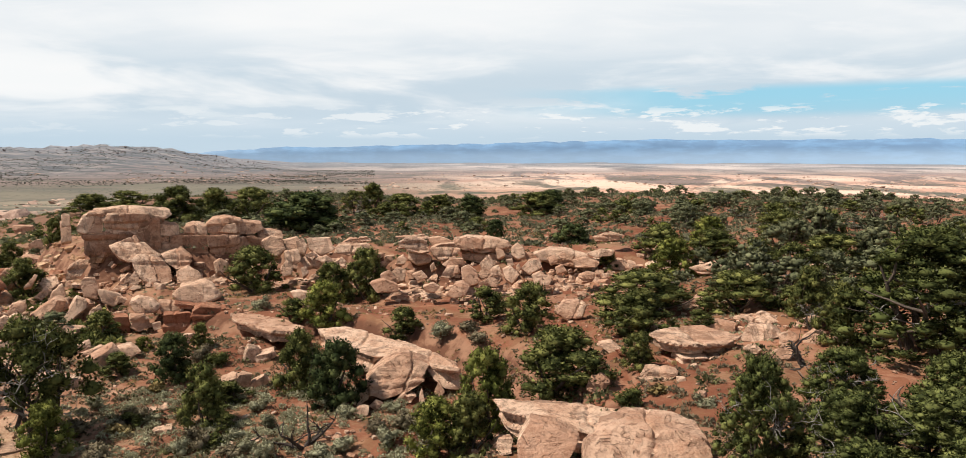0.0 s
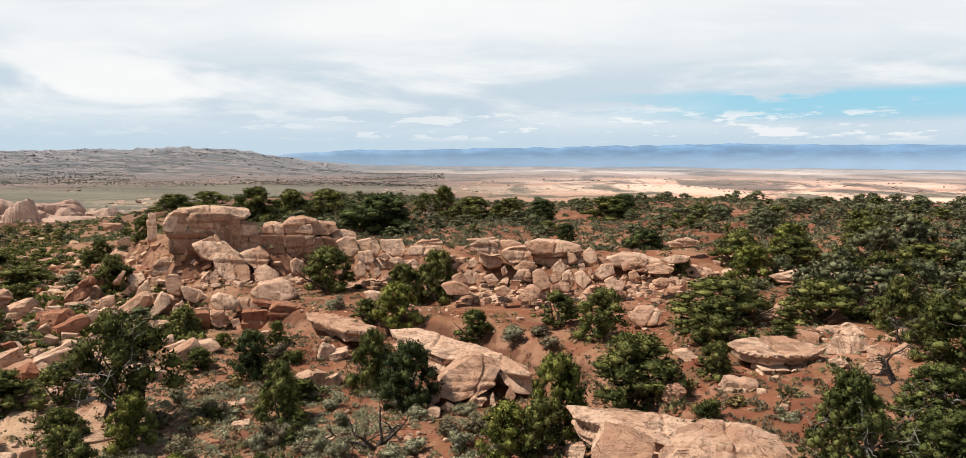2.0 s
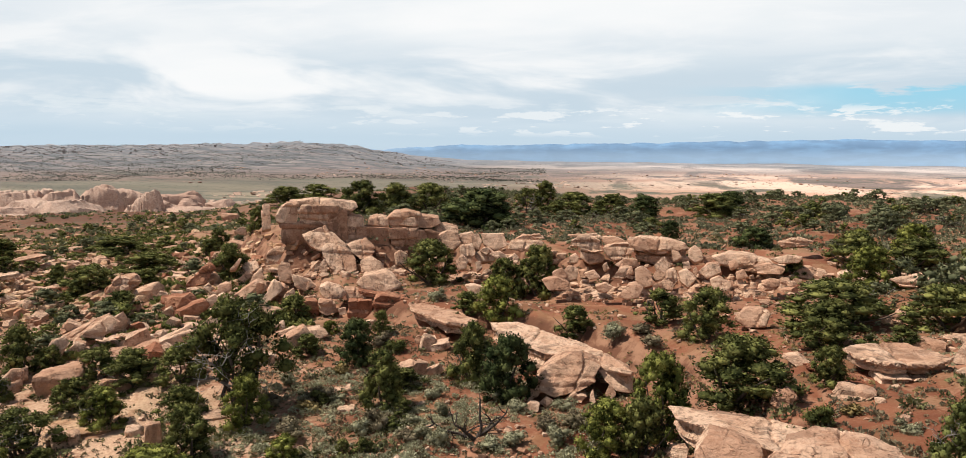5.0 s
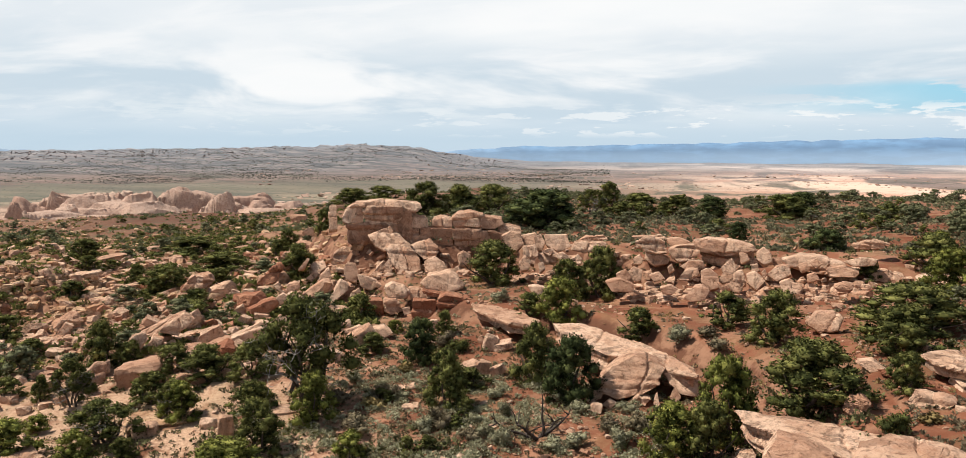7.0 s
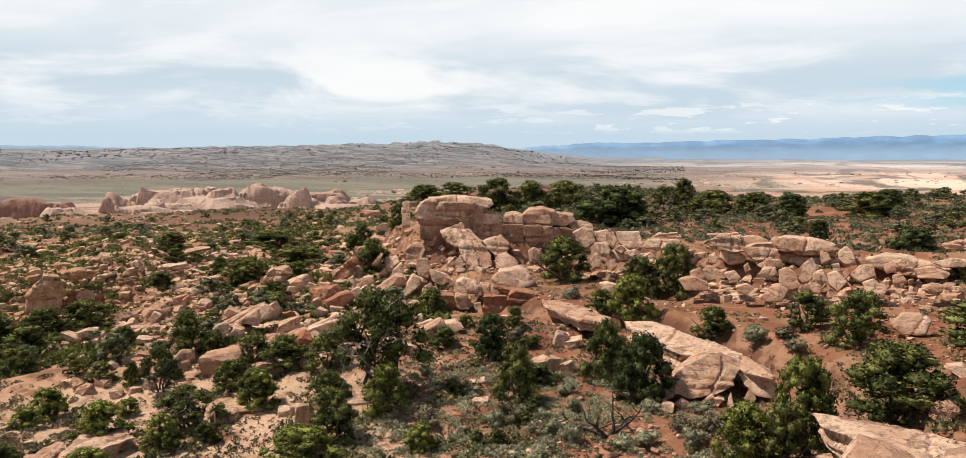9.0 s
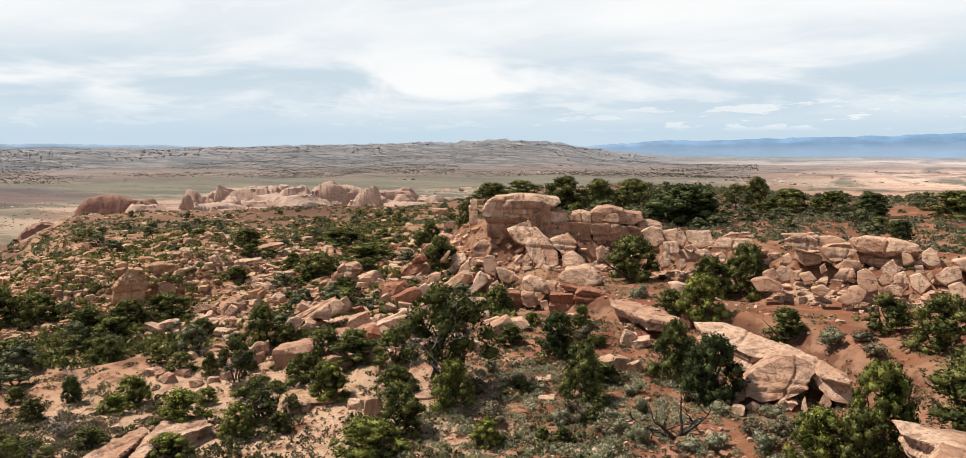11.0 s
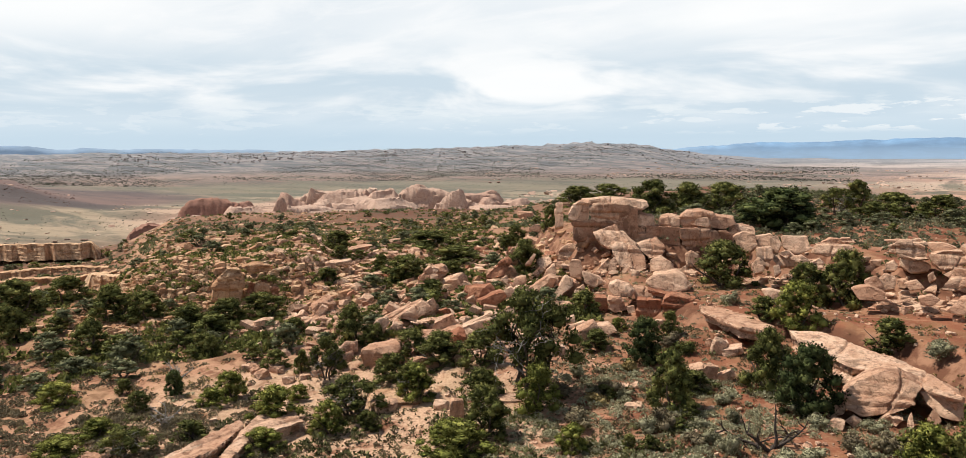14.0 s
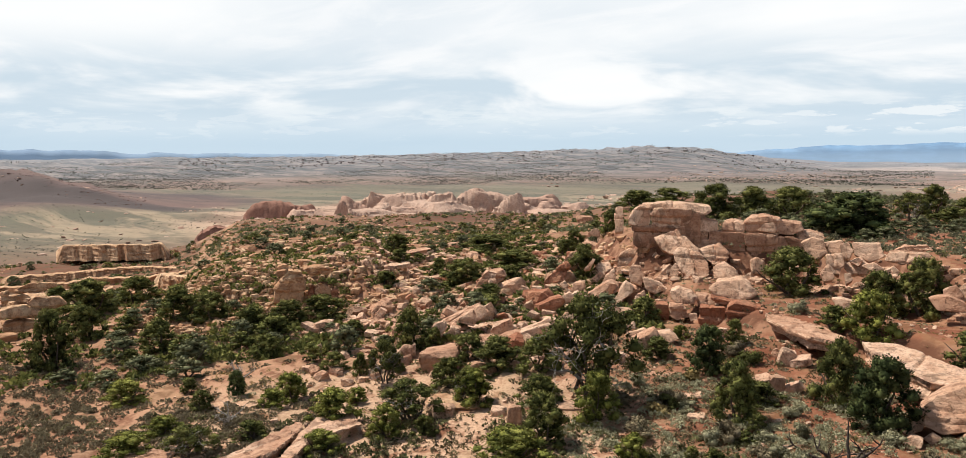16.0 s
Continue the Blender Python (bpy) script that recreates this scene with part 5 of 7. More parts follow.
hewn(8.88, 58.01, 2.26, -9.2, 0.95, 0.4, ((-1.10, 0.20), (0.00, 0.50), (1.10, 0.45), (0.90, 0.05), (-0.40, -0.05)), "rock")
hewn(10.18, 62.26, 2.97, -9.7, 1.41, 0.4, ((-1.35, 0.25), (0.25, 0.75), (1.35, 0.50), (1.00, 0.10), (-1.00, -0.05)), "rock")
hewn(-3.52, 52.04, 0.53, 3.6, 0.94, 0.4, ((-0.60, 0.40), (0.05, 0.65), (0.60, 0.40), (0.20, 0.00), (-0.40, 0.05)), "rock")
hewn(6.05, 57.56, 2.00, -6.4, 0.70, 0.4, ((-0.45, 0.40), (0.00, 0.70), (0.45, 0.35), (0.00, 0.00)), "rock")
hewn(5.30, 57.37, 1.73, -5.6, 0.64, 0.4, ((-0.40, 0.50), (0.10, 0.70), (0.40, 0.20), (-0.20, 0.00)), "rock")
plate(-14.88, 61.90, -0.70, 0.30, ((-2.80, -0.20), (-0.30, 2.65), (2.65, 0.95), (1.90, -1.95), (-1.40, -1.45)), "rock")
plate(-14.64, 59.76, -0.75, 0.25, ((-1.60, -0.50), (-0.30, 1.55), (1.55, 0.15), (0.35, -1.25)), "rock")
plate(-6.59, 41.80, -0.35, 0.95, ((-3.40, 3.40), (-1.80, 3.35), (-0.15, 2.35), (1.85, 0.60), (3.40, -2.25), (1.90, -3.15), (0.90, -3.35), (-0.50, -1.55), (-2.10, 0.55)), "rock", beds=2)
plate(-2.72, 39.12, -0.50, 0.70, ((-2.15, 3.90), (0.00, 1.25), (1.60, -2.25), (1.00, -2.15), (0.20, -1.50), (-0.65, 0.75)), "rock", beds=2)
hewn(-4.05, 36.05, -1.73, 6.1, 2.20, 0.75, ((-1.55, 0.90), (-1.05, 1.30), (0.00, 1.80), (0.60, 1.80), (1.60, 1.35), (1.40, 1.05), (1.10, 0.50), (0.30, 0.20), (-0.70, 0.00), (-1.40, 0.20), (-1.60, 0.60)), "rock", fine=0.15)
hewn(-1.92, 36.81, -1.59, 2.4, 1.80, 0.75, ((-0.85, 0.90), (0.05, 1.05), (0.75, 0.90), (0.85, 0.05), (0.05, 0.10), (-0.50, 0.45)), "rock", fine=0.15)
hewn(-5.91, 35.95, -2.08, 8.8, 0.86, 0.6, ((-0.55, 0.35), (-0.05, 0.80), (0.45, 0.95), (0.55, 0.75), (0.30, 0.20), (-0.20, 0.00)), "rock", fine=0.14)
hewn(-5.63, 34.32, -2.06, 8.8, 0.62, 0.6, ((-0.40, 0.20), (-0.05, 0.45), (0.40, 0.35), (0.35, 0.05), (-0.20, 0.00)), "rock", fine=0.14)
hewn(-2.92, 35.76, -2.05, 4.2, 0.40, 0.6, ((-0.15, 0.40), (0.00, 0.75), (0.15, 0.20), (-0.05, 0.00)), "rock", fine=0.14)
hewn(-3.76, 35.79, -1.93, 5.4, 0.87, 0.6, ((-0.65, 0.10), (-0.10, 0.50), (0.65, 0.30), (0.35, 0.00)), "rock", fine=0.14)
hewn(-5.06, 35.28, -2.08, 7.7, 0.56, 0.6, ((-0.35, 0.20), (0.00, 0.45), (0.35, 0.30), (0.00, 0.00)), "rock", fine=0.14)
hewn(-2.13, 36.54, -1.89, 2.9, 0.50, 0.6, ((-0.30, 0.25), (-0.05, 0.85), (0.30, 0.30), (0.00, 0.00)), "rock", fine=0.14)
hewn(-13.21, 43.05, -1.83, 16.7, 0.87, 0.6, ((-0.55, 0.35), (-0.15, 0.80), (0.45, 0.70), (0.55, 0.25), (-0.10, 0.00)), "rock", fine=0.14)
hewn(-14.13, 44.17, -1.79, 17.5, 0.47, 0.6, ((-0.30, 0.40), (0.10, 0.55), (0.30, 0.25), (-0.10, 0.00)), "rock", fine=0.14)
hewn(-13.22, 38.92, -2.05, 18.4, 1.00, 0.6, ((-0.75, 0.25), (0.25, 0.55), (0.75, 0.35), (-0.10, 0.00)), "rock", fine=0.14)
hewn(-7.04, 36.03, -2.09, 10.6, 0.48, 0.6, ((-0.30, 0.20), (0.05, 0.40), (0.30, 0.20), (-0.05, 0.00)), "rock", fine=0.14)
plate(4.18, 27.39, 0.45, 0.95, ((-3.90, 2.20), (-1.35, 2.10), (1.55, 0.90), (4.40, -0.30), (3.85, -2.25), (1.50, -0.95), (-0.40, -1.75), (-2.05, -0.55), (-3.60, 0.65)), "rock", beds=2)
hewn(2.08, 23.91, -0.17, -5.0, 1.60, 0.9, ((-1.05, 0.65), (-0.65, 1.15), (0.20, 1.10), (1.05, 0.80), (0.85, 0.45), (0.50, 0.00), (-0.95, -0.05)), "rock", fine=0.13)
hewn(4.83, 21.77, 0.72, -11.9, 2.00, 1.2, ((-1.90, 0.50), (-1.60, 0.75), (-0.80, 0.95), (0.50, 0.90), (1.80, 0.75), (1.90, 0.10), (-1.80, -0.10)), "rock", fine=0.13)
hewn(0.65, 28.08, -1.39, -1.4, 0.90, 0.6, ((-0.55, 0.05), (-0.15, 0.55), (0.55, 0.60), (0.45, 0.10), (-0.05, 0.00)), "rock", fine=0.14)
hewn(0.33, 29.41, -1.50, -0.7, 0.55, 0.6, ((-0.35, 0.00), (-0.05, 0.25), (0.35, 0.30), (0.15, 0.05)), "rock", fine=0.14)
plate(9.62, 34.80, 1.65, 0.42, ((-1.90, 0.35), (-0.60, 1.65), (1.10, 2.15), (2.25, -0.15), (1.25, -1.30), (-0.55, -1.75), (-1.55, -0.95)), "rock", beds=1)
plate(10.01, 33.97, 1.15, 0.35, ((-1.50, 0.50), (0.90, 1.40), (1.60, 0.30), (0.40, -1.00), (-1.40, -1.20)), "rock", beds=1)
plate(8.65, 33.66, 0.75, 0.25, ((-2.35, 1.90), (-0.10, 1.70), (1.95, -1.05), (1.05, -2.35), (-0.55, -0.25)), "red")
hewn(11.92, 37.83, 1.04, -17.4, 1.00, 0.7, ((-0.75, 0.25), (-0.30, 0.55), (0.75, 0.50), (0.65, 0.05), (-0.60, -0.05)), "rock")
hewn(12.94, 35.13, 1.26, -20.0, 1.31, 0.7, ((-1.00, 0.15), (-0.55, 0.65), (0.40, 0.70), (1.00, 0.35), (0.15, 0.00), (-0.80, -0.05)), "rock")
hewn(13.99, 39.35, 1.18, -19.6, 1.09, 0.7, ((-1.30, 0.15), (0.60, 0.60), (1.30, 0.30), (-0.60, -0.05)), "rock")
hewn(13.75, 33.86, 1.41, -22.0, 0.79, 0.7, ((-0.50, 0.40), (-0.05, 0.60), (0.50, 0.40), (0.10, 0.00), (-0.45, 0.00)), "rock")
hewn(14.91, 33.89, 1.47, -23.7, 0.92, 0.7, ((-0.55, 0.30), (0.05, 0.60), (0.55, 0.40), (0.20, 0.00), (-0.45, -0.05)), "rock")
hewn(12.58, 31.60, 1.35, -21.7, 0.77, 0.7, ((-0.50, 0.20), (-0.05, 0.55), (0.50, 0.40), (0.25, 0.05), (-0.30, -0.05)), "rock")
hewn(16.12, 37.05, 1.53, -23.5, 0.90, 0.7, ((-0.75, 0.20), (0.05, 0.45), (0.75, 0.35), (0.35, 0.05), (-0.60, -0.05)), "rock")
hewn(11.50, 32.05, 1.40, -19.8, 0.70, 0.7, ((-0.45, 0.30), (0.05, 0.45), (0.45, 0.25), (0.00, 0.00)), "rock")
hewn(8.79, 38.68, 0.85, -12.9, 0.61, 0.7, ((-0.55, 0.05), (-0.10, 0.35), (0.55, 0.35), (0.25, 0.00)), "rock")
hewn(6.00, 35.78, 0.55, -9.6, 0.90, 0.7, ((-0.65, 0.35), (0.05, 0.50), (0.65, 0.25), (0.05, 0.00)), "rock")
hewn(7.10, 30.56, 0.70, -13.1, 1.03, 0.6, ((-0.95, 0.15), (-0.55, 0.50), (0.45, 0.55), (0.95, 0.30), (0.55, 0.05), (-0.55, -0.05)), "rock", worn=4)
hewn(4.59, 30.17, 0.28, -8.6, 0.87, 0.6, ((-0.55, 0.25), (-0.25, 0.70), (0.15, 0.85), (0.55, 0.50), (0.25, 0.05), (-0.20, 0.00)), "rock", worn=4)
hewn(4.97, 42.97, 0.51, -6.7, 1.68, 0.6, ((-1.05, 0.50), (-0.55, 1.05), (0.50, 1.15), (1.05, 0.90), (0.75, 0.25), (-0.20, 0.00)), "rock", worn=4)
hewn(16.09, 51.54, 1.85, -17.5, 1.45, 0.7, ((-2.10, 0.35), (-0.40, 0.85), (1.60, 0.85), (2.10, 0.45), (0.85, 0.05), (-1.60, 0.00)), "rock")
hewn(13.55, 57.12, 1.19, -13.4, 1.62, 0.7, ((-1.30, 0.45), (-0.10, 0.90), (1.30, 0.45), (0.85, 0.05), (-0.75, 0.00)), "rock")
hewn(10.59, 58.02, 1.06, -10.3, 1.57, 0.7, ((-1.25, 0.50), (0.00, 0.85), (1.25, 0.55), (0.50, 0.00), (-1.00, 0.00)), "rock")
hewn(11.04, 68.40, 2.14, -9.3, 1.24, 0.7, ((-1.40, 0.40), (1.15, 0.70), (1.40, 0.25), (-0.75, 0.00)), "rock")
hewn(12.32, 44.10, 1.03, -15.7, 1.19, 0.7, ((-0.85, 0.20), (0.10, 0.65), (0.85, 0.60), (0.65, 0.10), (-0.60, -0.05)), "rock")
hewn(21.86, 50.35, 2.16, -23.6, 1.09, 0.7, ((-1.15, 0.25), (0.35, 0.60), (1.15, 0.35), (0.00, 0.00)), "rock")
hewn(14.18, 37.72, 1.45, -20.6, 0.90, 0.7, ((-0.60, 0.25), (0.15, 0.50), (0.60, 0.25), (-0.15, 0.00)), "rock")
hewn(-6.82, 74.13, 1.61, 5.3, 1.14, 0.7, ((-1.80, 0.40), (1.20, 0.65), (1.80, 0.20), (-1.20, 0.00)), "rock")
plate(-27.45, 21.98, -2.75, 0.60, ((-2.35, 1.90), (-1.10, 3.05), (0.55, 2.25), (0.55, 1.00), (0.45, -1.00), (1.70, -3.25), (1.20, -3.65), (-1.05, -0.25)), "rock", beds=3)
plate(-28.49, 19.75, -2.70, 0.60, ((-0.55, 0.35), (-1.30, 3.00), (-0.50, 2.65), (1.15, -0.45), (1.20, -2.35), (0.00, -3.25)), "rock", beds=3)
plate(-32.32, 16.30, -3.10, 0.50, ((-1.20, -0.35), (-1.05, 1.00), (0.50, 1.15), (1.50, -0.40), (0.25, -1.35)), "rock", beds=2)
hewn(-58.07, 20.23, 0.08, 70.7, 0.46, 0.35, ((-0.25, 0.80), (0.25, 0.95), (0.30, 0.15), (-0.30, 0.05)), "tan", worn=3, beds=1)
hewn(-57.38, 22.10, 0.66, 68.9, 1.07, 0.35, ((-1.35, 0.35), (-0.40, 0.70), (1.30, 0.60), (1.35, 0.30), (-0.05, 0.10), (-1.30, 0.10)), "tan", worn=3, beds=1)
hewn(-57.82, 20.93, 0.18, 70.1, 0.65, 0.35, ((-1.00, 0.35), (0.45, 0.45), (1.00, 0.20), (0.05, 0.05), (-1.00, 0.10)), "tan", worn=3, beds=1)
hewn(-57.18, 22.60, -0.53, 68.4, 1.49, 0.35, ((-1.15, 0.45), (-0.65, 0.80), (0.85, 0.60), (1.15, 0.20), (0.45, -0.05), (-0.95, 0.10)), "tan", worn=3, beds=1)
hewn(-57.69, 21.29, -1.06, 69.8, 1.43, 0.35, ((-1.45, 0.70), (0.00, 0.80), (1.45, 0.30), (0.70, 0.00), (-1.45, 0.15)), "tan", worn=3, beds=1)
hewn(-57.77, 21.07, -1.96, 70.1, 1.49, 0.35, ((-1.25, 0.60), (-0.15, 0.80), (1.30, 0.40), (0.15, -0.05), (-1.30, 0.10)), "tan", worn=3, beds=1)
hewn(-55.48, 41.75, -3.28, 52.8, 2.17, 0.1, ((-1.35, 0.45), (-1.10, 1.65), (-0.50, 2.40), (0.15, 2.80), (1.30, 2.50), (1.35, 1.20), (1.10, 0.05), (-0.50, 0.05)), "tan", worn=4, beds=3)
hewn(-55.16, 42.17, -0.94, 52.4, 1.57, 0.1, ((-1.20, 0.25), (-0.50, 0.90), (0.65, 0.80), (1.20, 0.25), (0.10, 0.00)), "tan", worn=4, beds=3)
hewn(-54.21, 43.30, -3.32, 51.2, 0.79, 0.1, ((-0.50, 1.25), (-0.15, 1.95), (0.45, 1.85), (0.50, 0.10), (-0.35, 0.00)), "red", worn=4, beds=3)
hewn(-53.64, 44.08, -3.27, 50.4, 0.86, 0.1, ((-0.55, 1.45), (0.00, 1.95), (0.55, 1.50), (0.50, 0.10), (-0.35, 0.00)), "tan", worn=4, beds=3)
hewn(-53.00, 44.84, -3.26, 49.5, 0.85, 0.1, ((-0.55, 0.95), (-0.05, 1.50), (0.50, 1.15), (0.55, 0.05), (-0.40, 0.00)), "red", worn=4, beds=3)
hewn(-53.91, 43.75, -0.48, 50.7, 1.42, 0.1, ((-1.35, 0.50), (0.00, 0.75), (1.35, 0.50), (1.10, -0.05), (-0.80, 0.05)), "tan", worn=4, beds=3)
hewn(-33.60, 36.65, -2.62, 42.1, 1.34, 0.3, ((-0.85, 0.00), (-0.65, 0.80), (0.00, 1.45), (0.70, 1.70), (0.85, 1.35), (0.40, 0.80), (-0.05, 0.10)), "rock", fine=0.15)
hewn(-33.47, 33.66, -2.74, 44.4, 0.99, 0.4, ((-0.60, 0.40), (-0.05, 0.80), (0.60, 0.75), (0.55, 0.25), (-0.05, 0.00)), "rock", worn=4)
hewn(-30.79, 37.35, -2.58, 39.0, 1.06, 0.45, ((-1.15, 0.45), (0.75, 0.60), (1.15, 0.25), (-0.45, 0.00)), "rock")
hewn(-30.40, 35.02, -2.57, 40.6, 1.08, 0.45, ((-0.75, 0.40), (0.20, 0.60), (0.75, 0.25), (-0.20, 0.00)), "rock")
hewn(-28.31, 41.31, -2.02, 33.9, 1.62, 0.45, ((-1.00, 0.50), (0.40, 1.15), (1.00, 1.00), (0.60, 0.40), (-0.60, 0.00)), "rock")
hewn(-42.54, 54.10, -2.10, 37.7, 2.32, 0.45, ((-1.45, 0.00), (-0.35, 1.30), (1.05, 1.70), (1.45, 1.05), (0.20, 0.10)), "rock")
hewn(-34.38, 39.31, -2.68, 40.8, 0.95, 0.45, ((-0.60, 0.30), (0.05, 0.85), (0.60, 0.65), (0.15, 0.00)), "rock")
hewn(-33.90, 48.74, -2.30, 34.4, 1.92, 0.45, ((-1.20, 0.35), (0.25, 1.35), (1.20, 1.25), (0.50, 0.35), (-0.50, 0.00)), "rock")
hewn(-29.78, 46.68, -2.45, 32.1, 1.42, 0.45, ((-0.90, 0.40), (0.45, 1.25), (0.90, 0.85), (-0.20, 0.00)), "rock")
hewn(-46.20, 44.47, -2.93, 45.8, 1.23, 0.45, ((-0.75, 0.50), (0.25, 0.95), (0.75, 0.45), (-0.25, 0.00)), "rock")
hewn(-43.30, 40.96, -2.98, 46.3, 1.15, 0.45, ((-0.70, 0.25), (0.15, 1.10), (0.70, 0.85), (-0.15, 0.00)), "rock")
rock(-13.32, 43.23, -1.50, 0.92, 0.73, 1.31, 17.1, 0, 20, "round", 6, "rock")
rock(-12.54, 43.30, -1.50, 1.23, 0.98, 0.61, 16.2, 0, -30, "shard", 7, "rock")
rock(-13.34, 38.89, -1.75, 1.25, 1.00, 0.63, 18.9, 0, -30, "shard", 7, "rock")
rock(-12.53, 39.08, -1.81, 0.81, 0.65, 1.08, 17.8, 0, 10, "shard", 8, "rock")
rock(-11.76, 39.39, -1.90, 1.07, 0.86, 0.54, 16.6, 0, -30, "shard", 9, "rock")
rock(-21.11, 42.08, -1.48, 1.85, 1.48, 1.49, 26.7, 0, -22, "slab", 6, "rock")
rock(-24.73, 46.26, -1.85, 1.28, 1.02, 0.66, 28.1, 0, -22, "slab", 7, "rock")
rock(-27.56, 51.04, -1.98, 1.70, 1.36, 0.85, 28.4, 0, 0, "slab", 8, "rock")
rock(-18.30, 46.51, -1.39, 0.78, 0.62, 0.88, 21.5, 0, 0, "round", 8, "rock")
rock(-15.65, 35.91, -2.21, 1.01, 0.81, 0.25, 23.6, 0, -14, "slab", 9, "rock")
rock(-14.35, 33.30, -2.29, 0.87, 0.69, 0.37, 23.3, 0, 0, "slab", 9, "rock")
rock(-32.80, 51.99, -1.61, 1.21, 0.97, 0.61, 32.3, 0, -30, "shard", 1, "rock")
rock(-31.67, 51.38, -1.77, 1.20, 0.96, 0.60, 31.7, 0, -30, "shard", 2, "rock")
rock(-41.91, 67.60, -1.18, 1.86, 1.48, 2.27, 31.8, 0, 0, "block", 3, "red")
rock(-40.02, 67.47, -1.28, 1.72, 1.38, 0.86, 30.7, 0, -40, "shard", 3, "rock")
rock(-53.03, 90.76, -1.04, 1.89, 1.51, 2.09, 30.3, 0, 0, "block", 4, "rock")
rock(-76.26, 126.81, -2.36, 3.17, 2.53, 1.51, 31.0, 0, 0, "slab", 5, "rock")
rock(-40.51, 74.18, 3.03, 0.99, 0.89, 1.25, 28.7, 0, 0, "round", 6, "rock")
rock(-40.42, 74.10, 3.91, 0.78, 0.70, 0.81, 28.6, 0, 0, "round", 7, "rock")
rock(-41.55, 75.84, 0.93, 0.85, 0.77, 1.48, 28.7, 0, 0, "round", 8, "rock")
rock(-35.01, 57.01, -1.62, 1.19, 0.95, 1.24, 31.6, 0, -10, "block", 8, "rock")
rock(-40.18, 54.44, -1.70, 2.35, 1.64, 1.47, 36.4, 0, -25, "shard", 2, "rock")
rock(-33.95, 49.46, -1.69, 2.28, 1.60, 2.08, 34.5, 0, -10, "shard", 3, "red")
rock(-32.70, 48.91, -1.73, 2.56, 1.79, 1.32, 33.8, 0, -25, "shard", 4, "red")
rock(-38.55, 59.33, -1.55, 2.94, 2.06, 1.36, 33.0, 0, -10, "shard", 5, "rock")
rock(-40.58, 65.44, -1.10, 1.83, 1.28, 2.32, 31.8, 0, -10, "block", 6, "red")
rock(-44.47, 74.87, -0.56, 2.37, 1.66, 1.70, 30.7, 0, -10, "block", 7, "rock")
rock(-45.34, 43.21, -2.36, 2.01, 1.61, 1.01, 46.4, 0, -30, "shard", 10, "rock")
rock(-30.69, 33.92, -2.39, 2.56, 2.05, 1.69, 42.2, 0, -6, "slab", 11, "rock")
rock(-36.91, 43.15, -2.21, 3.75, 2.62, 1.13, 40.5, 0, -22, "shard", 1, "rock", 4)
rock(-38.15, 43.76, -2.15, 1.69, 1.18, 0.85, 41.1, 0, 30, "shard", 2, "rock")
rock(-35.72, 44.18, -1.96, 2.44, 1.71, 1.22, 39.0, 0, -30, "shard", 3, "rock")
rock(-32.51, 52.11, -1.60, 2.13, 1.49, 1.06, 32.0, 0, -30, "shard", 4, "rock")
rock(-31.52, 54.90, -1.41, 2.82, 1.97, 1.41, 29.9, 0, -38, "shard", 5, "rock")
rock(-29.52, 55.38, -1.57, 2.44, 1.70, 1.22, 28.1, 0, -38, "shard", 6, "rock")
rock(-28.86, 41.89, -1.77, 2.58, 1.81, 1.03, 34.6, 0, -18, "slab", 7, "rock")
rock(-31.59, 41.28, -2.09, 1.83, 1.28, 1.44, 37.4, 0, -20, "shard", 8, "rock")
rock(-21.51, 28.86, -2.59, 0.76, 0.53, 1.34, 36.7, 0, 0, "block", 9, "rock")
rock(-22.73, 29.26, -2.64, 0.85, 0.59, 0.59, 37.8, 0, 0, "round", 10, "rock")
rock(-83.54, 33.11, -4.87, 3.30, 2.64, 1.23, 68.4, 0, 0, "slab", 9, "tan")
rock(-75.93, 27.49, -4.90, 3.82, 3.05, 0.49, 70.1, 0, 0, "ledge", 1, "tan", 4)
rock(-73.56, 29.03, -5.02, 3.67, 2.94, 0.44, 68.5, 0, 0, "ledge", 2, "tan", 4)
rock(-70.00, 24.33, -4.80, 1.73, 1.38, 0.79, 70.9, 0, 0, "ledge", 3, "tan")
rock(-69.01, 36.21, -4.22, 4.07, 2.85, 0.49, 62.3, 0, 0, "slab", 4, "tan", 4)
rock(-78.85, 41.56, -4.59, 2.06, 1.44, 0.64, 62.2, 0, 0, "slab", 5, "tan")
rock(-15.78, 35.92, -2.24, 1.25, 1.00, 0.31, 23.7, 0, 0, "slab", 7, "rock")
rock(-25.31, 28.07, -2.88, 1.23, 0.98, 0.79, 42.1, 0, 0, "slab", 8, "rock")
rock(-55.55, 52.78, -1.84, 3.07, 2.46, 0.37, 46.5, 0, -8, "slab", 9, "rock")
rock(-56.55, 56.49, -1.37, 2.83, 2.26, 0.51, 45.0, 0, -8, "slab", 1, "rock")
rock(-56.43, 66.03, -2.48, 2.94, 2.35, 0.35, 40.5, 0, -18, "slab", 2, "rock")
rock(-63.39, 66.96, -1.52, 2.97, 2.38, 0.70, 43.4, 0, -8, "slab", 3, "rock")
rock(-71.85, 66.74, -0.70, 2.08, 1.67, 0.95, 47.1, 0, -8, "block", 4, "rock")
rock(-70.65, 81.98, -2.72, 2.17, 1.74, 1.09, 40.8, 0, -8, "block", 5, "rock")
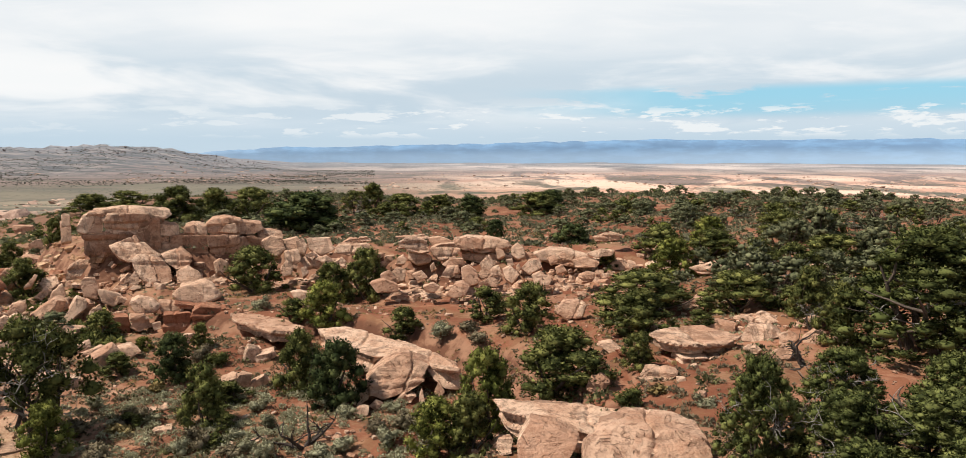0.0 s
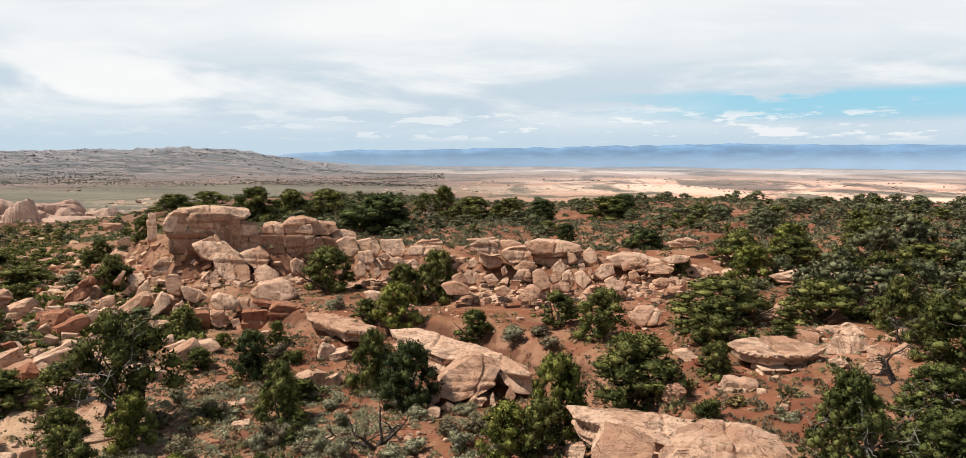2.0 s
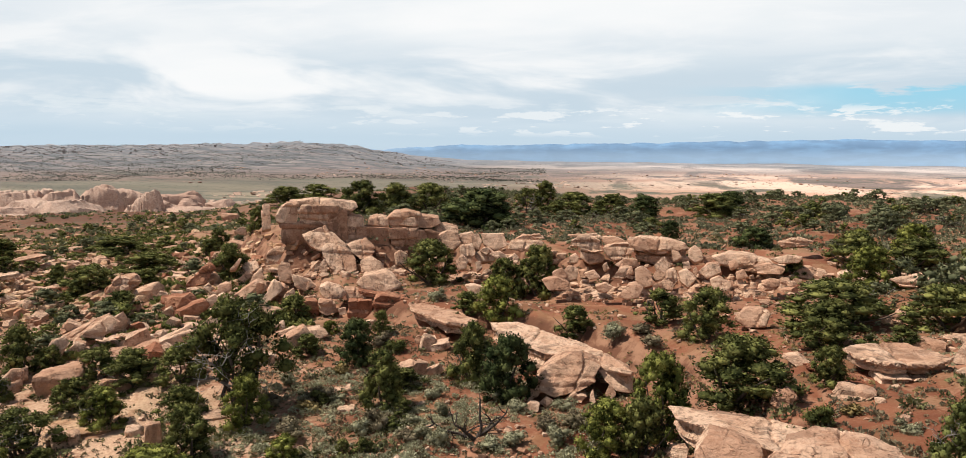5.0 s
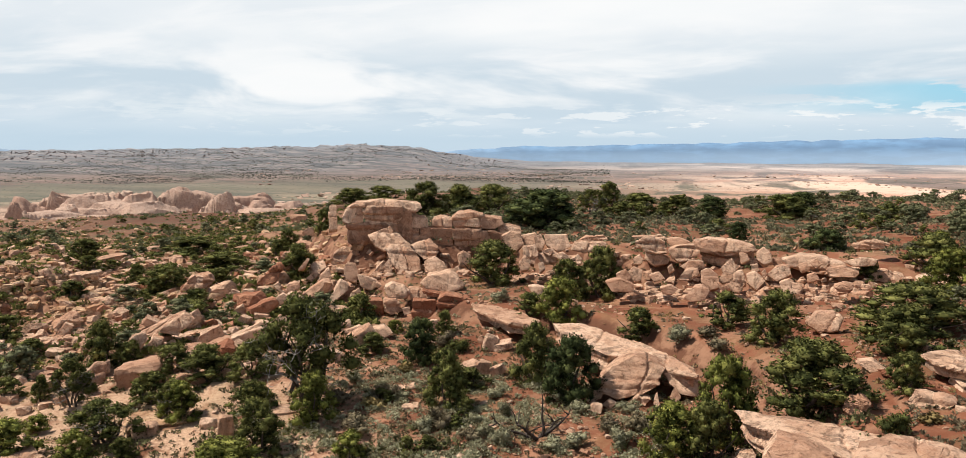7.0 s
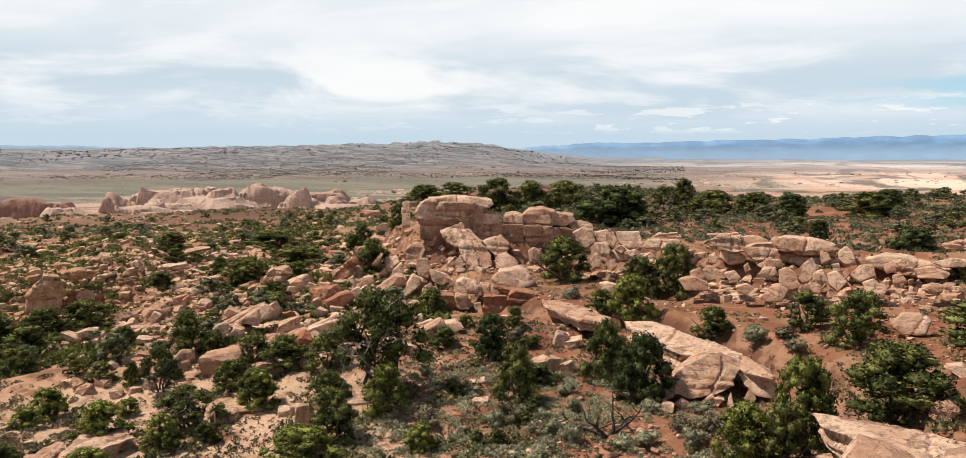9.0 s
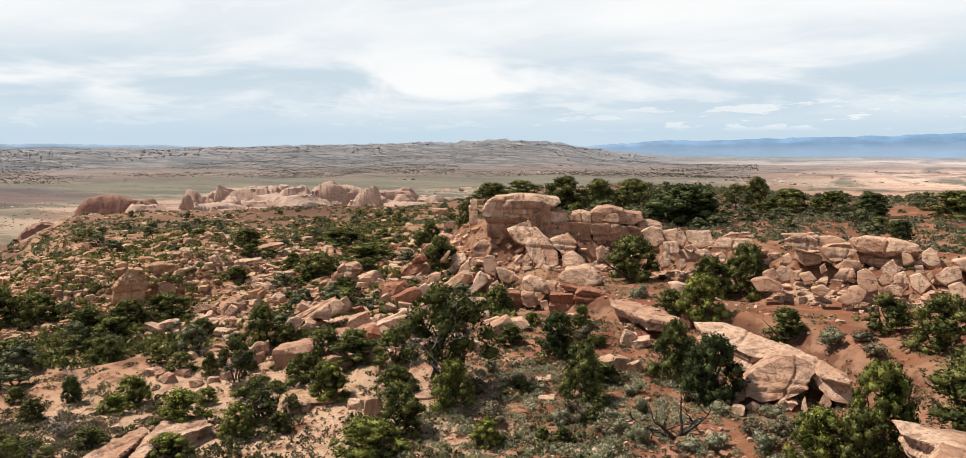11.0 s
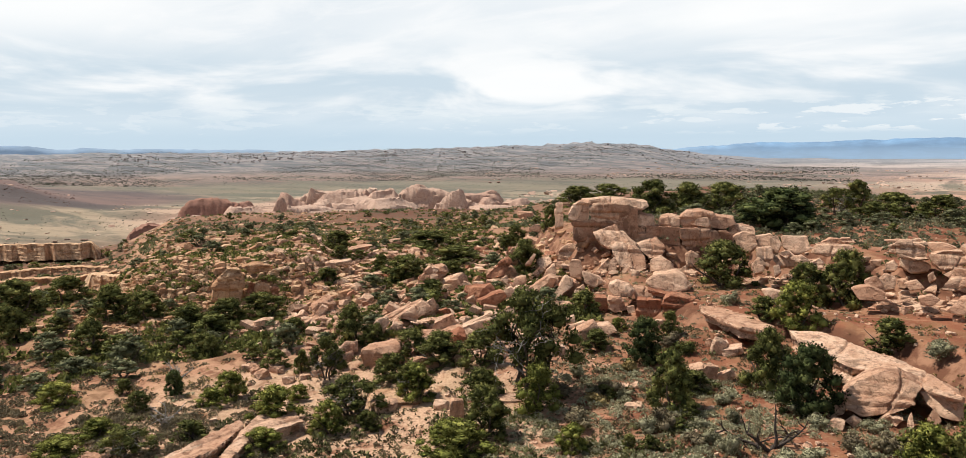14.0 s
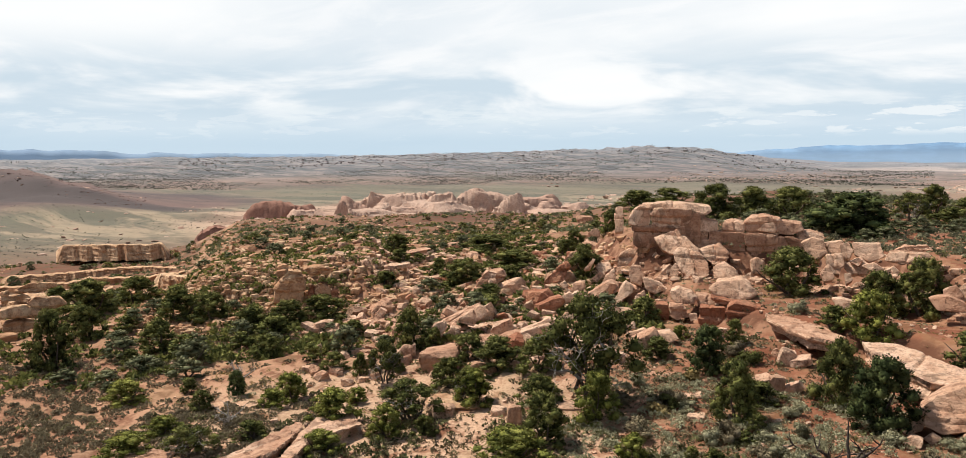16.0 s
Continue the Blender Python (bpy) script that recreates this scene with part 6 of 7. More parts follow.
rock(-25.74, 29.52, -2.92, 3.18, 2.54, 0.50, 41.1, 0, 0, "slab", 2, "tan", 4)
rock(-24.17, 31.41, -2.88, 2.26, 1.80, 0.27, 37.6, 0, 0, "slab", 5, "rock")
rock(-19.90, 28.58, -2.87, 1.42, 1.13, 0.53, 34.9, 0, 0, "slab", 7, "rock")
rock(-20.09, 31.84, -2.54, 1.82, 1.45, 0.33, 32.3, 0, 0, "slab", 8, "rock")
rock(-17.16, 32.70, -2.69, 1.74, 1.39, 0.21, 27.7, 0, 0, "slab", 10, "rock")
rock(-18.75, 38.69, -2.21, 1.99, 1.59, 0.24, 25.9, 0, 0, "slab", 11, "rock")
rock(-14.65, 32.66, -2.56, 2.73, 2.19, 0.33, 24.1, 0, 0, "slab", 1, "red", 4)

# ---- trees ----
tree(-17.82, 59.33, -0.70, 4.54, 3.60, "juniper", 1, 77)
tree(-8.60, 56.25, -0.75, 3.55, 3.88, "juniper", 2, 154)
tree(-11.08, 55.80, -0.85, 3.15, 2.97, "juniper", 3, 231)
tree(-9.96, 47.74, -0.87, 2.85, 2.97, "fresh", 0, 308)
tree(-12.23, 48.83, -0.71, 2.19, 1.49, "low", 1, 25)
tree(-4.70, 45.26, -0.99, 2.79, 1.90, "low", 2, 102)
tree(-7.04, 35.90, -2.23, 2.72, 3.40, "pinyon", 3, 179)
tree(-9.41, 38.47, -2.12, 2.47, 3.25, "juniper", 0, 256)
tree(-16.46, 39.96, -2.05, 2.06, 2.63, "pinyon", 1, 333)
tree(-16.78, 44.92, -1.73, 1.51, 1.76, "low", 2, 50)
tree(-12.79, 34.21, -2.41, 2.23, 2.91, "juniper", 3, 127)
tree(-12.44, 36.44, -2.13, 2.20, 1.12, "low", 0, 204)
tree(-18.31, 31.09, -2.77, 2.15, 2.49, "fresh", 1, 281)
tree(-20.11, 33.24, -2.63, 4.48, 5.48, "gnarled", 2, 358)
tree(-1.90, 29.33, -1.80, 2.26, 2.31, "fresh", 3, 75)
tree(0.11, 31.39, -1.61, 2.48, 3.54, "fresh", 0, 152)
tree(-0.58, 29.12, -1.65, 2.13, 2.44, "low", 1, 229)
tree(3.44, 32.42, -0.39, 4.36, 2.98, "juniper", 2, 306)
tree(2.58, 41.54, 0.18, 3.05, 2.80, "juniper", 3, 23)
tree(0.11, 45.15, 0.16, 2.75, 2.00, "low", 0, 100)
tree(9.18, 44.01, 0.69, 5.62, 2.69, "juniper", 1, 177)
tree(8.13, 38.74, 0.71, 3.53, 2.42, "juniper", 2, 254)
tree(6.74, 32.71, 0.72, 1.59, 1.61, "juniper", 3, 331)
tree(11.06, 38.76, 1.15, 1.65, 0.92, "low", 0, 48)
tree(14.41, 42.53, 1.18, 4.05, 2.38, "juniper", 1, 125)
tree(8.24, 70.79, 0.82, 3.67, 2.82, "pinyon", 2, 202)
tree(1.34, 83.17, 0.66, 2.28, 2.30, "pinyon", 3, 279)
tree(9.49, 58.87, 0.96, 1.95, 1.79, "juniper", 0, 356)
tree(14.12, 60.35, 1.53, 4.15, 2.89, "juniper", 1, 73)
tree(-42.05, 75.08, 0.72, 2.50, 3.10, "low", 2, 150)
tree(-47.95, 77.24, -1.68, 2.81, 2.81, "juniper", 3, 227)
tree(-37.22, 61.56, -1.85, 3.84, 3.51, "juniper", 0, 304)
tree(-25.16, 49.70, -2.14, 2.42, 1.89, "juniper", 1, 21)
tree(-19.94, 41.10, -2.11, 2.29, 1.34, "low", 2, 98)
tree(7.99, 21.39, 0.78, 2.55, 3.45, "great", 2, 175)
tree(10.08, 20.65, 0.74, 3.20, 2.75, "great", 0, 252)
tree(12.62, 20.02, 0.85, 3.90, 2.80, "great", 1, 329)
tree(9.10, 17.60, 0.50, 2.90, 2.70, "great", 1, 20)
tree(11.60, 17.20, 0.55, 3.20, 2.80, "great", 2, 140)
tree(14.40, 22.60, 1.00, 3.60, 3.00, "great", 0, 60)
tree(11.90, 24.80, 1.00, 3.00, 2.60, "great", 1, 200)
tree(16.02, 33.70, 1.51, 2.28, 2.79, "juniper", 2, 46)
tree(19.02, 32.10, 1.51, 7.60, 5.40, "great", 0, 123)
tree(19.25, 46.84, 1.72, 3.49, 2.87, "gnarled", 0, 200)
tree(16.00, 36.55, 1.41, 2.08, 1.96, "gnarled", 1, 277)
tree(16.83, 39.04, 1.47, 2.40, 2.80, "juniper", 2, 354)
tree(19.23, 53.21, 1.91, 2.92, 2.28, "juniper", 3, 71)
tree(24.23, 52.81, 1.97, 4.99, 2.52, "juniper", 0, 148)
tree(25.98, 66.88, 2.30, 4.30, 2.88, "juniper", 1, 225)
tree(18.32, 60.21, 1.84, 4.32, 2.24, "juniper", 2, 302)
tree(-36.12, 90.22, 2.08, 5.81, 4.25, "juniper", 3, 19)
tree(-32.11, 91.87, 1.93, 5.32, 4.10, "juniper", 0, 96)
tree(-28.80, 95.65, 2.07, 5.45, 3.88, "juniper", 1, 173)
tree(-19.12, 82.56, 1.14, 8.55, 4.88, "pinyon", 2, 250)
tree(-17.32, 105.51, 1.59, 4.38, 3.47, "gnarled", 3, 327)
tree(-17.41, 121.59, 1.00, 4.19, 4.52, "juniper", 0, 44)
tree(-11.60, 110.05, 1.23, 5.85, 3.20, "juniper", 1, 121)
tree(-6.85, 118.23, 0.57, 5.66, 3.24, "juniper", 2, 198)
tree(-1.74, 113.93, 0.91, 4.86, 2.94, "pinyon", 3, 275)
tree(7.61, 111.89, 1.07, 6.99, 3.41, "juniper", 0, 352)
tree(10.15, 115.79, 1.41, 4.16, 3.30, "pinyon", 1, 69)
tree(-84.59, 165.16, -2.84, 10.28, 4.45, "juniper", 2, 146)
tree(-78.02, 168.42, -2.01, 10.13, 4.15, "juniper", 3, 223)
tree(-27.10, 34.93, -2.67, 3.37, 2.07, "juniper", 0, 300)
tree(-24.41, 35.25, -2.35, 2.45, 2.15, "juniper", 1, 17)
tree(-21.93, 31.46, -2.78, 2.38, 1.62, "juniper", 2, 94)
tree(-19.04, 27.76, -2.98, 2.31, 2.37, "juniper", 3, 171)
tree(-24.77, 29.90, -2.87, 2.00, 1.88, "fresh", 0, 248)
tree(-19.14, 25.37, -3.29, 3.16, 1.74, "fresh", 1, 325)
tree(-14.65, 27.74, -2.94, 1.60, 1.40, "fresh", 2, 42)
tree(-29.31, 24.31, -3.37, 2.54, 1.89, "fresh", 3, 119)
tree(-34.55, 25.77, -3.52, 1.81, 1.60, "fresh", 0, 196)
tree(-33.85, 24.15, -3.37, 1.69, 1.08, "fresh", 1, 273)
tree(-26.60, 26.90, -3.25, 3.00, 2.10, "gnarled", 2, 350)
tree(-30.77, 27.28, -3.24, 1.26, 0.84, "fresh", 3, 67)
tree(-25.98, 24.69, -3.35, 1.67, 1.64, "fresh", 0, 144)
tree(-26.84, 21.55, -3.35, 1.86, 1.11, "fresh", 1, 221)
tree(-35.22, 36.03, -2.97, 2.46, 2.92, "juniper", 2, 298)
tree(-33.58, 36.39, -2.71, 1.73, 1.53, "juniper", 3, 15)
tree(-42.03, 37.13, -3.15, 2.03, 1.25, "juniper", 0, 92)
tree(-35.85, 30.12, -3.06, 1.65, 1.22, "juniper", 1, 169)
tree(-33.79, 30.33, -3.06, 1.03, 1.45, "juniper", 2, 246)
tree(-31.48, 30.10, -2.96, 2.14, 2.40, "gnarled", 3, 323)
tree(-43.23, 30.52, -3.57, 2.32, 1.67, "juniper", 0, 40)
tree(-50.57, 34.55, -3.58, 3.39, 2.13, "low", 1, 117)
tree(-48.41, 36.39, -3.14, 3.35, 2.11, "juniper", 2, 194)
tree(-47.69, 39.06, -3.03, 4.04, 2.11, "juniper", 3, 271)
tree(-43.82, 21.20, -4.38, 2.28, 1.50, "fresh", 0, 348)
tree(-53.51, 28.54, -4.25, 2.73, 2.41, "juniper", 1, 65)
tree(-62.35, 27.14, -4.42, 3.29, 2.80, "juniper", 2, 142)
tree(-55.62, 22.00, -4.60, 3.01, 4.28, "juniper", 3, 219)
tree(-73.30, 32.51, -4.60, 5.60, 3.30, "juniper", 0, 296)
tree(-75.40, 38.33, -4.69, 4.07, 2.76, "juniper", 1, 13)
tree(-61.38, 34.66, -4.13, 4.13, 3.16, "juniper", 2, 90)
tree(-58.19, 35.91, -3.94, 3.42, 2.52, "juniper", 3, 167)
tree(-37.49, 24.35, -3.45, 1.02, 1.49, "pinyon", 0, 244)
tree(-35.52, 18.89, -3.73, 2.01, 1.04, "fresh", 1, 321)
tree(-31.61, 17.89, -3.51, 2.20, 1.50, "gnarled", 2, 38)
tree(-33.97, 16.26, -3.80, 2.63, 1.36, "fresh", 3, 115)
tree(-31.11, 20.79, -3.53, 1.87, 1.04, "low", 0, 192)
tree(-41.14, 23.61, -3.81, 1.14, 0.95, "low", 1, 269)
tree(-25.30, 29.87, -2.87, 1.56, 1.82, "gnarled", 2, 346)
tree(-28.00, 31.66, -2.99, 2.24, 1.72, "low", 3, 63)
tree(-16.16, 33.96, -2.44, 1.34, 0.75, "low", 0, 140)
tree(-29.66, 35.29, -2.65, 2.42, 1.87, "juniper", 1, 217)
tree(-61.19, 77.33, -2.38, 8.42, 2.21, "low", 2, 294)
tree(-47.06, 55.73, -2.74, 4.70, 2.89, "juniper", 3, 11)
tree(-47.24, 64.22, -2.00, 6.14, 2.12, "juniper", 0, 88)
tree(-58.14, 51.05, -1.96, 3.31, 1.50, "low", 1, 165)
tree(-52.55, 50.68, -2.59, 3.13, 1.72, "low", 2, 242)
tree(-57.28, 57.59, -1.40, 2.78, 1.61, "low", 3, 319)
tree(-52.42, 58.22, -2.35, 2.35, 1.89, "low", 0, 36)
tree(-73.50, 65.78, -1.30, 2.52, 1.57, "low", 1, 113)
tree(-63.17, 63.09, -1.08, 3.81, 2.12, "low", 2, 190)
tree(-47.27, 74.47, -1.81, 3.02, 2.12, "low", 3, 267)
tree(-38.68, 49.03, -2.48, 3.77, 1.95, "low", 0, 344)
tree(-43.35, 58.38, -2.14, 2.50, 1.74, "low", 1, 61)
tree(-80.52, 32.83, -5.10, 3.73, 2.42, "low", 2, 138)
tree(-76.88, 28.34, -5.09, 2.82, 1.61, "low", 3, 215)

# ---- shrubs and dead wood ----
bush(5.45, 28.26, 0.48, 1.07, 0.90, "green", 2, 292)
bush(8.25, 27.64, 0.69, 0.96, 0.53, "sage", 0, 9)
bush(-5.61, 30.31, -2.22, 1.23, 0.90, "sage", 1, 86)
bush(-6.54, 29.83, -2.13, 1.16, 0.63, "sage", 2, 163)
bush(-10.65, 35.33, -2.18, 1.03, 0.84, "sage", 0, 240)
bush(-9.69, 33.27, -2.27, 0.91, 0.94, "sage", 1, 317)
bush(-10.83, 32.67, -2.49, 0.78, 0.59, "sage", 2, 34)
bush(-9.73, 30.71, -2.38, 1.07, 0.89, "sage", 0, 111)
bush(-3.97, 30.54, -1.89, 1.02, 0.90, "sage", 1, 188)
bush(-3.42, 31.51, -1.62, 1.01, 0.87, "scrub", 2, 265)
bush(-4.54, 31.49, -1.75, 1.20, 0.82, "scrub", 0, 342)
bush(-15.36, 34.66, -2.48, 1.13, 0.58, "sage", 1, 59)
bush(-12.69, 31.26, -2.60, 0.95, 0.87, "sage", 2, 136)
bush(-12.24, 31.80, -2.54, 1.28, 1.17, "scrub", 0, 213)
bush(-10.15, 30.23, -2.39, 1.21, 0.77, "scrub", 1, 290)
bush(-8.60, 29.47, -2.13, 0.99, 1.01, "sage", 2, 7)
bush(-7.19, 35.71, -2.19, 1.36, 0.86, "sage", 0, 84)
bush(-6.28, 34.31, -2.07, 1.14, 0.74, "sage", 1, 161)
bush(-4.30, 34.94, -2.05, 0.99, 0.66, "sage", 2, 238)
bush(-2.84, 31.42, -1.59, 0.89, 0.94, "scrub", 0, 315)
bush(-16.09, 34.51, -2.43, 1.41, 1.12, "scrub", 1, 32)
bush(-16.07, 32.95, -2.43, 1.02, 0.62, "grass", 2, 109)
bush(-18.71, 35.91, -2.26, 0.93, 0.95, "sage", 0, 186)
bush(-16.63, 38.17, -2.12, 1.15, 0.70, "grass", 1, 263)
bush(-16.17, 42.96, -1.84, 1.26, 1.14, "scrub", 2, 340)
bush(-14.95, 42.56, -1.94, 1.32, 0.97, "green", 0, 57)
bush(-2.26, 43.10, -0.44, 1.57, 1.14, "sage", 1, 134)
bush(-0.22, 40.89, -0.25, 1.30, 0.85, "scrub", 2, 211)
bush(-15.08, 51.57, -0.55, 1.45, 1.10, "sage", 0, 288)
bush(-13.48, 48.66, -1.37, 1.37, 0.83, "sage", 1, 5)
bush(-5.11, 65.32, -0.14, 1.46, 1.06, "sage", 2, 82)
bush(-3.47, 32.30, -1.64, 0.85, 0.69, "scrub", 0, 159)
bush(-0.84, 42.79, -0.01, 1.55, 0.78, "scrub", 1, 236)
bush(6.85, 29.60, 0.58, 0.84, 0.38, "grass", 2, 313)
bush(-18.26, 33.21, -2.52, 1.41, 0.96, "scrub", 0, 30)
bush(-16.07, 30.75, -2.60, 1.63, 0.83, "scrub", 1, 107)
snag(-7.35, 30.67, -2.02, 2.03, 5, M_CHAR, "dark bare dead shrub on red soil")
snag(0.19, 39.65, -0.84, 1.11, 6, M_CHAR, "dark bare dead shrub on red soil")
snag(13.07, 30.58, 1.38, 1.76, 7, M_CHAR, "dark bare dead shrub on red soil")
snag(-34.25, 21.75, -3.52, 1.40, 8, M_DEAD, "bare grey dead shrub on rocky soil")
snag(-39.86, 26.19, -3.32, 1.18, 9, M_DEAD, "bare grey dead shrub on rocky soil")

# ---- what grows and lies scattered ----
TAKEN = [(ob.location.x, ob.location.y, max(ob.scale.x, ob.scale.y) * (1.0 if ob.get("category") == "rock" else 0.5)) for ob in scene.objects if ob.parent is None and ob.get("category") in ("rock", "tree")]
TAKEN = [t for t in TAKEN if t[2] > 1e-6] + FOOTPRINTS
TAKEN_XY, TAKEN_R = np.array([t[:2] for t in TAKEN]), np.array([t[2] for t in TAKEN])


def is_free(x, y, gap=0.3):
    return bool((np.hypot(TAKEN_XY[:, 0] - x, TAKEN_XY[:, 1] - y) > TAKEN_R * 0.8 + gap).all())


def spots(seed, count, a0, a1, r0, r1, chance, gap=0.3):
    """Places between two bearings and two distances, even over the view, thinned by chance(x, y)."""
    dice, made, tries = random.Random(seed), [], 0
    while len(made) < count and tries < count * 60:
        tries += 1
        a, r = radians(dice.uniform(a0, a1)), math.exp(dice.uniform(math.log(r0), math.log(r1)))
        x, y = -math.sin(a) * r, math.cos(a) * r
        if dice.random() < chance(x, y) and is_free(x, y, gap):
            made.append((x, y, ground_at(x, y), dice))
    return made


def grove(x, y):
    return float(np.clip(0.35 + 1.1 * fbm(np.float64(x * 0.05), np.float64(y * 0.05), 31, 2), 0, 1))


# juniper woodland on the bench behind the outcrop
for x, y, z, dice in spots(41, 340, -36, 27, 80, 210, lambda x, y: (0.4 + 0.6 * grove(x, y)) * (rim_distance(x, y) > 4), 0.5):
    w = dice.uniform(1.4, 3.4)
    tree(x, y, z - 0.1, w, w * dice.uniform(0.5, 0.78), dice.choice(("bench", "bench", "bench", "bench_dark", "bench_bare", "bench")), dice.randint(0, 3), dice.uniform(0, 360))
# nearer, on the right-hand rise
for x, y, z, dice in spots(42, 60, -38, -13, 44, 90, lambda x, y: 0.3 + grove(x, y), 0.6):
    w = dice.uniform(1.6, 3.4)
    tree(x, y, z - 0.1, w, w * dice.uniform(0.7, 1.0), dice.choice(("bench", "bench", "bench_dark", "bench_bare", "fresh")), dice.randint(0, 3), dice.uniform(0, 360))
# small junipers down the left-hand slope
for x, y, z, dice in spots(43, 190, 24, 74, 50, 230, lambda x, y: (0.3 + 0.7 * grove(x, y)) * (rim_distance(x, y) < -3), 0.4):
    w = dice.uniform(1.2, 2.8)
    tree(x, y, z - 0.1, w, w * dice.uniform(0.5, 0.8), dice.choice(("slope", "slope", "bench_dark")), dice.randint(0, 3), dice.uniform(0, 360))

# young junipers and bushes over the near left-hand ground
for x, y, z, dice in spots(47, 16, 18, 64, 30, 58, lambda x, y: (0.25 + 0.75 * grove(x + 40, y)) * (rim_distance(x, y) < -2), 0.2):
    w = dice.uniform(0.7, 1.7)
    tree(x, y, z - 0.05, w, w * dice.uniform(0.55, 0.95), dice.choice(("juniper", "fresh", "low", "low")), dice.randint(0, 3), dice.uniform(0, 360))

# loose blocks on the left-hand slope and along the foot of the wall
for x, y, z, dice in spots(44, 90, 22, 46, 46, 90, lambda x, y: 0.9 if rim_distance(x, y) < -1 and math.hypot(x + 19, y - 48) > 11 else 0.0, 0.0):
    w = dice.uniform(0.7, 1.9)
    h = w * dice.uniform(0.35, 0.75)
    rock(x, y, z + h * 0.2, w, w * dice.uniform(0.6, 1.0), h, dice.uniform(0, 360), dice.uniform(-20, 20), dice.uniform(-30, 30), dice.choice(("shard", "block", "slab")), dice.randint(0, 11), dice.choice(("rock", "rock", "red")), 3, name="slope_rock")


# broken tan ledges of the low cliff beyond the hollow
for x, y, z, dice in spots(46, 80, 42, 62, 68, 88, lambda x, y: 0.9, -1.0):
    w = dice.uniform(0.5, 1.35)
    h = w * dice.uniform(0.45, 0.8)
    rock(x, y, z + h * 0.15, w, w * dice.uniform(0.6, 0.9), h, math.degrees(math.atan2(-x, y)) + dice.uniform(-25, 25), 0, dice.uniform(-6, 6), dice.choice(("ledge", "ledge", "block", "round")), dice.randint(0, 11), "tan", 2, "tan bedded sandstone block of the low cliff", "cliff_rock")


# -- what nobody could count: one mesh each
def many(name, label, category, seed, count, a0, a1, r0, r1, chance, make, mat, smooth=False):
    rng = np.random.default_rng(seed)
    tries = count * 6
    a, r = np.radians(rng.uniform(a0, a1, tries)), np.exp(rng.uniform(math.log(r0), math.log(r1), tries))
    x, y = -np.sin(a) * r, np.cos(a) * r
    keep = np.flatnonzero(rng.random(tries) < chance(x, y))[:count]
    x, y = x[keep], y[keep]
    z = height(x, y)
    verts, faces = make(rng, x, y, z)
    me = raw_mesh(name, verts, faces, smooth)
    me.materials.append(mat)
    return tagged(new(name, me), label, category, kind="stuff")


def tufts(low, high, sprays, tall=0.7, leaf=(0.16, 0.34)):
    """Little round shrubs, each of a few leaf sprays."""
    def make(rng, x, y, z):
        n = len(x)
        size = rng.uniform(low, high, n)
        d = rng.normal(size=(n, sprays, 3))
        d /= np.linalg.norm(d, axis=2, keepdims=True)
        d[:, :, 2] = np.abs(d[:, :, 2])
        mid = d * (size[:, None, None] * np.array((0.42, 0.42, 0.42 * tall))) * rng.uniform(0.6, 1.0, (n, sprays, 1))
        mid = mid + np.stack([x, y, z], -1)[:, None, :]
        a = d + rng.normal(size=d.shape) * 0.6
        a /= np.linalg.norm(a, axis=2, keepdims=True)
        b = np.cross(a, rng.normal(size=d.shape))
        b /= np.linalg.norm(b, axis=2, keepdims=True) + 1e-9
        s = (size[:, None] * rng.uniform(leaf[0], leaf[1], (n, sprays)))[:, :, None]
        verts = np.stack([mid - a * s * 0.5 - b * s * 0.75, mid - a * s * 0.5 + b * s * 0.75, mid + a * s * 1.1], 2).reshape(-1, 3)
        return verts, np.arange(len(verts)).reshape(-1, 3)
    return make


def pebbles(low, high, tall=0.6):
    """Broken stones, each a small chipped block."""
    shapes = [rock_shape(500 + i, "shard" if i % 2 else "block", 2.0, 0.0) for i in range(8)]

    def make(rng, x, y, z):
        verts, faces, base = [], [], 0
        group = rng.integers(0, 8, len(x))
        for k, (bv, bf) in enumerate(shapes):
            m = np.flatnonzero(group == k)
            n = len(m)
            size = (rng.uniform(low, high, (n, 1, 1)) * rng.uniform(0.4, 1.0, (n, 1, 1))) * rng.uniform(0.7, 1.2, (n, 1, 3)) * np.array((1, 1, tall))
            turn, lean = rng.uniform(0, 6.283, n), rng.normal(0, 0.3, n)
            c, s, cl, sl = np.cos(turn)[:, None], np.sin(turn)[:, None], np.cos(lean)[:, None], np.sin(lean)[:, None]
            p = bv[None] * size * 0.5
            px, pz = p[:, :, 0] * cl - p[:, :, 2] * sl, p[:, :, 0] * sl + p[:, :, 2] * cl
            p = np.stack([px * c - p[:, :, 1] * s, px * s + p[:, :, 1] * c, pz + size[:, :, 2] * 0.2], -1)
            verts.append((p + np.stack([x[m], y[m], z[m]], -1)[:, None, :]).reshape(-1, 3))
            faces.append((bf[None] + (np.arange(n) * len(bv))[:, None, None]).reshape(-1, 3) + base)
            base += n * len(bv)
        return np.concatenate(verts), np.concatenate(faces)
    return make


def patchy(seed, scale, low, high):
    return lambda x, y: ramp(fbm(x * scale, y * scale, seed, 3), low, high)


many("scrub_cover", "low brown and grey desert scrub scattered over red soil", "scrub", 51, 5600, -36, 74, 24, 130, lambda x, y: 0.22 + 0.9 * patchy(61, 0.12, -0.2, 0.5)(x, y), tufts(0.2, 0.65, 18, 0.7, (0.09, 0.20)), M_SCRUB)
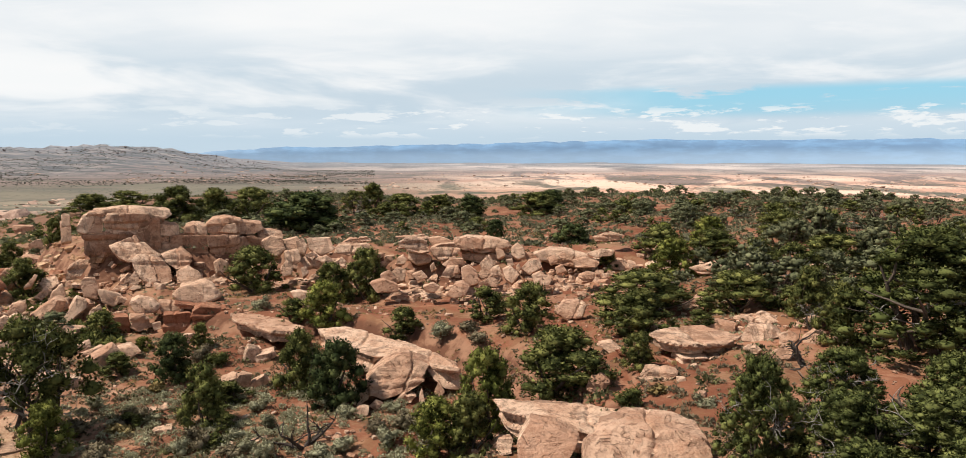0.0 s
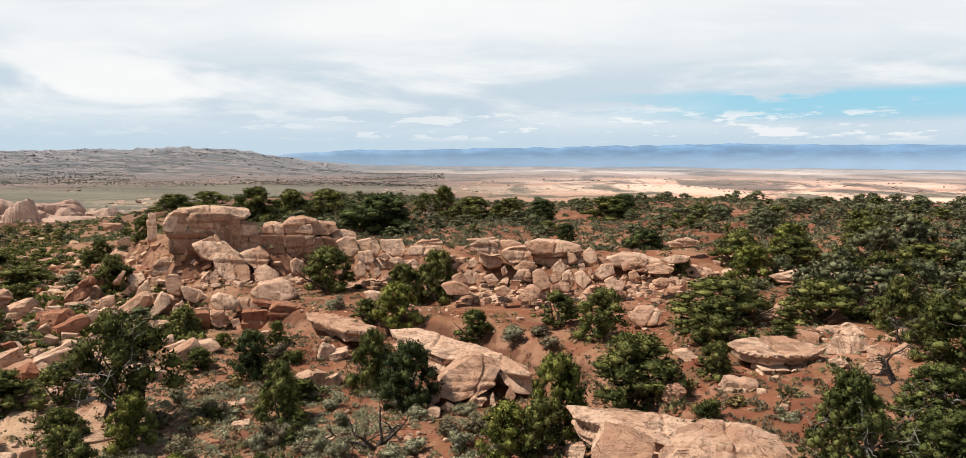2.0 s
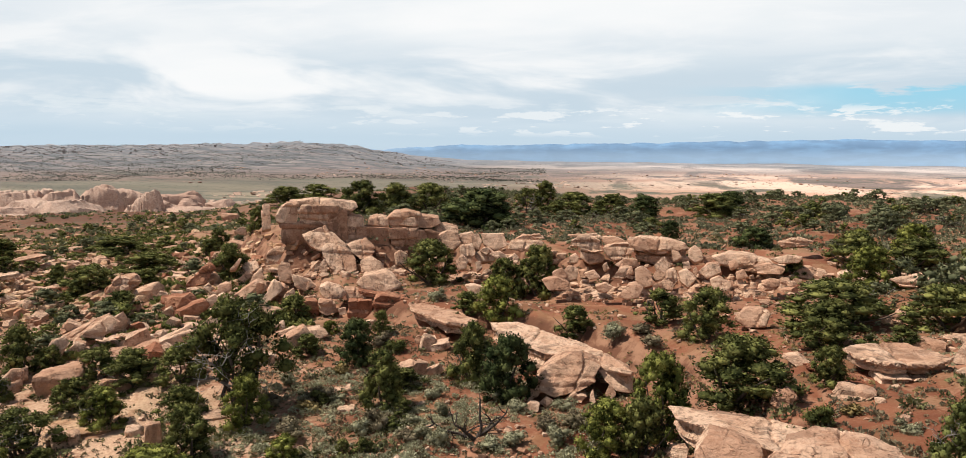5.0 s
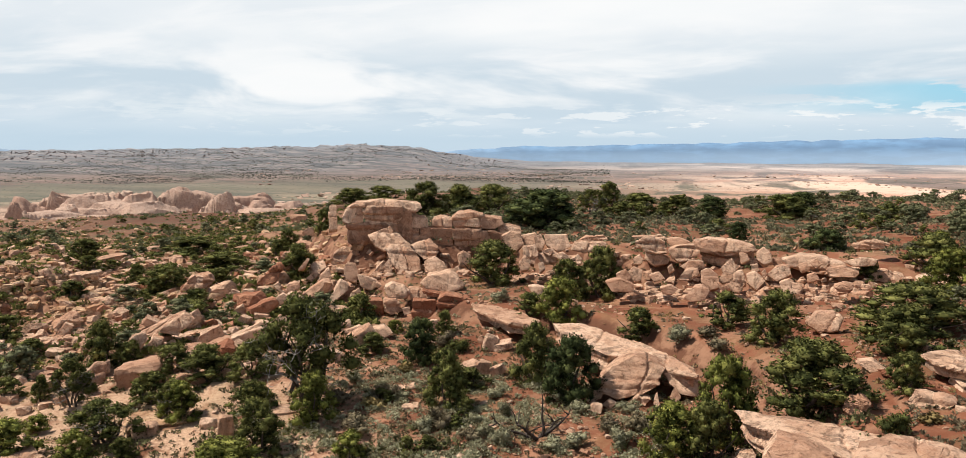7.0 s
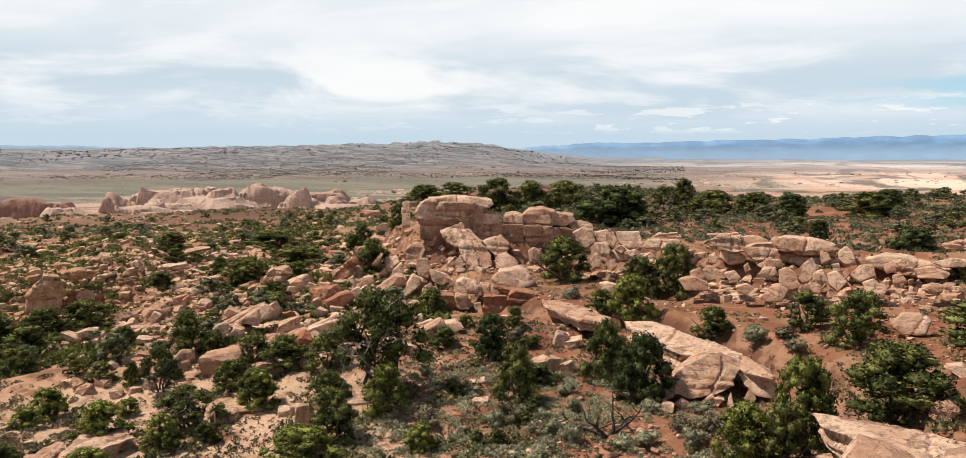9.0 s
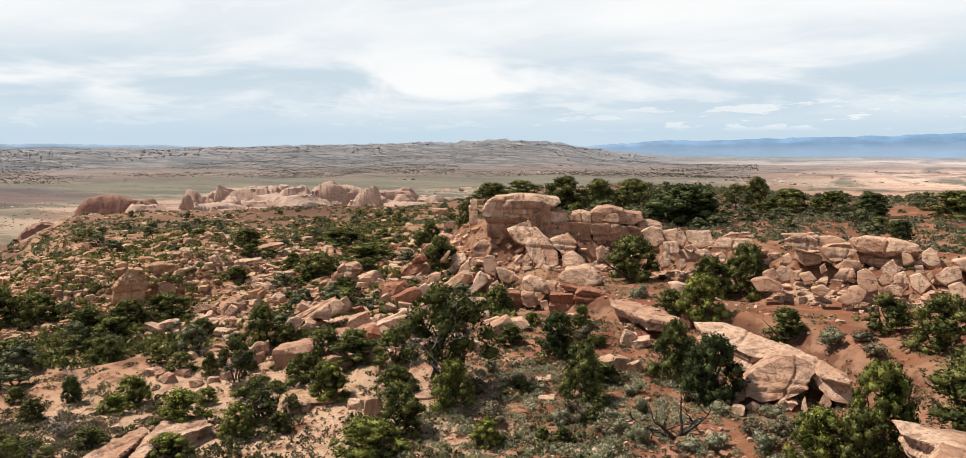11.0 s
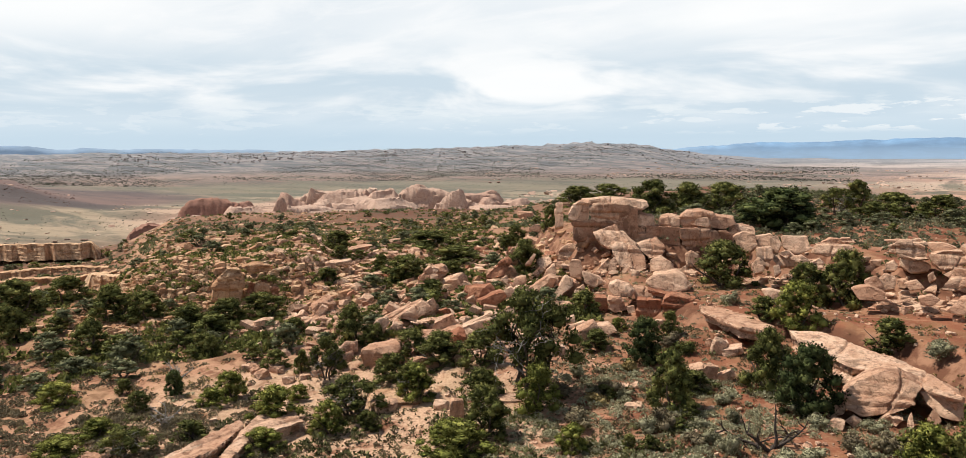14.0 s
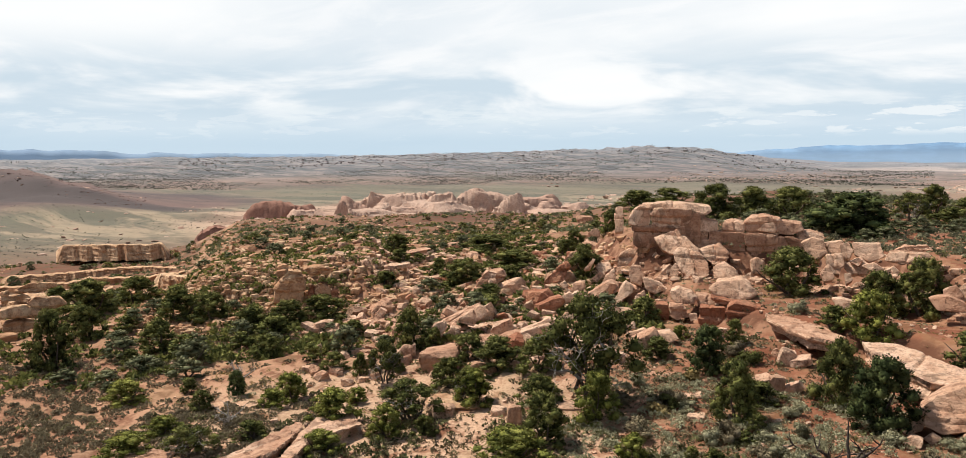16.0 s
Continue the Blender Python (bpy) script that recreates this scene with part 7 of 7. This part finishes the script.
many("hollow_scrub", "dense grey blackbrush in the sandy hollow", "scrub", 52, 2300, 50, 76, 27, 66, lambda x, y: 0.2 + 0.8 * patchy(62, 0.2, -0.3, 0.3)(x, y), tufts(0.4, 1.0, 46, 0.7, (0.065, 0.125)), M_SCRUB)
many("sage_cover", "small pale sage plants on red soil", "scrub", 53, 2000, -30, 60, 24, 80, patchy(63, 0.1, -0.05, 0.5), tufts(0.2, 0.55, 26, 0.8, (0.08, 0.18)), M_SAGE)
many("bench_sage", "grey-green sage between the junipers of the bench", "scrub", 60, 5200, -38, 28, 70, 230, lambda x, y: (rim_distance(x, y) > 3) * (0.3 + 0.7 * patchy(70, 0.06, -0.3, 0.4)(x, y)), tufts(0.6, 1.6, 26, 0.7, (0.08, 0.17)), M_DULL)
many("green_scrub", "small green desert shrubs among the rocks", "scrub", 62, 2200, -36, 74, 26, 110, lambda x, y: (0.1 + patchy(72, 0.1, -0.1, 0.5)(x, y)) * (1 - 0.9 * ramp(rim_distance(x, y), -1, 1) * (1 - ramp(y, 48, 60))) * (1 - 0.85 * ramp(-x, 26, 36) * (1 - ramp(np.hypot(x, y), 60, 70))), tufts(0.35, 1.2, 28, 0.75, (0.06, 0.14)), M_GREEN)
many("slope_scrub", "dark green scrub between the blocks of the slope", "scrub", 66, 4600, 26, 76, 52, 240, lambda x, y: (rim_distance(x, y) < -2) * (0.2 + 0.8 * patchy(75, 0.07, -0.3, 0.4)(x, y)), tufts(0.6, 1.8, 30, 0.7, (0.08, 0.17)), M_JUNIPER)
many("near_grass", "dry grass and litter over the near slope", "grass", 67, 3200, 12, 48, 25, 50, lambda x, y: (rim_distance(x, y) < -1) * (0.3 + 0.7 * patchy(76, 0.2, -0.4, 0.3)(x, y)), tufts(0.15, 0.5, 11, 0.9, (0.10, 0.22)), M_STRAW)
many("near_sage", "pale sage clumps over the near slope", "scrub", 68, 640, 4, 36, 25, 42, lambda x, y: (rim_distance(x, y) < -1) * (0.2 + patchy(77, 0.2, -0.2, 0.3)(x, y)), tufts(0.45, 0.95, 96, 0.8, (0.05, 0.095)), M_SAGE)
many("dry_grass", "sparse dry yellow grass on red soil", "grass", 54, 3600, -34, 70, 24, 90, patchy(64, 0.15, -0.1, 0.5), tufts(0.12, 0.4, 14, 1.1, (0.10, 0.22)), M_GRASS)
many("gravel", "scattered sandstone chips on red soil", "stones", 55, 3400, -36, 74, 23, 100, lambda x, y: 0.12 + 0.9 * patchy(65, 0.13, -0.1, 0.5)(x, y), pebbles(0.10, 0.45), M_ROCK)
many("wall_rubble", "fallen sandstone rubble along the foot of the outcrop", "stones", 63, 2000, -16, 34, 46, 80, lambda x, y: np.exp(-((y - np.interp(x, WALL_X, WALL_Y) + 2.5) / 2.6) ** 2) * (0.45 + 0.5 * np.exp(-((x + 2) / 11) ** 2) + 0.3 * ramp(-x, 12, 22) + 0.7 * ramp(-x, 27, 33)) * ramp(np.hypot(x + 20, y - 52), 6, 10), pebbles(0.2, 1.1), M_ROCK)
many("slope_rubble", "steep slope of broken sandstone blocks", "stones", 64, 1700, 16, 52, 44, 105, lambda x, y: (0.15 + patchy(73, 0.09, -0.3, 0.3)(x, y)) * ramp(-rim_distance(x, y), 0, 4) * ramp(rim_distance(x, y), -42, -16) * ramp(np.hypot(x + 19, y - 48), 8, 13), pebbles(0.25, 1.5), M_ROCK)
many("cliff_rubble", "crumbling tan rubble face of the low cliff", "stones", 65, 5000, 43, 63, 65, 86, lambda x, y: 0.3 + 0.7 * patchy(74, 0.1, -0.4, 0.3)(x, y), pebbles(0.15, 0.8, 0.8), M_TAN)
many("bench_rubble", "broken sandstone rubble on the far benches", "stones", 56, 3000, 24, 78, 66, 300, lambda x, y: (rim_distance(x, y) < 0) * (0.12 + 0.9 * patchy(66, 0.03, -0.2, 0.4)(x, y)), pebbles(0.25, 1.5), M_TAN)
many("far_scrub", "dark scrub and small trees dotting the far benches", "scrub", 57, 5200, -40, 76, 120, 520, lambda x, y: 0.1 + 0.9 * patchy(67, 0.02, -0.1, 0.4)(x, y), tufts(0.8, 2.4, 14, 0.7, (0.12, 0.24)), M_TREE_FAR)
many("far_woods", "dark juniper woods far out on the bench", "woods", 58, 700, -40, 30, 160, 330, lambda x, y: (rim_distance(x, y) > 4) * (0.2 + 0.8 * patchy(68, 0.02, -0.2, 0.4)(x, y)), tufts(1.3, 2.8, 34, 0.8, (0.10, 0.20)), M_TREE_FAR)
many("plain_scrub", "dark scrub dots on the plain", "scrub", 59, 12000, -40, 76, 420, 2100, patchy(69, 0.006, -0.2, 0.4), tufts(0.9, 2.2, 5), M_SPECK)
many("plain_ledges", "low pale slickrock ledges out on the plain", "stones", 81, 2600, -40, 34, 450, 2600, patchy(82, 0.005, -0.1, 0.4), pebbles(3.0, 14.0, 0.22), M_FIN)
many("valley_rocks", "pale broken ground in the valley", "stones", 83, 350, 40, 76, 420, 1500, patchy(84, 0.006, 0.0, 0.5), pebbles(2.0, 7.0, 0.2), M_FIN)
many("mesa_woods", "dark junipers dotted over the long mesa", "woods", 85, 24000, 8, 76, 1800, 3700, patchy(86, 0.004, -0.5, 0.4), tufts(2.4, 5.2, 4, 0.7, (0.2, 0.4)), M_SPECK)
many("mesa_knobs", "rock knobs greyed with haze along the crest of the long mesa", "stones", 87, 1500, 15, 60, 2700, 3650, lambda x, y: 0.15 + 0.85 * patchy(88, 0.006, -0.1, 0.3)(x, y), pebbles(4.0, 11.0, 0.5), M_KNOB)
many("hill_crags", "dark crags on the red-brown hill", "stones", 89, 900, 62, 80, 1050, 1500, patchy(90, 0.01, -0.2, 0.3), pebbles(0.8, 2.6, 0.5), M_HILL)

# ---- far forms ----
def far_range(name, label, seed, r, a0, a1, profile, mat):
    """A far mountain range: a long ridge with depth, its crest following profile(bearing)."""
    a = np.radians(np.arange(a0, a1, 0.12))
    rows = []
    deg = np.degrees(a)
    crest = profile(deg) + 5.0 * fbm(deg * 0.9, deg * 0 + seed, seed, 4)
    for share, back in ((0.0, 0), (0.35, 22), (0.72, 40), (1.0, 60), (0.9, 85)):
        rr = r + back
        wob = 3.5 * fbm(deg * 2.3 + share * 7, deg * 0 + share * 3, seed + 4, 3) * (0 < share < 1)
        rows.append(np.stack([-np.sin(a) * rr, np.cos(a) * rr, -60 + (crest + 60) * share + wob], -1))
    v = np.concatenate(rows)
    n = len(a)
    i, j = np.meshgrid(np.arange(len(rows) - 1), np.arange(n - 1), indexing="ij")
    f = np.stack([i * n + j, i * n + j + 1, (i + 1) * n + j + 1, (i + 1) * n + j], -1).reshape(-1, 4)
    me = raw_mesh(name, v, f)
    me.materials.append(mat)
    return tagged(new(name, me), label, "backdrop", kind="structure")


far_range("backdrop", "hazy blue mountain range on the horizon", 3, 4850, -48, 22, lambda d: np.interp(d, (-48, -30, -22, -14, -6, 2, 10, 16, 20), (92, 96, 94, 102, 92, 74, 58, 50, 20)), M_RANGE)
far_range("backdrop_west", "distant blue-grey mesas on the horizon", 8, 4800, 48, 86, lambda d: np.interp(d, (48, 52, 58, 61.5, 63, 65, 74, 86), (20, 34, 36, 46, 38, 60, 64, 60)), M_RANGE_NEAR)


def cliff_band(a0, a1, r, top, h, seed, deep=30.0, mat=None, bulge=0.45, label="bedded tan sandstone cliff along the edge of a bench"):
    """A long bedded cliff along the edge of a bench, with a flat top running back."""
    a = np.radians(np.arange(a0, a1, 0.07))
    deg = np.degrees(a)
    ends = np.clip(np.minimum(deg - a0, a1 - deg) / 0.5, 0, 1) ** 0.8
    wave = bulge * (9 * fbm(deg * 0.22, deg * 0 + seed, seed, 2) + 5 * np.abs(fbm(deg * 1.3, deg * 0 + seed, seed + 2, 3)))
    crest = top + 0.10 * h * fbm(deg * 0.5, deg * 0, seed + 6, 4) - (1 - ends) * h * 0.8
    rows = []
    dice = random.Random(seed)
    out = -2.4
    for k in range(15):
        share = k / 14
        out += dice.choice((0.05, 0.1, 0.9, -0.35, 0.6)) * h / 7
        rough = 0.22 * fbm(deg * 2.6, deg * 0 + k * 1.7, seed + 9, 3)
        rows.append((r + wave + out + rough, (crest - h * 1.5) + h * 1.5 * share * ends))
    rows.append((r + wave + out + 3, crest - 0.1 + 0 * a))
    rows.append((r + wave + out + deep, crest - 1.5 + 0 * a))
    rows.append((r + wave + out + deep * 1.6, crest - h * 1.6 + 0 * a))
    v = np.concatenate([np.stack([-np.sin(a) * rr, np.cos(a) * rr, zz], -1) for rr, zz in rows])
    n = len(a)
    i, j = np.meshgrid(np.arange(len(rows) - 1), np.arange(n - 1), indexing="ij")
    f = np.stack([i * n + j + 1, i * n + j, (i + 1) * n + j, (i + 1) * n + j + 1], -1).reshape(-1, 4)[:, ::-1]
    me = raw_mesh("cliff_band", v, f, True, 40)
    me.materials.append(mat or M_TAN)
    return tagged(new("cliff_band", me), label, "cliff", "bench cliffs")


cliff_band(60.8, 67.8, 196, -10.1, 2.3, 71, 14)
cliff_band(57.0, 76.0, 158, -12.6, 2.2, 72, 5)
cliff_band(60.0, 77.0, 128, -12.2, 1.8, 73, 4)
cliff_band(52.5, 62.0, 112, -5.8, 1.6, 74, 4)
for k, (a0, a1, r) in enumerate(((56, 70, 104), (60, 79, 112), (57, 74, 141), (64, 80, 150), (54, 66, 128), (58, 71, 176), (66, 80, 96))):
    low = min(ground_at(-math.sin(radians(b)) * r, math.cos(radians(b)) * r) for b in (a0 + 2, (a0 + a1) / 2, a1 - 2))
    cliff_band(a0, a1, r, low + 1.3, 1.5, 140 + k, 5)


def fin(a, r, low, w, d, h, turn, variant, mat=None, name="sandstone_fin", label="eroded pink sandstone fin rising from the valley"):
    """A long weathered fin: a steep ridge with clefts down its sides and a broken crest."""
    u, v = np.meshgrid(np.linspace(-1, 1, 60), np.linspace(-1, 1, 24), indexing="ij")
    s = variant * 3.7
    side = 1 if variant % 2 else -1
    slope_up = 0.62 + 0.30 * ramp(side * u, -0.9, 0.55) + 0.20 * fbm(u * 1.1 + s, u * 0 + s, 80 + variant, 2)
    knobs = 0.07 * np.abs(fbm(u * 8.0 + s, v * 1.5, 83 + variant, 3)) * ramp(fbm(u * 1.7 - s, u * 0, 84 + variant, 2), -0.3, 0.3)
    ends = np.clip(1.35 * (1 - np.abs(u + 0.1 * fbm(v * 2, u * 0 + s, 97, 2)) ** 3.0), 0, 1) ** 0.7
    dents = fbm(u * 1.5 + s, v * 1.6, 90 + variant, 4)
    sway = fbm(u * 0.9 + s, v * 2.6, 92 + variant, 2)
    cross = np.clip(1.22 * (1 - np.abs(v + 0.16 * sway) ** 1.6), 0, 1) ** 0.8
    cleft = np.exp(-(fbm(u * 2.1 + s, v * 0.5, 91 + variant, 2) / 0.05) ** 2) * ramp(np.abs(v), 0.1, 0.6)
    z = (slope_up + knobs) * ends * cross - 0.05 * cleft * cross + 0.03 * fbm(u * 12, v * 9, 95 + variant, 2) - 0.12
    beds = z * 5 + 0.5 * dents
    z = (np.floor(beds) + ramp(beds - np.floor(beds), 0.35, 1.0) - 0.5 * dents) / 5 * 0.45 + z * 0.55
    verts = np.stack([u * w / 2, v * d / 2 + 0.035 * d * fbm(u * 2 + s, z * 7, 99 + variant, 3), z * h], -1).reshape(-1, 3)
    n, m = u.shape
    i, j = np.meshgrid(np.arange(n - 1), np.arange(m - 1), indexing="ij")
    f = np.stack([i * m + j, (i + 1) * m + j, (i + 1) * m + j + 1, i * m + j + 1], -1).reshape(-1, 4)
    me = raw_mesh(name, verts, f, True, 40)
    me.materials.append(mat or M_FIN)
    ob = new(name, me)
    ob.matrix_basis = pose(-math.sin(radians(a)) * r, math.cos(radians(a)) * r, low, 0, 0, turn)
    return tagged(ob, label, "rock formation", "sandstone fins")


fin(45.95, 920, -61.0, 74.0, 45.0, 33.8, 45.9, 3)
fin(44.13, 880, -55.6, 79.7, 45.0, 25.4, 44.1, 4)
fin(41.84, 860, -55.2, 51.9, 41.5, 35.1, 41.8, 5)
fin(43.56, 830, -57.1, 71.0, 45.0, 19.7, 43.6, 6)
fin(39.53, 880, -55.5, 53.1, 42.5, 30.2, 39.5, 7)
fin(37.69, 900, -56.6, 90.5, 45.0, 35.4, 37.7, 8)
fin(34.47, 920, -56.4, 64.7, 45.0, 29.0, 34.5, 9)
fin(53.05, 800, -55.2, 77.3, 45.0, 26.0, 53.0, 2, M_REDFIN)
fin(57.33, 600, -58.5, 50.8, 40.7, 23.0, 57.3, 3, M_REDFIN)
fin(55.42, 680, -57.2, 37.0, 29.6, 11.0, 55.4, 4)
fin(50.91, 780, -56.2, 61.2, 45.0, 21.5, 50.9, 6)
fin(49.03, 760, -56.9, 17.6, 14.1, 25.6, 49.0, 7)
fin(47.89, 780, -55.8, 29.8, 23.9, 18.5, 47.9, 8)
fin(51.33, 700, -57.9, 84.6, 45.0, 23.1, 51.3, 9)
fin(45.73, 790, -57.7, 103.4, 45.0, 14.6, 45.7, 10)
dice = random.Random(207)
for k in range(26):
    a, r = dice.uniform(31.5, 48.0), dice.uniform(810, 985)
    w = dice.uniform(28, 75)
    fin(a, r, -57.5, w, w * dice.uniform(0.55, 0.9), dice.uniform(13, 31) * (0.75 if a < 35 else 1.0), a + dice.uniform(-40, 40), 11 + k)
for k in range(7):
    a, r = dice.uniform(49.0, 58.0), dice.uniform(640, 820)
    w = dice.uniform(18, 48)
    fin(a, r, -57.5, w, w * dice.uniform(0.5, 0.8), dice.uniform(8, 16), a + dice.uniform(-30, 30), 41 + k)
